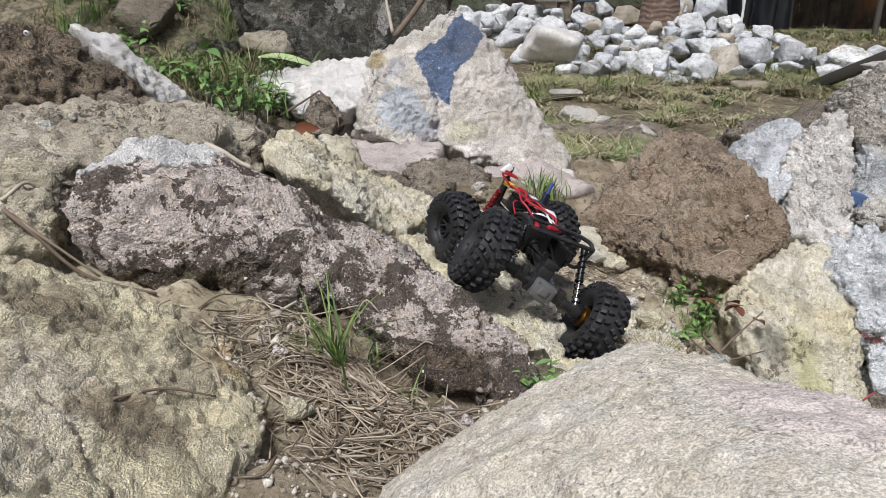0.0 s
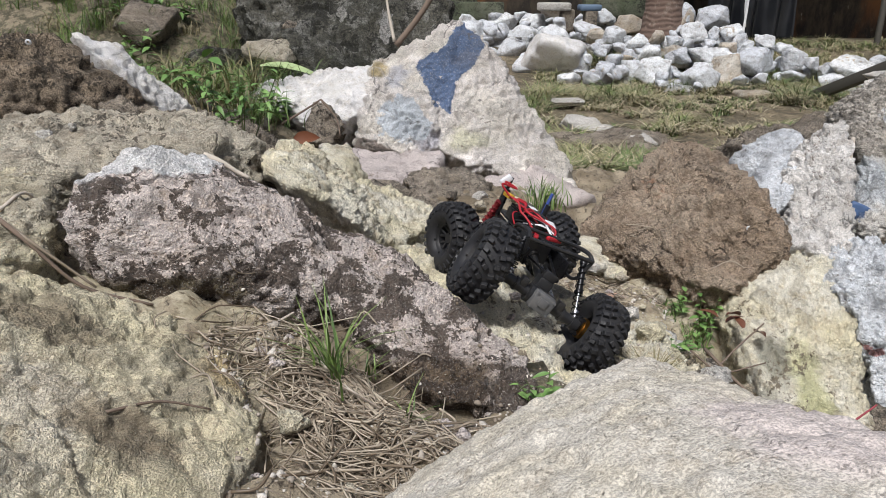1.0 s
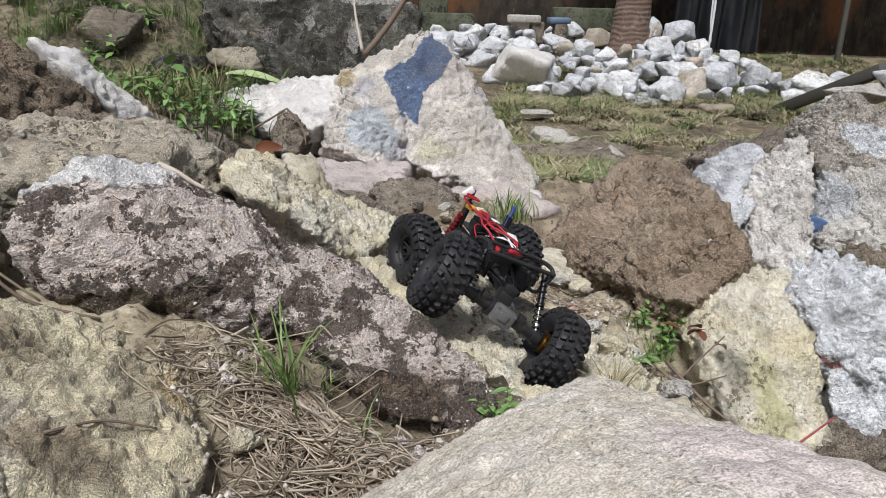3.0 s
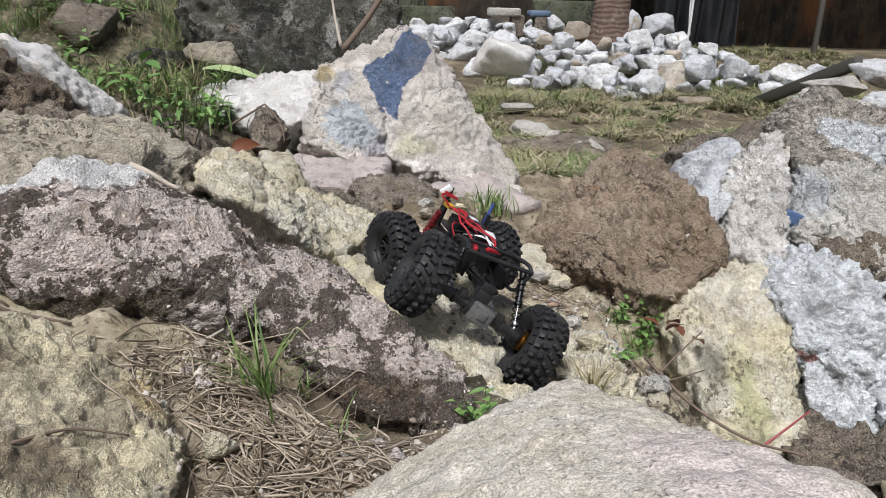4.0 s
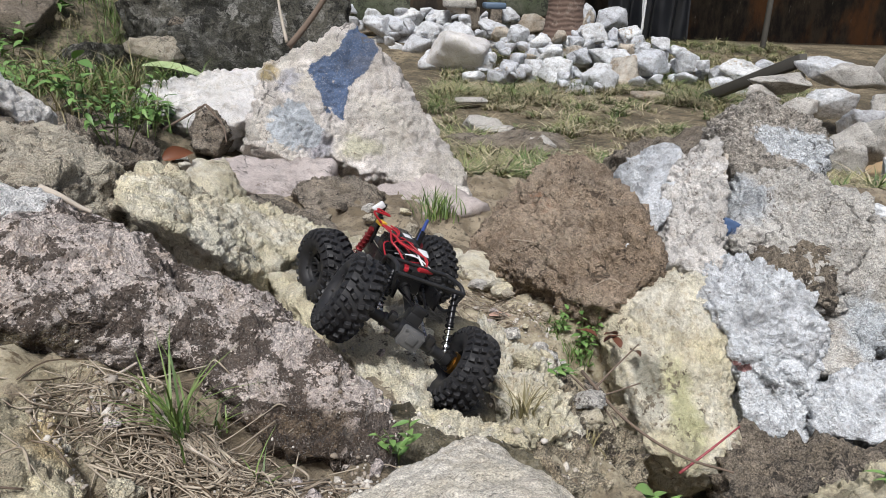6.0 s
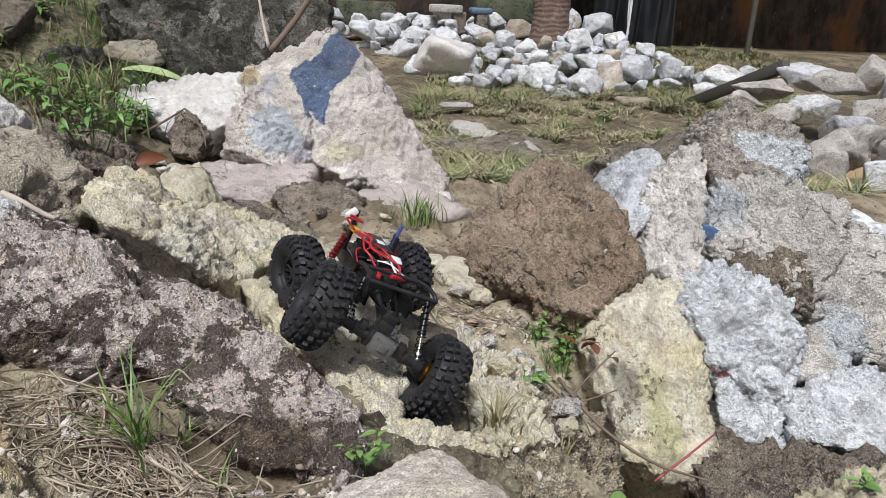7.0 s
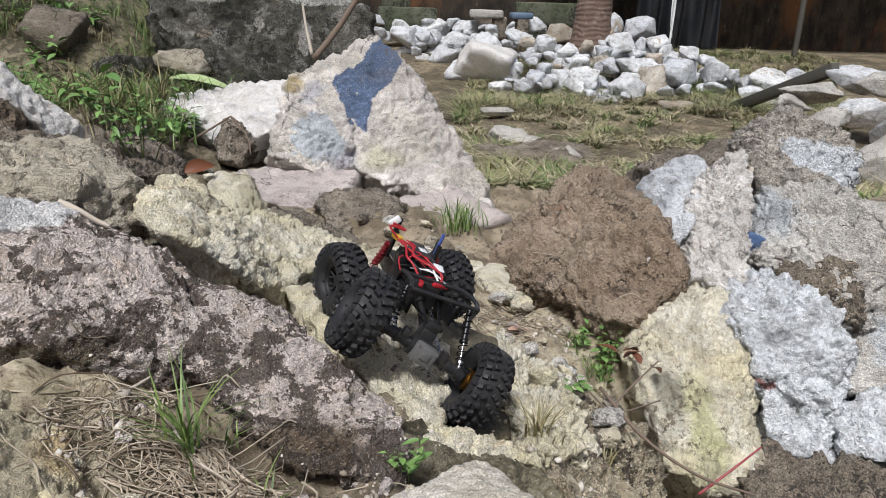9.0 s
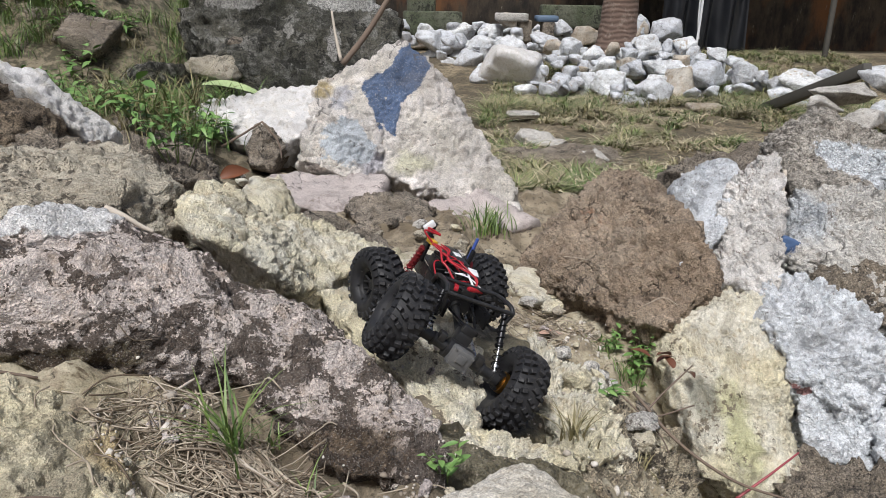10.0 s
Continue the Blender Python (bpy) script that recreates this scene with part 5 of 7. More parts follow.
def weed(at, tall, stems, leaves, size, label, seed, spread=0.05, shape=0):
    rng = random.Random(seed)
    z = drop(at[0], at[1])
    ob = thing("weed", label, "plant", at=(at[0], at[1], z))
    for s in range(stems):
        a, l = rng.uniform(0, math.tau), rng.uniform(0.2, 1.0) * spread
        top = Vector((math.cos(a) * l * 2, math.sin(a) * l * 2, tall * rng.uniform(0.6, 1)))
        root = Vector((math.cos(a) * l * 0.5, math.sin(a) * l * 0.5, -0.015))
        line = spline([root, root.lerp(top, 0.5) + Vector((rng.uniform(-0.01, 0.01), rng.uniform(-0.01, 0.01), tall * 0.08)), top], 5)
        part("stem", tube_bm(line, 0.0018 * (tall / 0.15) ** 0.5, 5, 0.5), stem_mat, ob)
        for k in range(leaves):
            f = 0.3 + 0.7 * (k + rng.random() * 0.5) / leaves
            q = line[min(int(f * (len(line) - 1)), len(line) - 1)]
            lf = new("leaf", LEAVES[(shape + k) % len(LEAVES)])
            lf.parent = ob
            sc = size * rng.uniform(0.6, 1.15) * (1.1 - 0.4 * f)
            lf.matrix_basis = Matrix.Translation(q) @ Euler((rng.uniform(-0.4, 0.4), rng.uniform(-0.75, 0.25), k * 2.4 + rng.uniform(-0.5, 0.5))).to_matrix().to_4x4() @ Matrix.Scale(sc, 4)
    return ob


GRASS = "green grass tufts among the rocks"
tufts = [
    # place, blades, height, spread, kind, label
    ((0.44, 3.01, 0.22), 90, 0.16, 0.07, grass_mat, "short bright green grass clump at the block's foot"),
    ((-0.16, 0.99, 0.65), 40, 0.17, 0.014, grass_mat, "green grass tuft growing out of dry straw"),
    ((-0.05, 0.92, 0.62), 9, 0.12, 0.008, grass_mat, "low bent green grass blades"),
    ((0.38, 1.19, 0.45), 40, 0.10, 0.02, dry_grass_mat, "pale dry rootlets hanging in the gully"),
    ((-0.94, 3.62, 0.87), 70, 0.24, 0.13, grass_mat, "tall green grass below the mossy boulder"),
    ((-1.21, 3.86, 0.98), 70, 0.28, 0.16, grass_mat, "tall green grass on the bank"),
    ((-1.17, 4.19, 1.04), 80, 0.3, 0.16, grass_mat, "tall green grass on the bank"),
    ((-1.25, 3.63, 0.92), 110, 0.24, 0.14, dry_grass_mat, "dry brown grass on the bank"),
    ((-0.84, 3.95, 0.78), 80, 0.22, 0.12, grass_mat, "green grass below the mossy boulder"),
    ((0.66, 1.80, 0.40), 45, 0.07, 0.04, grass_mat, "thin green grass below the brown mound"),
    ((0.61, 1.86, 0.38), 40, 0.06, 0.05, grass_mat, "thin green grass in the gully"),
    ((0.63, 4.11, 0.18), 60, 0.2, 0.1, grass_mat, "green grass beside the pale block"),
    ((0.55, 1.30, 0.41), 30, 0.05, 0.03, dry_grass_mat, "dry grass in the gully"),
    ((-0.12, 1.03, 0.68), 10, 0.1, 0.01, grass_mat, "thin grass blades beside the boulder"),
    ((-0.17, 1.00, 0.67), 10, 0.08, 0.012, grass_mat, "small green grass tuft in the straw"),
    ((-1.28, 3.91, 0.93), 60, 0.28, 0.14, grass_mat, "tall green grass on the bank"),
    ((-1.04, 3.96, 0.78), 90, 0.25, 0.12, grass_mat, "green grass behind the white slab"),
]
for n, (at, count, tall, spread, mat, label) in enumerate(tufts):
    grass_tuft(at, count, tall, spread, mat, label, 900 + n, 0.95 if tall < 0.2 else 1.25, 0.005 if at[1] < 2.6 else 0.009)

weeds = [
    # place, height, stems, leaves each, leaf size, label
    ((-0.76, 2.79, 0.63), 0.30, 6, 12, 1.15, "leafy green weed beside the white slab"),
    ((-0.82, 3.19, 0.61), 0.24, 5, 10, 1.1, "leafy green weed beside the white slab"),
    ((-1.48, 3.31, 0.94), 0.26, 6, 7, 2.0, "low broad-leaved green weed on the bank"),
    ((-1.40, 3.46, 0.94), 0.2, 5, 6, 1.8, "low broad-leaved green weed on the bank"),
    ((-1.34, 3.14, 1.02), 0.2, 6, 7, 2.0, "broad-leaved green weed on the bank"),
    ((-1.46, 3.21), 0.36, 6, 10, 1.5, "bright broad-leaved green weed on the bank"),
    ((-1.35, 3.16), 0.34, 6, 10, 1.5, "bright broad-leaved green weed on the bank"),
    ((-1.36, 3.37), 0.34, 6, 10, 1.5, "bright broad-leaved green weed on the bank"),
    ((-1.81, 3.83), 0.36, 6, 10, 1.5, "bright broad-leaved green weed on the bank"),
    ((-1.79, 4.28), 0.36, 6, 10, 1.5, "bright broad-leaved green weed on the bank"),
    ((-1.45, 3.98), 0.30, 6, 10, 1.5, "bright broad-leaved green weed on the bank"),
    ((0.70, 1.83), 0.12, 6, 8, 0.6, "small green weed below the brown mound"),
    ((0.64, 1.86), 0.07, 6, 7, 0.5, "small green weed in the gully"),
    ((0.14, 1.00, 0.57), 0.06, 4, 5, 0.62, "small bright green seedling by the boulder"),
    ((0.69, 1.25, 0.34), 0.07, 3, 5, 1.6, "broad green leaves at the gully's edge"),
    ((0.70, 1.79, 0.39), 0.08, 4, 7, 0.55, "small green weed in the gully"),
    ((1.12, 1.18, 0.38), 0.05, 3, 4, 0.9, "small green weed below the grey rock"),
    ((0.53, 1.49, 0.37), 0.05, 3, 4, 0.9, "dark green creeper in the gully"),
]
for n, (at, tall, stems, lv, size, label) in enumerate(weeds):
    weed(at, tall, stems, lv, size, label, 300 + n, tall * 0.28, n)


def stick(points, radius, mat, label, category="stick", lift=0.0, taper=0.6, lay=True, name="stick"):
    pts = [Vector((p[0], p[1], drop(p[0], p[1]) + radius + lift)) if lay else Vector(p) for p in points]
    line = spline(pts, 6)
    at = line[0].copy()
    me_bm = tube_bm([q - at for q in line], radius, 8, taper)
    ob = part(name, me_bm, mat)
    ob.location = at
    return tagged(ob, label, category)


stick([(-0.26, 4.15, 0.90), (-0.13, 4.19, 1.06), (0.02, 4.24, 1.29)], 0.017, wood_mat, "bare brown branch leaning on the mossy boulder", "branch", lay=False, taper=0.85, name="branch")
stick([(-0.27, 4.17, 0.92), (-0.30, 4.22, 1.05), (-0.32, 4.26, 1.17)], 0.010, pale_wood_mat, "thin pale branch leaning on the mossy boulder", "branch", lay=False, name="branch")
stick([(-0.25, 1.02, 0.67), (-0.26, 1.05, 0.69), (-0.25, 1.08, 0.69), (-0.24, 1.10, 0.69)], 0.0032, pale_wood_mat, "bleached curved root in the straw", lay=False)
stick([(-0.25, 1.09, 0.70), (-0.19, 1.02, 0.67), (-0.15, 0.97, 0.65), (-0.06, 0.91, 0.62)], 0.0035, pale_wood_mat, "long pale straw stalk", lift=0.004)
stick([(0.60, 1.53, 0.41), (0.65, 1.38, 0.38), (0.72, 1.26, 0.37), (0.79, 1.17, 0.39)], 0.004, wood_mat, "long grey-brown stick along the gully", lay=False)
stick([(0.72, 1.24, 0.34), (0.79, 1.26, 0.38), (0.86, 1.29, 0.41)], 0.003, plain("red_stem", (0.30, 0.06, 0.07), 0.5), "thin red plant stem", "stem", lay=False)
stick([(0.51, 1.47, 0.36), (0.60, 1.48, 0.38), (0.67, 1.52, 0.42), (0.74, 1.56, 0.46)], 0.0028, wood_mat, "thin dark twig over the gully", "twig", lay=False)
stick([(0.52, 1.48, 0.38), (0.62, 1.47, 0.38), (0.74, 1.52, 0.38)], 0.0025, wood_mat, "thin dark twig over the gully", "twig", lay=False)
stick([(0.57, 1.55, 0.40), (0.62, 1.42, 0.38), (0.62, 1.34, 0.38)], 0.0025, wood_mat, "thin dark twig over the gully", "twig", lay=False)
stick([(-0.43, 1.32, 0.90), (-0.40, 1.31, 0.89), (-0.37, 1.31, 0.87), (-0.35, 1.31, 0.86)], 0.006, pale_wood_mat, "pale root lying over the mottled boulder", lay=False)
stick([(-0.72, 3.28, 0.62), (-0.63, 3.33, 0.67), (-0.55, 3.34, 0.72)], 0.006, wood_mat, "thin dark twig on the white slab", "twig", lay=False)
stick([(-0.55, 3.34, 0.72), (-0.48, 3.31, 0.64), (-0.46, 3.27, 0.57)], 0.005, wood_mat, "thin dark twig on the white slab", "twig", lay=False)
stick([(-0.65, 1.05, 0.90), (-0.64, 1.12, 0.90), (-0.63, 1.18, 0.91)], 0.003, pale_wood_mat, "thin straw stalk on the bedrock", lift=0.002)
stick([(-0.62, 1.00, 0.88), (-0.58, 0.99, 0.84), (-0.52, 1.00, 0.80), (-0.43, 1.02, 0.76)], 0.0035, wood_mat, "brown stalk at the boulder's foot", lift=0.004)
stick([(-0.61, 1.00, 0.87), (-0.57, 0.99, 0.83), (-0.50, 1.00, 0.78)], 0.003, straw_mat, "pale straw stalk at the boulder's foot", lift=0.006)
stick([(-0.38, 0.74, 0.69), (-0.34, 0.79, 0.68), (-0.29, 0.82, 0.66)], 0.0022, wood_mat, "thin brown stalk on the slab", lift=0.001)


def fallen_leaf(at, length, width, mat, label, turn, tip=0.2, fold=0.5):
    me = leaf_mesh("leaf", length, width, fold, 0.35, 9, mat)
    ob = new("fallen_leaf", me)
    ob.location = at
    ob.rotation_euler = (radians(turn[0]), radians(turn[1]), radians(turn[2]))
    return tagged(ob, label, "leaf")


fallen_leaf((-0.43, 2.10, 0.765), 0.085, 0.05, leaf_material("orange_dead_leaf", (0.11, 0.035, 0.015), (0.17, 0.06, 0.025)), "curled orange-brown dead leaf", (48, -18, 25), fold=0.9)
fallen_leaf((0.45, 1.90, 0.38), 0.10, 0.035, pink_leaf_mat, "faded pinkish dead leaf lying flat", (5, 0, 5))
for n, (at, turn) in enumerate((((0.70, 1.67, 0.41), 20), ((0.73, 1.64, 0.41), 100), ((0.73, 1.67, 0.43), 200), ((0.76, 1.64, 0.40), 280), ((0.69, 1.70, 0.41), 150))):
    fallen_leaf(at, 0.05, 0.028, dead_leaf_mat, "curled red-brown dead leaf on the yellow rock", (25 * (n % 3) - 20, -30, turn))
fallen_leaf((-0.98, 4.02, 0.80), 0.34, 0.11, leaf_material("pale_green_leaf", (0.34, 0.46, 0.20), (0.42, 0.52, 0.26)), "large pale green leaf lying behind the white slab", (12, -8, -8), fold=0.2)
fallen_leaf((0.27, 2.96, 0.27), 0.12, 0.06, pink_leaf_mat, "faded pinkish leaf beside the grass", (10, -20, 60))

# painted chip, washers and a stub of pipe
chip = loose_stone((-0.15, 1.63, 0.65), 0.034, 0.034, 2300, plain("blue_painted_stone", (0.06, 0.10, 0.17), 0.6, 0, 0.3, 40), "small stone chip painted dark blue", "", 3)
for at in ((0.84, 1.94, 0.57), (1.07, 1.54, 0.27), (-1.16, 2.14, 1.04)):
    bm = revolve([(0.0045, -0.002), (0.0085, -0.002), (0.0085, 0.002), (0.0045, 0.002), (0.0045, -0.002)], 20, None, Matrix.Rotation(radians(90), 4, "Z") @ Matrix.Rotation(radians(-20), 4, "Y"))
    ob = part("washer", bm, white_plastic)
    ob.location = at
    tagged(ob, "small white washer fixed to the rock face", "washer", "white washers on the rocks")
stick([(1.23, 2.21, 0.77), (1.21, 2.17, 0.72), (1.20, 2.13, 0.68)], 0.006, pale_wood_mat, "short pale rod between the rocks", lay=False, taper=1.0)

DEBRIS = "dark stones behind the pale block"
for n, (at, w, h) in enumerate((((0.47, 4.97, 0.77), 0.22, 0.2), ((0.56, 4.94, 0.57), 0.2, 0.16), ((0.66, 4.90, 0.43), 0.22, 0.14), ((0.72, 4.78, 0.33), 0.2, 0.14), ((0.76, 4.55, 0.25), 0.24, 0.14),
                                ((0.90, 4.71, 0.16), 0.22, 0.1), ((0.95, 5.97, 0.32), 0.3, 0.12), ((1.29, 6.50, 0.14), 0.4, 0.1), ((1.39, 5.64, 0.10), 0.26, 0.1))):
    loose_stone((at[0], at[1], drop(at[0], at[1]) + h * 0.3), w, h, 2400 + n, (dark_mat, tan_mat, brown_mat)[n % 3], "dark weathered stone lying behind the pale block", DEBRIS, 4)

# straw and pebbles
rng = np.random.RandomState(77)


def straw_litter():
    V, Fc, n = [], [], 0
    for k in range(1250):
        if k >= 860:
            c = np.array((-0.19, 0.93, 0.0)) * (1 - (g := rng.rand())) + np.array((0.0, 0.74, 0.0)) * g + rng.normal(0, 0.06, 3)
            ang = rng.normal(-0.6, 0.8)
        elif k < 540:
            f = rng.rand()
            c = np.array((-0.33, 1.01, 0.70)) * (1 - f) + np.array((-0.13, 0.96, 0.65)) * f + rng.normal(0, 0.035, 3)
            ang = rng.normal(-0.5, 0.7)
        elif k < 680:
            f = rng.rand()
            c = np.array((-0.12, 0.97, 0.65)) * (1 - f) + np.array((-0.02, 0.86, 0.61)) * f + rng.normal(0, 0.05, 3)
            ang = rng.uniform(0, 3.1)
        else:
            c = np.array((0.47, 1.96, 0.39)) + rng.normal(0, 0.09, 3)
            ang = rng.uniform(0, 3.1)
        L = rng.uniform(0.03, 0.12) if k % 6 else rng.uniform(0.08, 0.2)
        d = np.array([math.cos(ang), math.sin(ang)]) * L / 2
        bend = rng.normal(0, 0.012, 2)
        pts = []
        for q in (-1, 0, 1):
            x, y = c[0] + d[0] * q + bend[0] * (q == 0), c[1] + d[1] * q + bend[1] * (q == 0)
            pts.append((x, y, drop(x, y) + 0.003 + abs(rng.normal(0, 0.007))))
        if max(q[2] for q in pts) - min(q[2] for q in pts) > 0.035:
            continue
        v, f2 = tube_arrays(spline(pts, 3), rng.uniform(0.0005, 0.0013) if k % 5 else rng.uniform(0.0012, 0.0022), 5)
        V += [tuple(q) for q in v]
        Fc += [tuple(i + n for i in dict.fromkeys(face)) for face in f2]
        n += len(v)
    me = mesh_from("dry_straw", V, Fc)
    me.materials.append(straw_mat)
    return tagged(new("dry_straw", me), "tangle of pale dry straw and stalks on the earth", "straw", kind="stuff")


straw_litter()


def pebble_bed():
    dirs, tri = ico(1)
    V, Fc, n = [], [], 0
    for k in range(4400):
        f = rng.rand()
        if k < 500:
            c = np.array((-0.235, 0.975, 0.0)) + rng.normal(0, 1, 3) * np.array((0.035, 0.025, 0))
        elif k < 1700:
            c = np.array((-0.27, 0.99, 0.0)) * (1 - f) + np.array((0.12, 0.93, 0.0)) * f + rng.normal(0, 0.045, 3)
        elif k < 2300:
            c = np.array((0.0, 0.86, 0.0)) + rng.normal(0, 1, 3) * np.array((0.11, 0.09, 0))
        elif k < 3000:
            c = np.array((0.32, 1.38, 0)) + rng.normal(0, 1, 3) * np.array((0.22, 0.35, 0))
        elif k < 3600:
            c = np.array((0.55, 1.95, 0)) + rng.normal(0, 1, 3) * np.array((0.14, 0.12, 0))
        else:
            c = np.array((rng.uniform(-0.28, 0.12), rng.uniform(0.68, 0.98), 0.0))
        z = drop(c[0], c[1])
        if abs(z - float(ground_z(c[0], c[1]))) > (0.025 if k < 2300 or k >= 3600 else 0.05) or (k < 2300 and c[0] > -0.1 and c[1] > 0.935) or c[1] > 1.0 - 0.5 * c[0] * (c[0] < 0.2) and k < 2300:
            continue
        s = 0.0016 * (1 + min(rng.exponential(1.0), 4.0)) * (1.35 if k < 500 else 1.0)
        p = dirs * rng.uniform(0.55, 1.25, (len(dirs), 1)) * s * rng.uniform(0.6, 1.3, 3)
        V.append(p + np.array((c[0], c[1], z + s * 0.3)))
        Fc.append(tri + n)
        n += len(dirs)
    me = mesh_np("pebbles", np.concatenate(V), np.concatenate(Fc), False)
    m = Nodes("pebble_stone")
    isl = m.t.nodes.new("ShaderNodeNewGeometry").outputs["Random Per Island"]
    col = m.mix(isl, (0.20, 0.155, 0.11), (0.70, 0.66, 0.60))
    col = m.mix(m.ramp(m.noise(300, 4, 0.7), 0.5, 0.7), col, (0.3, 0.25, 0.2))
    me.materials.append(m.done(col, 0.9, m.bump(m.noise(400, 4, 0.7), 0.5, 0.002)))
    return tagged(new("pebbles", me), "pale and brown gravel strewn in the gully", "gravel", kind="stuff")


pebble_bed()

PEB = "pale stones lying in the straw"
for n, (at, w) in enumerate((((-0.27, 1.00, 0.65), 0.024), ((-0.24, 0.98, 0.65), 0.022), ((-0.25, 0.98, 0.64), 0.018), ((-0.24, 1.04, 0.68), 0.018), ((-0.19, 1.03, 0.68), 0.016),
                             ((0.11, 0.95, 0.60), 0.03), ((0.00, 0.91, 0.62), 0.03), ((0.03, 0.88, 0.63), 0.024), ((0.15, 1.42, 0.58), 0.03), ((0.13, 1.30, 0.55), 0.02),
                             ((-0.77, 1.42, 0.90), 0.035), ((-0.74, 1.48, 0.89), 0.022), ((0.58, 1.74, 0.35), 0.05), ((0.61, 1.74, 0.36), 0.04))):
    ob = loose_stone((at[0], at[1], drop(at[0], at[1]) + w * 0.3), w, w * 0.8, 1200 + n, plinth_mat if n < 10 else tan_mat, "small pale angular stone on the earth", PEB, 3)


GULLY = "loose stones scattered in the gully"
stone_kinds = []
for k in range(6):
    ob = loose_stone((0, 0, 0), 0.05, 0.035, 1500 + k, (tan_mat, ledge_mat, yellow_mat, dark_mat, slab_mat, plinth_mat)[k], "small weathered stone lying in the gully", GULLY, 4)
    stone_kinds.append(ob)
rs = random.Random(5)
for k in range(95):
    zone = k % 5
    if zone == 0:
        x, y, s = rs.gauss(0.62, 0.12), rs.gauss(1.9, 0.15), rs.uniform(0.3, 1.1)
    elif zone == 1:
        x, y, s = rs.gauss(0.72, 0.16), rs.gauss(1.45, 0.14), rs.uniform(0.4, 1.5)
    elif zone == 2:
        x, y, s = rs.gauss(0.0, 0.16), rs.gauss(0.9, 0.07), rs.uniform(0.12, 0.36)
    elif zone == 3:
        x, y, s = rs.gauss(0.3, 0.2), rs.gauss(2.5, 0.25), rs.uniform(0.5, 1.8)
    else:
        x, y, s = rs.gauss(-0.75, 0.25), rs.gauss(3.1, 0.35), rs.uniform(0.6, 2.4)
    src = stone_kinds[rs.randrange(6)]
    if k >= 6 and abs(drop(x, y) - float(ground_z(x, y))) > 0.08:
        continue
    m4 = Matrix.Translation((x, y, drop(x, y) + 0.004 * s)) @ Euler((rs.uniform(-0.5, 0.5), rs.uniform(-0.5, 0.5), rs.uniform(0, 6.28))).to_matrix().to_4x4()
    if k < 6:
        stone_kinds[k].matrix_basis = m4
        continue
    ob = copy_thing(src, m4)
    ob.scale = (s, s * rs.uniform(0.7, 1.2), s * rs.uniform(0.6, 1.1))


rs = random.Random(41)
for k in range(100):
    x, y = (rs.uniform(-1.75, -0.70), rs.uniform(3.35, 4.5)) if k < 50 else (rs.uniform(-2.9, -1.2), rs.uniform(3.7, 5.6))
    if x > -0.9 and y < 4.0:
        x -= 0.25
    dry = k % 5 == 4
    tagged(grass_tuft((x, y), 34, rs.uniform(0.2, 0.38), rs.uniform(0.04, 0.11), dry_grass_mat if dry else grass_mat,
                      "long dry grass arching over the bank" if dry else "long green grass arching over the bank", 2800 + k, 1.7, 0.009), group="long grass below the mossy boulder")
for k, (x, y, w, h) in enumerate(((-1.55, 4.1, 0.30, 0.14), (-1.30, 4.35, 0.22, 0.12), (-0.86, 4.15, 0.20, 0.12), (-1.75, 3.9, 0.34, 0.16), (-1.02, 4.4, 0.24, 0.16), (-0.95, 3.45, 0.16, 0.08), (-1.35, 3.6, 0.2, 0.1), (-1.6, 4.6, 0.35, 0.2), (-2.1, 4.4, 0.4, 0.22), (-1.6, 5.0, 0.6, 0.35), (-1.85, 4.3, 0.4, 0.18), (-2.3, 4.6, 0.45, 0.2), (-2.05, 5.2, 0.5, 0.3))):
    loose_stone((x, y, drop(x, y) + h * 0.15), w, h, 2900 + k, (white_mat, ledge_mat, tan_mat)[k % 3] if k < 9 else (dark_mat, mossy_mat)[k % 2], "weathered stone among the grass of the bank", "pale stones of the grassy bank", 5)

BANK = "grass and weeds of the overgrown bank"
rs = random.Random(9)
for k in range(220):
    x, y = rs.uniform(-3.0, -0.75), rs.uniform(2.9, 6.0)
    if k > 110:
        x, y = rs.uniform(-5.0, -1.1), rs.uniform(5.0, 8.0)
    if x > -1.0 and y > 3.5:
        y -= 0.5
    if k % 4 == 3:
        tagged(weed((x, y), rs.uniform(0.15, 0.3), 5, 6, rs.uniform(1.3, 2.2), "broad-leaved green weed on the overgrown bank", 1800 + k, 0.07, k), group=BANK)
    else:
        dry = k % 3 == 0
        tagged(grass_tuft((x, y), 60, rs.uniform(0.12, 0.32), rs.uniform(0.06, 0.2), dry_grass_mat if dry else grass_mat,
                          "dry brown grass tuft on the overgrown bank" if dry else "green grass tuft on the overgrown bank", 1700 + k, 1.5, 0.006), group=BANK)


for k in range(16):
    x, y = rs.uniform(-2.8, -0.9), rs.uniform(2.9, 5.6)
    w = rs.uniform(0.12, 0.4)
    loose_stone((x, y, drop(x, y) - w * 0.05), w, w * 0.5, 2100 + k, (dark_mat, brown_mat, ledge_mat)[k % 3], "weathered stone half buried in the overgrown bank", "stones of the overgrown bank", 4)


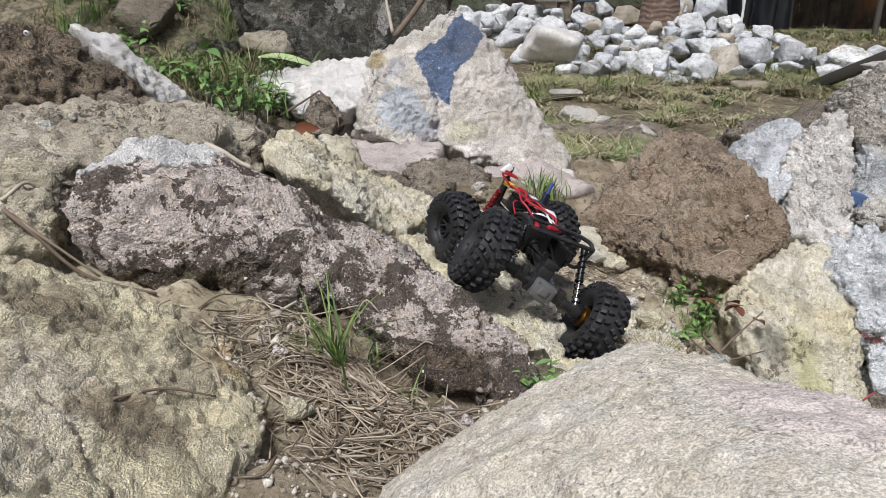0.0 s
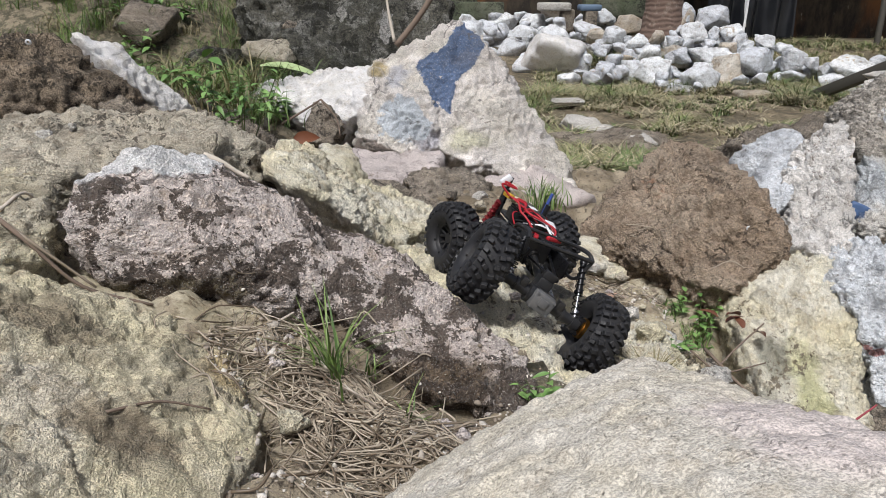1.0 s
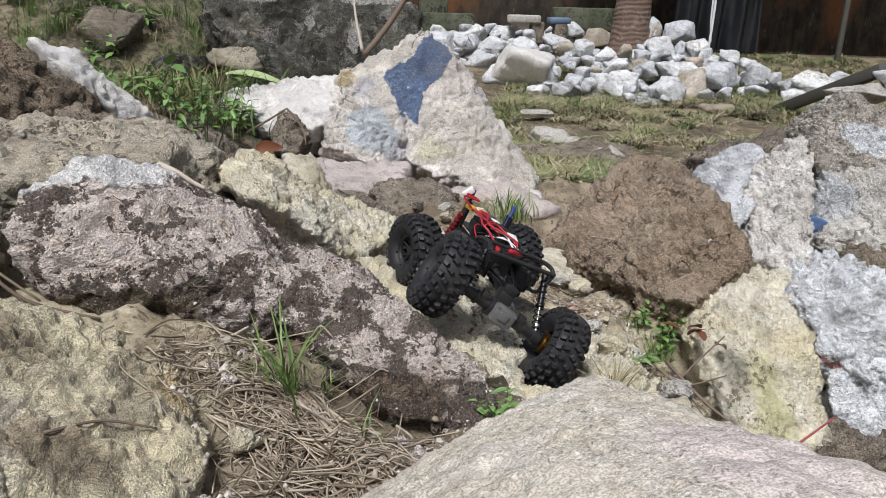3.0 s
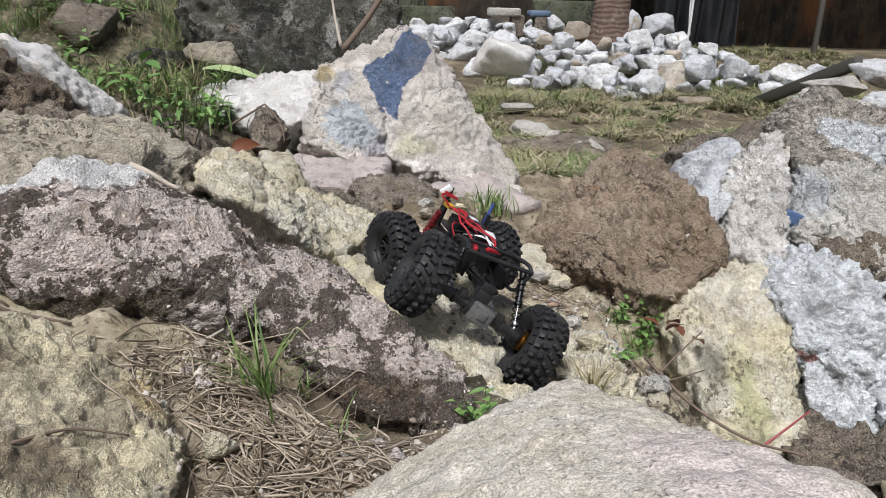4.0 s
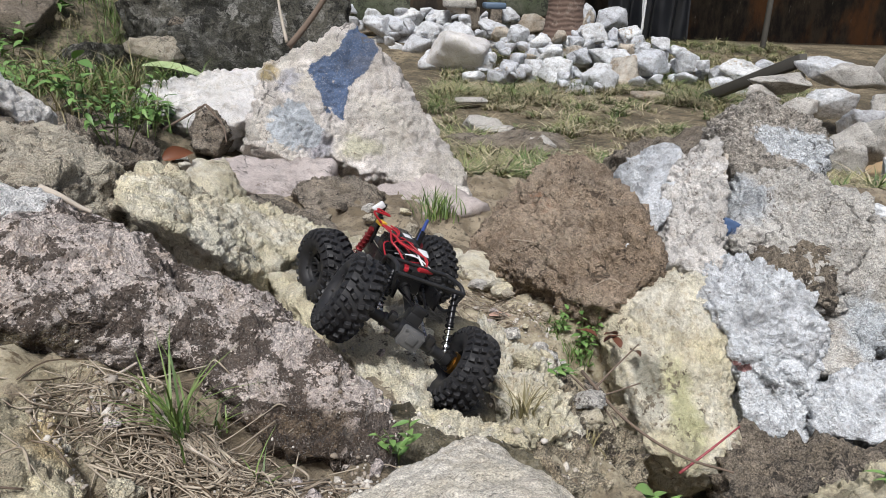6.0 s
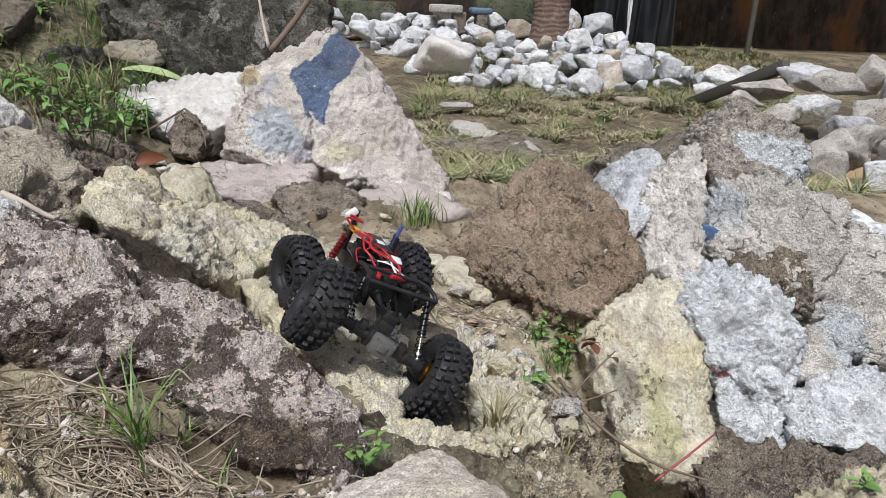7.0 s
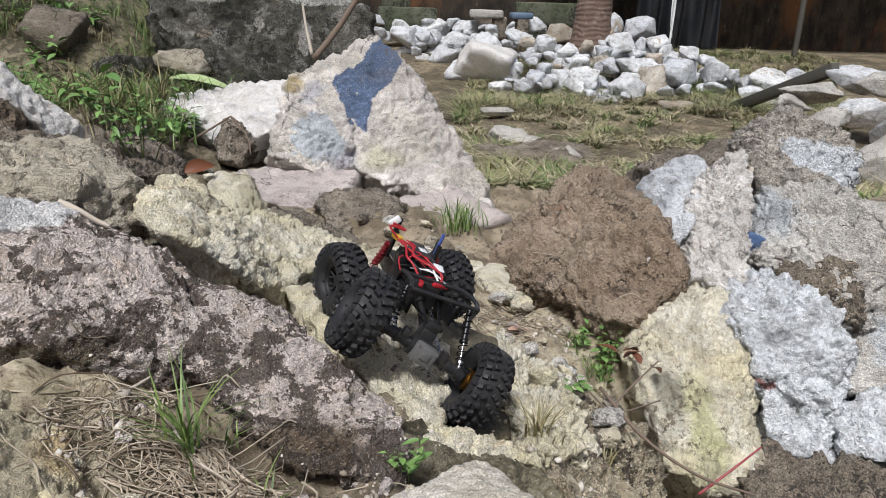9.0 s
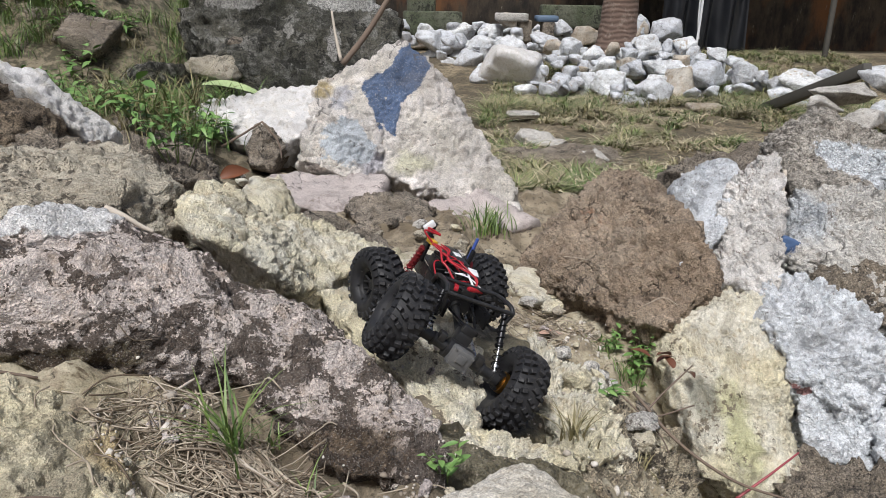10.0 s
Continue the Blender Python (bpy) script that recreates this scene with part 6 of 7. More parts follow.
def yard_grass():
    n = 230000
    x = rng.uniform(0.3, 8.0, n)
    y = 3.9 + 9.6 * rng.rand(n) ** 1.3
    big = vnoise(np.stack([x * 0.9, y * 0.7, x * 0], 1), 3)
    clump = big + 0.8 * vnoise(np.stack([x * 3.1, y * 2.6, x * 0], 1), 4) + 0.7 * vnoise(np.stack([x * 9, y * 8, x * 0], 1), 6)
    dead = rng.rand(n) < 0.33
    keep = (clump > -0.35 + 0.5 * rng.rand(n) - 0.2 * dead) & (x < 1.0 + y * 0.55) & (x > 0.16 * y - 0.4)
    x, y, clump, dead = x[keep], y[keep], clump[keep], dead[keep]
    z = ground_z(x, y)
    m = Nodes("yard_grass_blade")
    isl = m.t.nodes.new("ShaderNodeNewGeometry").outputs["Random Per Island"]
    green = m.done(m.mix(m.ramp(m.noise(2.2, 5, 0.65), 0.40, 0.60), m.mix(isl, (0.04, 0.085, 0.02), (0.20, 0.29, 0.09)), m.mix(isl, (0.10, 0.10, 0.04), (0.40, 0.37, 0.19))), 0.55)
    m = Nodes("yard_dead_grass")
    isl = m.t.nodes.new("ShaderNodeNewGeometry").outputs["Random Per Island"]
    straw = m.done(m.mix(isl, (0.13, 0.10, 0.055), (0.62, 0.55, 0.38)), 0.7)
    for name, pick, mat, lean, low, high, label in (("yard_grass", ~dead, green, 1.7, 0.07, 0.21, "clumped green grass of the yard"), ("yard_straw", dead, straw, 4.0, 0.06, 0.17, "dead straw-coloured grass lying in the yard")):
        roots = np.stack([x[pick], y[pick], z[pick] - 0.01 + (0.02 if lean > 3 else 0.0)], 1)
        me = blades_mesh(name, roots, rng.uniform(low, high * 1.15, len(roots)) * np.clip(0.55 + 0.55 * clump[pick], 0.35, 1.7), rng.uniform(0.010, 0.020, len(roots)), lean, 8, 3)
        me.materials.append(mat)
        tagged(new(name, me), label, "grass", kind="stuff")


yard_grass()

# ---- far things ----
dark_wood = plain("weathered_plank", (0.075, 0.07, 0.06), 0.8, 0, 0.35, 8, bump=0.004)
a, b = Vector((4.29, 8.66, 0.05)), Vector((4.46, 7.03, 0.67))
plank = thing("plank", "long dark weathered timber plank propped on the rubble", "plank", at=a)
bm = bmesh.new()
m = (b - a).to_track_quat("X", "Z").to_matrix().to_4x4()
add_box(bm, m @ Matrix.Translation(((b - a).length / 2, 0, 0)), ((b - a).length, 0.09, 0.12), 0.012)
part("board", bm, dark_wood, plank)
moss_concrete = rock_mat("mossy_concrete", (0.10, 0.12, 0.07), (0.16, 0.165, 0.12), (0.06, 0.07, 0.04), 0.3, 6, (0.02, 0.02, 0.015), 0.2, tone_scale=1.5, fine_scale=60)


def block_thing(name, at, size, turn, mat, label, category):
    ob = thing(name, label, category, at=at)
    bm = bmesh.new()
    add_box(bm, Matrix.Rotation(radians(turn), 4, "Z"), size, 0.03)
    part("body", bm, mat, ob)
    return ob


block_thing("concrete_block", (0.53, 13.67, 0.80), (1.0, 0.5, 0.42), 6, moss_concrete, "green mossy concrete planter block", "block")
block_thing("concrete_block", (0.34, 14.28, 1.12), (0.5, 0.5, 0.5), 3, moss_concrete, "green mossy concrete planter block", "block")
block_thing("concrete_block", (3.06, 13.97, 0.95), (1.1, 0.4, 0.4), 0, moss_concrete, "green mossy concrete kerb block", "block")
block_thing("stone_slab", (1.84, 12.96, 0.95), (0.55, 0.4, 0.13), -4, tan_mat, "flat stone slab laid across two stones", "stone")
block_thing("stone_post", (2.06, 12.92, 0.73), (0.22, 0.25, 0.36), 3, dark_mat, "short dark stone post under a slab", "stone")
block_thing("stone_post", (2.42, 12.76, 0.72), (0.2, 0.25, 0.36), 3, dark_mat, "short dark stone post with a blue cap", "stone")
block_thing("paving_slab", (2.40, 12.77, 0.94), (0.36, 0.3, 0.1), 2, plain("blue_grey_paint", (0.10, 0.15, 0.22), 0.6, 0, 0.2, 10), "blue-grey painted slab on a stone post", "slab")
for n, (at, w, h, mat) in enumerate((((1.15, 5.9, 0.0), 1.25, 0.26, dark_mat), ((1.5, 5.75, 0.04), 0.42, 0.2, tan_mat), ((1.2, 6.5, 0.06), 0.36, 0.2, tan_mat))):
    loose_stone(at, w, h, 2600 + n, mat, "flat grey outcrop of stone in the grass", "flat outcrops in the yard grass", 5)
block_thing("paving_slab", (1.32, 7.92, 0.08), (0.34, 0.2, 0.06), 8, tan_mat, "narrow grey slab lying in the grass", "slab")
block_thing("paving_slab", (3.67, 8.83, 0.05), (0.42, 0.3, 0.07), -4, ochre_mat, "pale slab lying before the stone heap", "slab")


def tarp():
    n, mrows = 60, 30
    V = []
    for j in range(mrows):
        for i in range(n):
            u, v = i / (n - 1), j / (mrows - 1)
            V.append((u * 1.5, 0.09 * math.sin(u * 21 + 2 * v) * (0.4 + v) + 0.03 * math.sin(u * 47), 2.2 * (1 - v)))
    Fc = [(j * n + i, j * n + i + 1, (j + 1) * n + i + 1, (j + 1) * n + i) for j in range(mrows - 1) for i in range(n - 1)]
    me = mesh_from("tarpaulin", V, Fc)
    me.materials.append(plain("black_tarpaulin", (0.012, 0.013, 0.016), 0.4, 0, 0.3, 5))
    ob = new("tarpaulin", me)
    md = ob.modifiers.new("thickness", "SOLIDIFY")
    md.thickness = 0.004
    ob.location = (4.64, 13.53, 0.39)
    return tagged(ob, "black tarpaulin hanging in folds on the wall", "tarpaulin")


tarp()
stick([(5.11, 13.04, 1.46), (5.11, 13.04, 1.00), (5.09, 13.03, 0.49)], 0.022, white_plastic, "white hose hanging before the wall", "hose", lay=False, taper=1.0, name="hose")
stick([(5.09, 13.10, 1.46), (5.10, 13.10, 1.00), (5.13, 13.07, 0.63)], 0.018, white_plastic, "white rope hanging before the wall", "rope", lay=False, taper=1.0, name="rope")
block_thing("timber_post", (7.28, 12.82, 0.95), (0.09, 0.09, 2.6), 0, dark_wood, "grey timber post against the wall", "post")

# ---- the model crawler ----
TYRE_R, TYRE_W = 0.079, 0.068


def tyre_mesh():
    bm = bmesh.new()
    r, w = TYRE_R - 0.006, TYRE_W / 2
    prof = [(0.036, -w * 0.72), (0.040, -w * 0.86), (0.050, -w * 0.99), (0.058, -w * 0.98), (r - 0.003, -w * 0.84), (r, -w * 0.55), (r + 0.001, 0), (r, w * 0.55),
            (r - 0.003, w * 0.84), (0.058, w * 0.98), (0.050, w * 0.99), (0.040, w * 0.86), (0.036, w * 0.72), (0.033, w * 0.6), (0.033, -w * 0.6), (0.036, -w * 0.72)]
    revolve(prof, 56, bm)
    bmesh.ops.recalc_face_normals(bm, faces=bm.faces[:])
    me = bpy.data.meshes.new("tyre")
    bm.to_mesh(me)
    bm.free()
    me.materials.append(rubber)
    me.shade_smooth()
    me.set_sharp_from_angle(angle=radians(32))
    return me


def lug_mesh(name, waist):
    bm = bmesh.new()
    bmesh.ops.create_cube(bm, size=1)
    for v in bm.verts:
        if v.co.z > 0:
            v.co.x *= waist
            v.co.y *= waist
    bmesh.ops.bevel(bm, geom=bm.edges[:], offset=0.06, segments=1, affect="EDGES")
    me = bpy.data.meshes.new(name)
    bm.to_mesh(me)
    bm.free()
    me.materials.append(rubber)
    return me


def lug_places():
    """Where the tread blocks and the side lugs sit round the tyre."""
    rng, rows, r, out = random.Random(4), 25, TYRE_R - 0.006, []
    for k in range(rows):
        for x, turn, wide, long_, off in ((-0.0095, 24, 0.0125, 0.0098, 0.0), (0.0095, -24, 0.0125, 0.0098, 0.5), (-0.0225, 10, 0.0125, 0.0088, 0.35), (0.0225, -10, 0.0125, 0.0088, 0.85)):
            a = math.tau * (k + off) / rows
            inner = abs(x) < 0.015
            m = (Matrix.Rotation(a, 4, "X") @ Matrix.Translation((x, 0, r + (0.0022 if inner else -0.0002))) @ Matrix.Rotation(radians(0 if inner else math.copysign(26, x)), 4, "Y")
                 @ Matrix.Rotation(radians(turn + rng.uniform(-3, 3)), 4, "Z") @ Matrix.Diagonal((wide * 1.08, long_ * 1.05, 0.0115, 1)))
            out.append(("tread_block", m))
            if not inner:
                s = math.copysign(1, x)
                out.append(("side_lug", Matrix.Rotation(a, 4, "X") @ Matrix.Translation((s * TYRE_W * 0.485, 0, r - 0.008)) @ Matrix.Rotation(radians(s * 74), 4, "Y") @ Matrix.Diagonal((0.012, 0.0075, 0.004, 1))))
    return out


def rim_mesh():
    bm = bmesh.new()
    w = TYRE_W / 2
    revolve([(0.034, -w * 0.66), (0.037, -w * 0.70), (0.038, -w * 0.62), (0.033, -w * 0.5), (0.031, 0), (0.033, w * 0.5), (0.038, w * 0.62), (0.037, w * 0.70), (0.034, w * 0.66),
             (0.029, w * 0.5), (0.0285, 0), (0.029, -w * 0.5), (0.034, -w * 0.66)], 40, bm)
    for k in range(6):
        a = math.tau * k / 6
        for s in (-0.006, 0.006):
            tube_bm([(w * 0.18, 0.008 * math.cos(a) - s * math.sin(a), 0.008 * math.sin(a) + s * math.cos(a)),
                     (w * 0.42, 0.031 * math.cos(a) - s * 1.4 * math.sin(a), 0.031 * math.sin(a) + s * 1.4 * math.cos(a))], 0.0026, 6, 1.0, bm)
        add_can(bm, (w * 0.60, 0.0345 * math.cos(a), 0.0345 * math.sin(a)), (w * 0.78, 0.0345 * math.cos(a), 0.0345 * math.sin(a)), 0.0018, sides=8)
    add_can(bm, (-w * 0.2, 0, 0), (w * 0.36, 0, 0), 0.011, sides=20)
    me = bpy.data.meshes.new("rim")
    bm.to_mesh(me)
    bm.free()
    me.materials.append(black_plastic)
    return me


TYRE, RIM = tyre_mesh(), rim_mesh()
LUGS, LUG_AT = {"tread_block": lug_mesh("tread_block", 0.76), "side_lug": lug_mesh("side_lug", 0.9)}, lug_places()


def frame_of(left, right, ahead):
    """A pose between two wheel middles: x to the right wheel, y ahead."""
    left, right = Vector(left), Vector(right)
    x = (right - left).normalized()
    y = Vector(ahead)
    y = (y - x * y.dot(x)).normalized()
    z = x.cross(y)
    m = Matrix((x, y, z)).transposed().to_4x4()
    m.translation = (left + right) / 2
    return m


REAR_L, REAR_R = Vector((0.073, 1.27, 0.718)), Vector((0.278, 1.265, 0.572))
FRONT_L, FRONT_R = Vector((0.02, 1.54, 0.67)), Vector((0.25, 1.64, 0.62))
heading = (FRONT_L + FRONT_R - REAR_L - REAR_R) / 2
rear, front = frame_of(REAR_L, REAR_R, heading), frame_of(FRONT_L, FRONT_R, heading)
body = frame_of((REAR_L + FRONT_L) / 2, (REAR_R + FRONT_R) / 2, heading)
half = heading.length / 2
track = (REAR_R - REAR_L).length / 2

car = thing("model_crawler", "black model rock crawler without body shell, red wiring, knobbly tyres", "toy car", at=body.translation)
to_car = Matrix.Translation(-body.translation)


def car_part(name, bm, mat, m, parent=None, label="", sharp=35):
    ob = part(name, bm, mat, parent or car, label)
    ob.data.set_sharp_from_angle(angle=radians(sharp))
    ob.matrix_parent_inverse = Matrix()
    if parent is None:
        ob.matrix_basis = to_car @ m
    else:
        ob.matrix_basis = parent.matrix_basis.inverted() @ to_car @ m
    return ob


def axle(name, m, reach, facing):
    """Axle housing with its diff cover, knuckles and two wheels. facing: -1 when the cover looks back."""
    bm = bmesh.new()
    add_can(bm, (-reach * 0.62, 0, 0), (reach * 0.62, 0, 0), 0.0105, sides=24)
    for s in (-1, 1):
        add_can(bm, (s * reach * 0.40, 0, 0), (s * reach * 0.44, 0, 0), 0.0135, sides=24)
        add_can(bm, (s * reach * 0.60, 0, 0), (s * reach * 0.72, 0, 0), 0.0145, sides=24)
        add_box(bm, Matrix.Translation((s * reach * 0.33, 0, 0.012)), (0.014, 0.02, 0.018), 0.002)
    add_can(bm, (-0.026, 0, 0), (0.026, 0, 0), 0.019, sides=24)
    ax = car_part(name, bm, black_plastic, m)
    bm = bmesh.new()
    add_box(bm, Matrix.Translation((0.004, facing * 0.016, 0.0)) @ Matrix.Rotation(radians(0), 4, "X"), (0.046, 0.024, 0.038), 0.007)
    add_box(bm, Matrix.Translation((0.004, facing * 0.029, 0.002)), (0.018, 0.005, 0.016), 0.0015)
    for sx, sz in ((-1, -1), (-1, 1), (1, -1), (1, 1)):
        add_can(bm, (0.004 + sx * 0.018, facing * 0.026, sz * 0.014), (0.004 + sx * 0.018, facing * 0.0295, sz * 0.014), 0.0026, sides=10)
    car_part("diff_cover", bm, grey_plastic, m, ax, "grey moulded diff cover")
    bm = bmesh.new()
    add_box(bm, Matrix.Translation((-0.004, -facing * 0.02, 0.022)), (0.03, 0.034, 0.03), 0.004)
    add_box(bm, Matrix.Translation((-0.004, -facing * 0.012, 0.044)), (0.026, 0.014, 0.016), 0.002)
    car_part("link_mount", bm, black_plastic, m, ax)
    for s in (-1, 1):
        bm = bmesh.new()
        add_box(bm, Matrix.Translation((s * reach * 0.75, 0, 0)), (0.02, 0.02, 0.036), 0.004)
        add_can(bm, (s * reach * 0.74, 0.014, -0.012), (s * reach * 0.74, -0.014, -0.012), 0.004, sides=10)
        car_part("knuckle", bm, black_metal, m, ax)
        bm = bmesh.new()
        add_can(bm, (s * reach * 0.78, 0, 0), (s * reach * 0.84, 0, 0), 0.021, sides=28)
        add_can(bm, (s * reach * 0.75, 0, 0), (s * reach * 0.785, 0, 0), 0.018, sides=28)
        car_part("wheel_weight", bm, brass, m, ax, "brass wheel weight")
        steer = Matrix.Rotation(radians(4 if facing > 0 else 0), 4, "Z")
        wm = m @ Matrix.Translation((s * reach, 0, 0)) @ steer @ Matrix.Rotation(0 if s > 0 else math.pi, 4, "Z") @ Matrix.Rotation(0.4 + s, 4, "X")
        wheel = car_part("wheel", RIM.copy(), None, wm, None, "black bead-lock wheel with a knobbly tyre")
        part("tyre", TYRE, None, wheel, "black rubber tyre")
        for kind, lm in LUG_AT:
            part(kind, LUGS[kind], None, wheel).matrix_basis = lm
    return ax


axle("axle", rear, track, -1)
axle("axle", front, (FRONT_R - FRONT_L).length / 2, 1)


def at_body(x, y, z):
    return body @ Vector((x, y, z))


def rod(name, a, b, r, mat, label="", sides=12):
    bm = bmesh.new()
    a, b = Vector(a), Vector(b)
    add_can(bm, a, b, r, sides=sides)
    for p, q in ((a, b), (b, a)):
        d = (q - p).normalized()
        bmesh.ops.create_uvsphere(bm, u_segments=10, v_segments=8, radius=r * 1.9, matrix=Matrix.Translation(p))
        add_can(bm, p + d * r * 1.5, p + d * r * 5, r * 1.4, sides=10)
    return car_part(name, bm, mat, Matrix(), None, label)


def shock(a, b, spring_mat, label):
    a, b = Vector(a), Vector(b)
    d = (b - a).normalized()
    L = (b - a).length
    bm = bmesh.new()
    add_can(bm, a + d * L * 0.42, b - d * L * 0.08, 0.0062, sides=18)
    add_can(bm, b - d * L * 0.10, b - d * L * 0.02, 0.0075, sides=18)
    add_can(bm, a + d * L * 0.40, a + d * L * 0.44, 0.0078, sides=18)
    top = car_part("shock_absorber", bm, black_metal if spring_mat is not red_metal else red_metal, Matrix(), None, label)
    bm = bmesh.new()
    add_can(bm, a, a + d * L * 0.45, 0.0022, sides=12)
    bmesh.ops.create_uvsphere(bm, u_segments=10, v_segments=8, radius=0.0045, matrix=Matrix.Translation(a))
    add_can(bm, a + d * L * 0.05, a + d * L * 0.09, 0.0072, sides=18)
    car_part("shaft", bm, steel, Matrix(), top, "polished steel shaft")
    side = d.orthogonal().normalized()
    up = d.cross(side)
    turns, pts = 8, []
    for k in range(turns * 12 + 1):
        f = k / (turns * 12)
        ang = math.tau * turns * f
        pts.append(a + d * L * (0.08 + 0.80 * f) + (side * math.cos(ang) + up * math.sin(ang)) * 0.0082)
    car_part("spring", tube_bm(pts, 0.00115, 6), spring_mat, Matrix(), top)


zr = 0.098   # height of the cage over the wheel middles
for s in (-1, 1):
    shock(rear @ Vector((s * track * 0.60, -0.004, 0.012)), at_body(s * 0.066, -half + 0.055, zr - 0.01), black_metal, "black oil shock with a dark coil spring")
    shock(front @ Vector((s * track * 0.58, 0.0, 0.012)), at_body(s * 0.056, half - 0.05, zr - 0.004), red_metal, "red anodised shock absorber")
    # cage rails, bent down to the chassis
    rail = spline([at_body(s * 0.070, -half + 0.03, zr - 0.004), at_body(s * 0.066, -half + 0.055, zr + 0.004), at_body(s * 0.058, -half + 0.13, zr - 0.008), at_body(s * 0.048, -half + 0.17, 0.06)], 5)
    car_part("cage_rail", tube_bm(rail, 0.0042, 10), black_plastic, Matrix())
    low = spline([at_body(s * 0.070, -half + 0.03, zr - 0.004), at_body(s * 0.060, -half + 0.045, zr - 0.05), at_body(s * 0.050, -half + 0.10, 0.045)], 5)
    car_part("cage_rail", tube_bm(low, 0.0036, 10), black_plastic, Matrix())
    bm = bmesh.new()
    add_box(bm, Matrix.Translation((s * 0.044, 0.02, 0.052)), (0.005, half * 1.5, 0.034), 0.0015)
    add_box(bm, Matrix.Translation((s * 0.050, half - 0.045, 0.095)), (0.006, 0.03, 0.06), 0.0015)
    car_part("frame_plate", bm, black_metal, body)
    rod("link_rod", rear @ Vector((s * track * 0.42, 0.004, -0.004)), at_body(s * 0.036, 0.01, 0.03), 0.0032, steel, "polished steel link rod")
    rod("link_rod", rear @ Vector((s * 0.012, 0.018, 0.044)), at_body(s * 0.040, -0.02, 0.05), 0.0028, black_metal)
    rod("link_rod", front @ Vector((s * track * 0.42, -0.004, -0.004)), at_body(s * 0.036, -0.01, 0.03), 0.0032, steel, "polished steel link rod")
    bm = bmesh.new()
    add_can(bm, at_body(s * 0.05, half - 0.045, 0.10), at_body(s * 0.05, half - 0.045, 0.150), 0.0036, sides=12)
    car_part("body_post", bm, blue_plastic if s > 0 else black_plastic, Matrix(), None, "slim upright body post")

for y, z, r in ((-half + 0.03, zr - 0.004, 0.0042), (-half + 0.105, zr - 0.002, 0.0036)):
    car_part("cross_bar", tube_bm([at_body(-0.07 if y < -half + 0.05 else -0.062, y, z), at_body(0.07 if y < -half + 0.05 else 0.062, y, z)], r, 10), black_plastic, Matrix())

bm = bmesh.new()
add_can(bm, rear @ Vector((-0.004, 0.03, 0.018)), at_body(0.0, -0.03, 0.045), 0.0075, sides=16)
add_can(bm, at_body(0, -0.03, 0.045), at_body(0, -0.045, 0.042), 0.011, sides=16)
car_part("drive_shaft", bm, black_plastic, Matrix())
bm = bmesh.new()
add_can(bm, front @ Vector((-0.004, -0.03, 0.018)), at_body(0.0, 0.03, 0.045), 0.0075, sides=16)
car_part("drive_shaft", bm, black_plastic, Matrix())
bm = bmesh.new()
add_box(bm, Matrix.Translation((0, 0.0, 0.056)), (0.062, 0.075, 0.05), 0.006)
add_can(bm, (-0.005, 0.02, 0.09), (-0.005, 0.085, 0.09), 0.018, sides=24)
car_part("gearbox", bm, black_plastic, body)
elec = body @ Matrix.Translation((-0.006, -0.022, -0.02))
bm = bmesh.new()
add_box(bm, Matrix.Translation((-0.004, 0.085, 0.096)), (0.078, 0.13, 0.004), 0.001)
car_part("tray", bm, black_plastic, elec)
bm = bmesh.new()
add_box(bm, Matrix.Translation((0.012, 0.10, 0.116)), (0.034, 0.10, 0.03), 0.004)
bat = car_part("battery", bm, plain("battery_wrap", (0.03, 0.028, 0.025), 0.3), elec, None, "black wrapped battery pack")
bm = bmesh.new()
add_box(bm, Matrix.Translation((0.012, 0.10, 0.1315)), (0.016, 0.022, 0.0014), 0.0004)
car_part("sticker", bm, white_plastic, elec, bat, "white printed sticker")
bm = bmesh.new()
add_box(bm, Matrix.Translation((0.030, 0.03, 0.118)) @ Matrix.Rotation(radians(12), 4, "X"), (0.03, 0.036, 0.016), 0.002)
rec = car_part("receiver", bm, black_plastic, elec)
bm = bmesh.new()
add_box(bm, Matrix.Translation((0.030, 0.029, 0.1265)) @ Matrix.Rotation(radians(12), 4, "X"), (0.02, 0.024, 0.0014), 0.0004)
car_part("sticker", bm, white_plastic, elec, rec, "blank white sticker")
bm = bmesh.new()
add_box(bm, Matrix.Translation((-0.034, 0.055, 0.112)), (0.03, 0.05, 0.024), 0.003)
esc = car_part("speed_controller", bm, black_metal, elec)
for k in range(7):
    bm = bmesh.new()
    add_box(bm, Matrix.Translation((-0.034, 0.036 + k * 0.0065, 0.127)), (0.026, 0.0025, 0.008), 0.0)
    car_part("cooling_fin", bm, black_metal, elec, esc)
bm = bmesh.new()
add_box(bm, Matrix.Translation((-0.046, half - 0.05, 0.136)) @ Matrix.Rotation(radians(20), 4, "Z"), (0.016, 0.022, 0.010), 0.002)
car_part("connector", bm, yellow_plastic, elec, None, "yellow battery connector")
bm = bmesh.new()
add_box(bm, Matrix.Translation((-0.060, half - 0.035, 0.162)) @ Matrix.Rotation(radians(35), 4, "Y"), (0.014, 0.012, 0.026), 0.003)
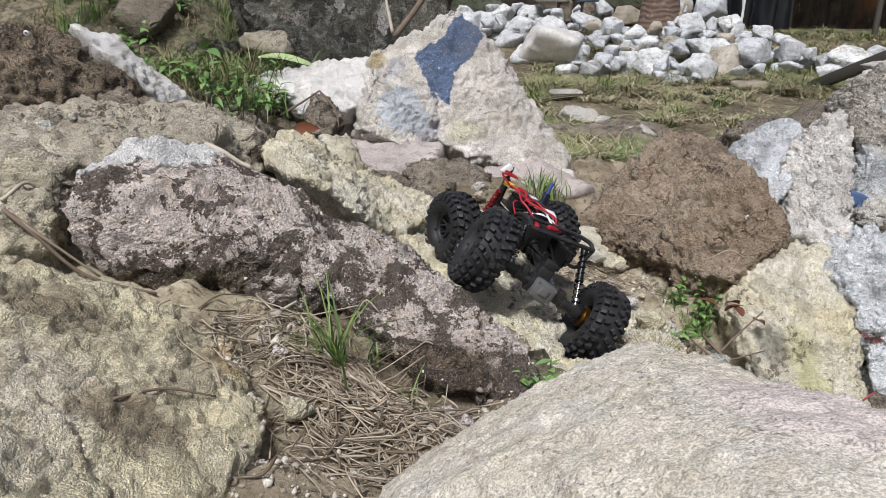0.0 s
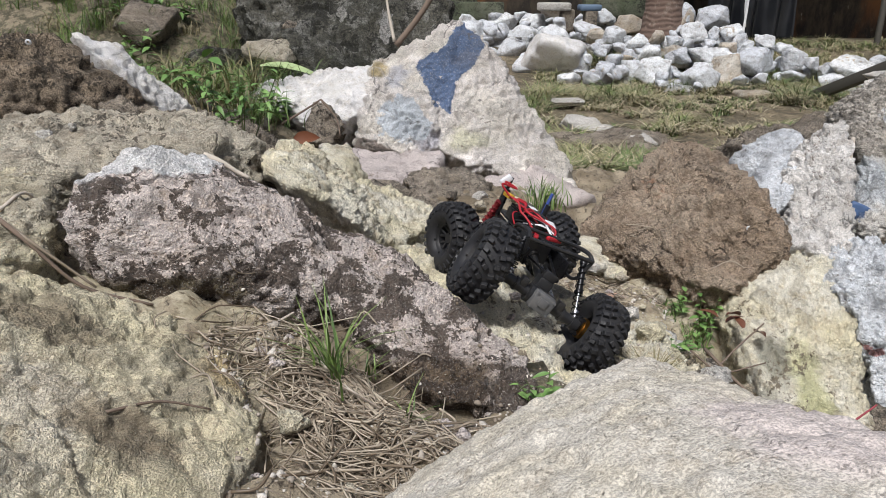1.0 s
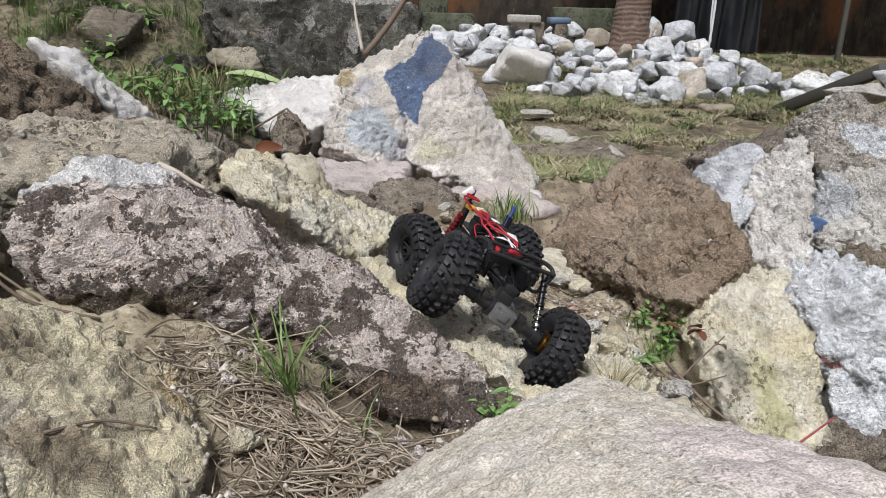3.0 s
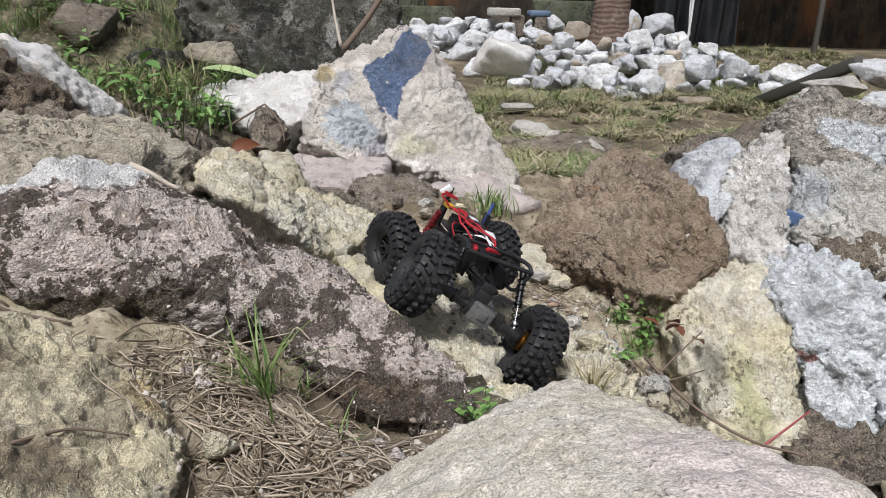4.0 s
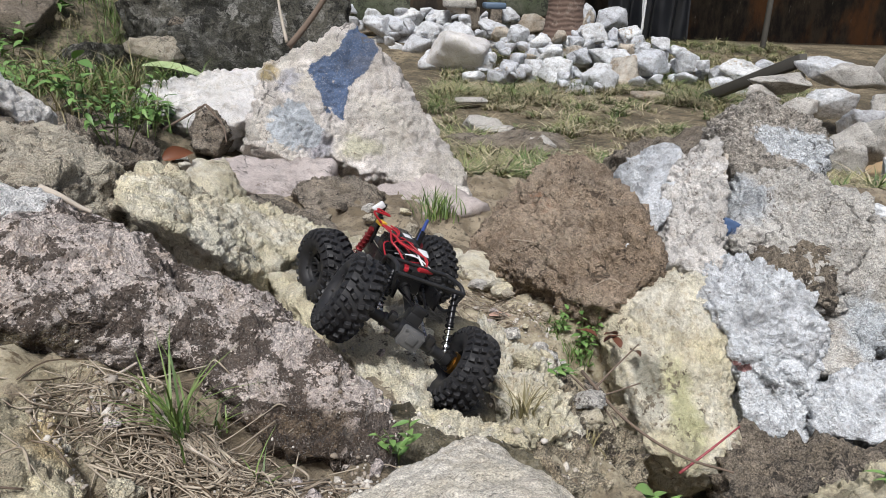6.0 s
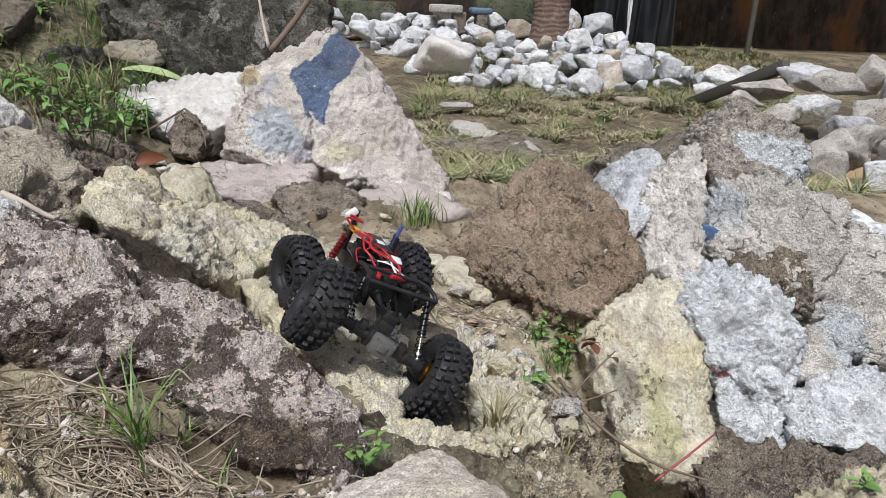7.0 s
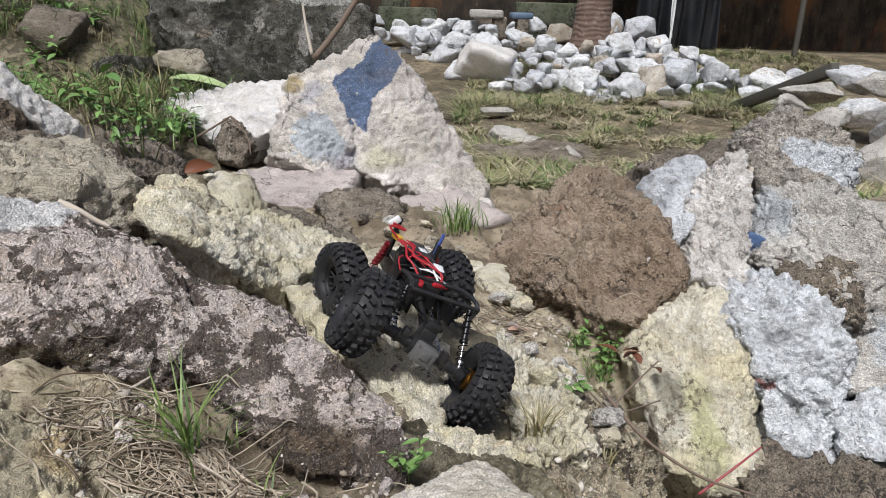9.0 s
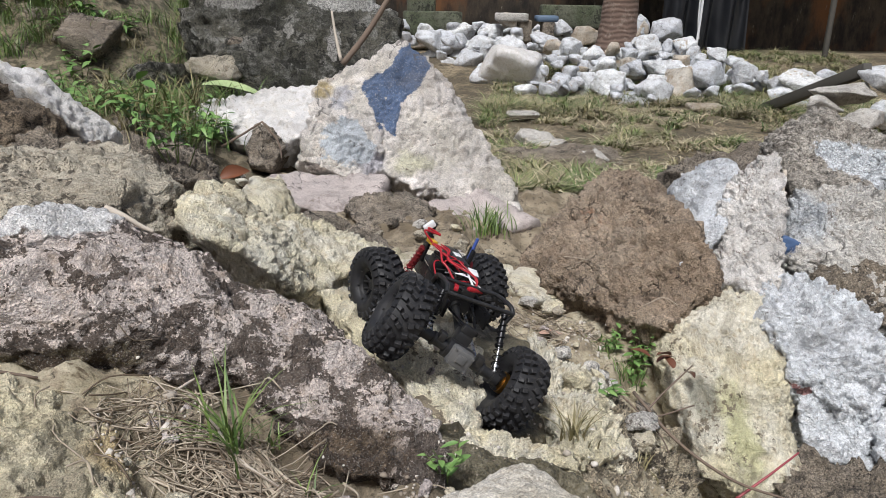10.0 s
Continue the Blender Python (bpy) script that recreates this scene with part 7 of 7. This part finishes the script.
car_part("plug", bm, white_plastic, elec, None, "white balance plug")
bm = bmesh.new()
add_box(bm, Matrix.Translation((0.02, -0.035, 0.112)) @ Matrix.Rotation(radians(18), 4, "Z"), (0.036, 0.012, 0.009), 0.003)
car_part("connector", bm, red_wire, elec, None, "red wire connector")
bm = bmesh.new()
add_box(bm, Matrix.Translation((-0.022, -0.045, 0.108)) @ Matrix.Rotation(radians(70), 4, "Z"), (0.026, 0.009, 0.008), 0.002)
car_part("connector", bm, red_wire, elec, None, "red wire connector")

rng = random.Random(12)
ends = [((-0.045, 0.10, 0.136), (-0.02, -0.045, 0.108)), ((-0.045, 0.10, 0.136), (0.02, -0.035, 0.112)), ((-0.034, 0.04, 0.125), (0.0, -0.03, 0.10)),
        ((-0.034, 0.05, 0.125), (0.03, 0.03, 0.12)), ((-0.03, 0.06, 0.125), (0.02, -0.03, 0.112)), ((-0.05, 0.10, 0.138), (-0.06, 0.115, 0.155)),
        ((-0.03, 0.03, 0.12), (0.012, 0.05, 0.13)), ((-0.04, 0.03, 0.12), (-0.02, -0.02, 0.11)), ((0.0, 0.0, 0.09), (0.04, 0.04, 0.115)), ((-0.03, 0.02, 0.11), (0.045, -0.02, 0.11)),
        ((-0.05, 0.09, 0.136), (0.0, 0.02, 0.12)), ((-0.02, 0.08, 0.13), (0.035, 0.0, 0.11)), ((-0.05, 0.02, 0.11), (0.06, 0.01, 0.105)), ((-0.03, 0.10, 0.14), (-0.05, 0.0, 0.10))]
for k, (a, b) in enumerate(ends):
    pts = [Vector(a)]
    for f in (0.25, 0.5, 0.75):
        q = Vector(a).lerp(Vector(b), f) + Vector((rng.uniform(-0.02, 0.02), rng.uniform(-0.012, 0.012), 0.006 * math.sin(f * math.pi) + rng.uniform(0, 0.008)))
        pts.append(q)
    pts.append(Vector(b))
    mat = (red_wire, red_wire, dark_wire, red_wire, white_plastic)[k % 5]
    car_part("wire", tube_bm(spline([elec @ p for p in pts], 8), 0.0021 if k < 6 else 0.0015, 8), mat, Matrix())
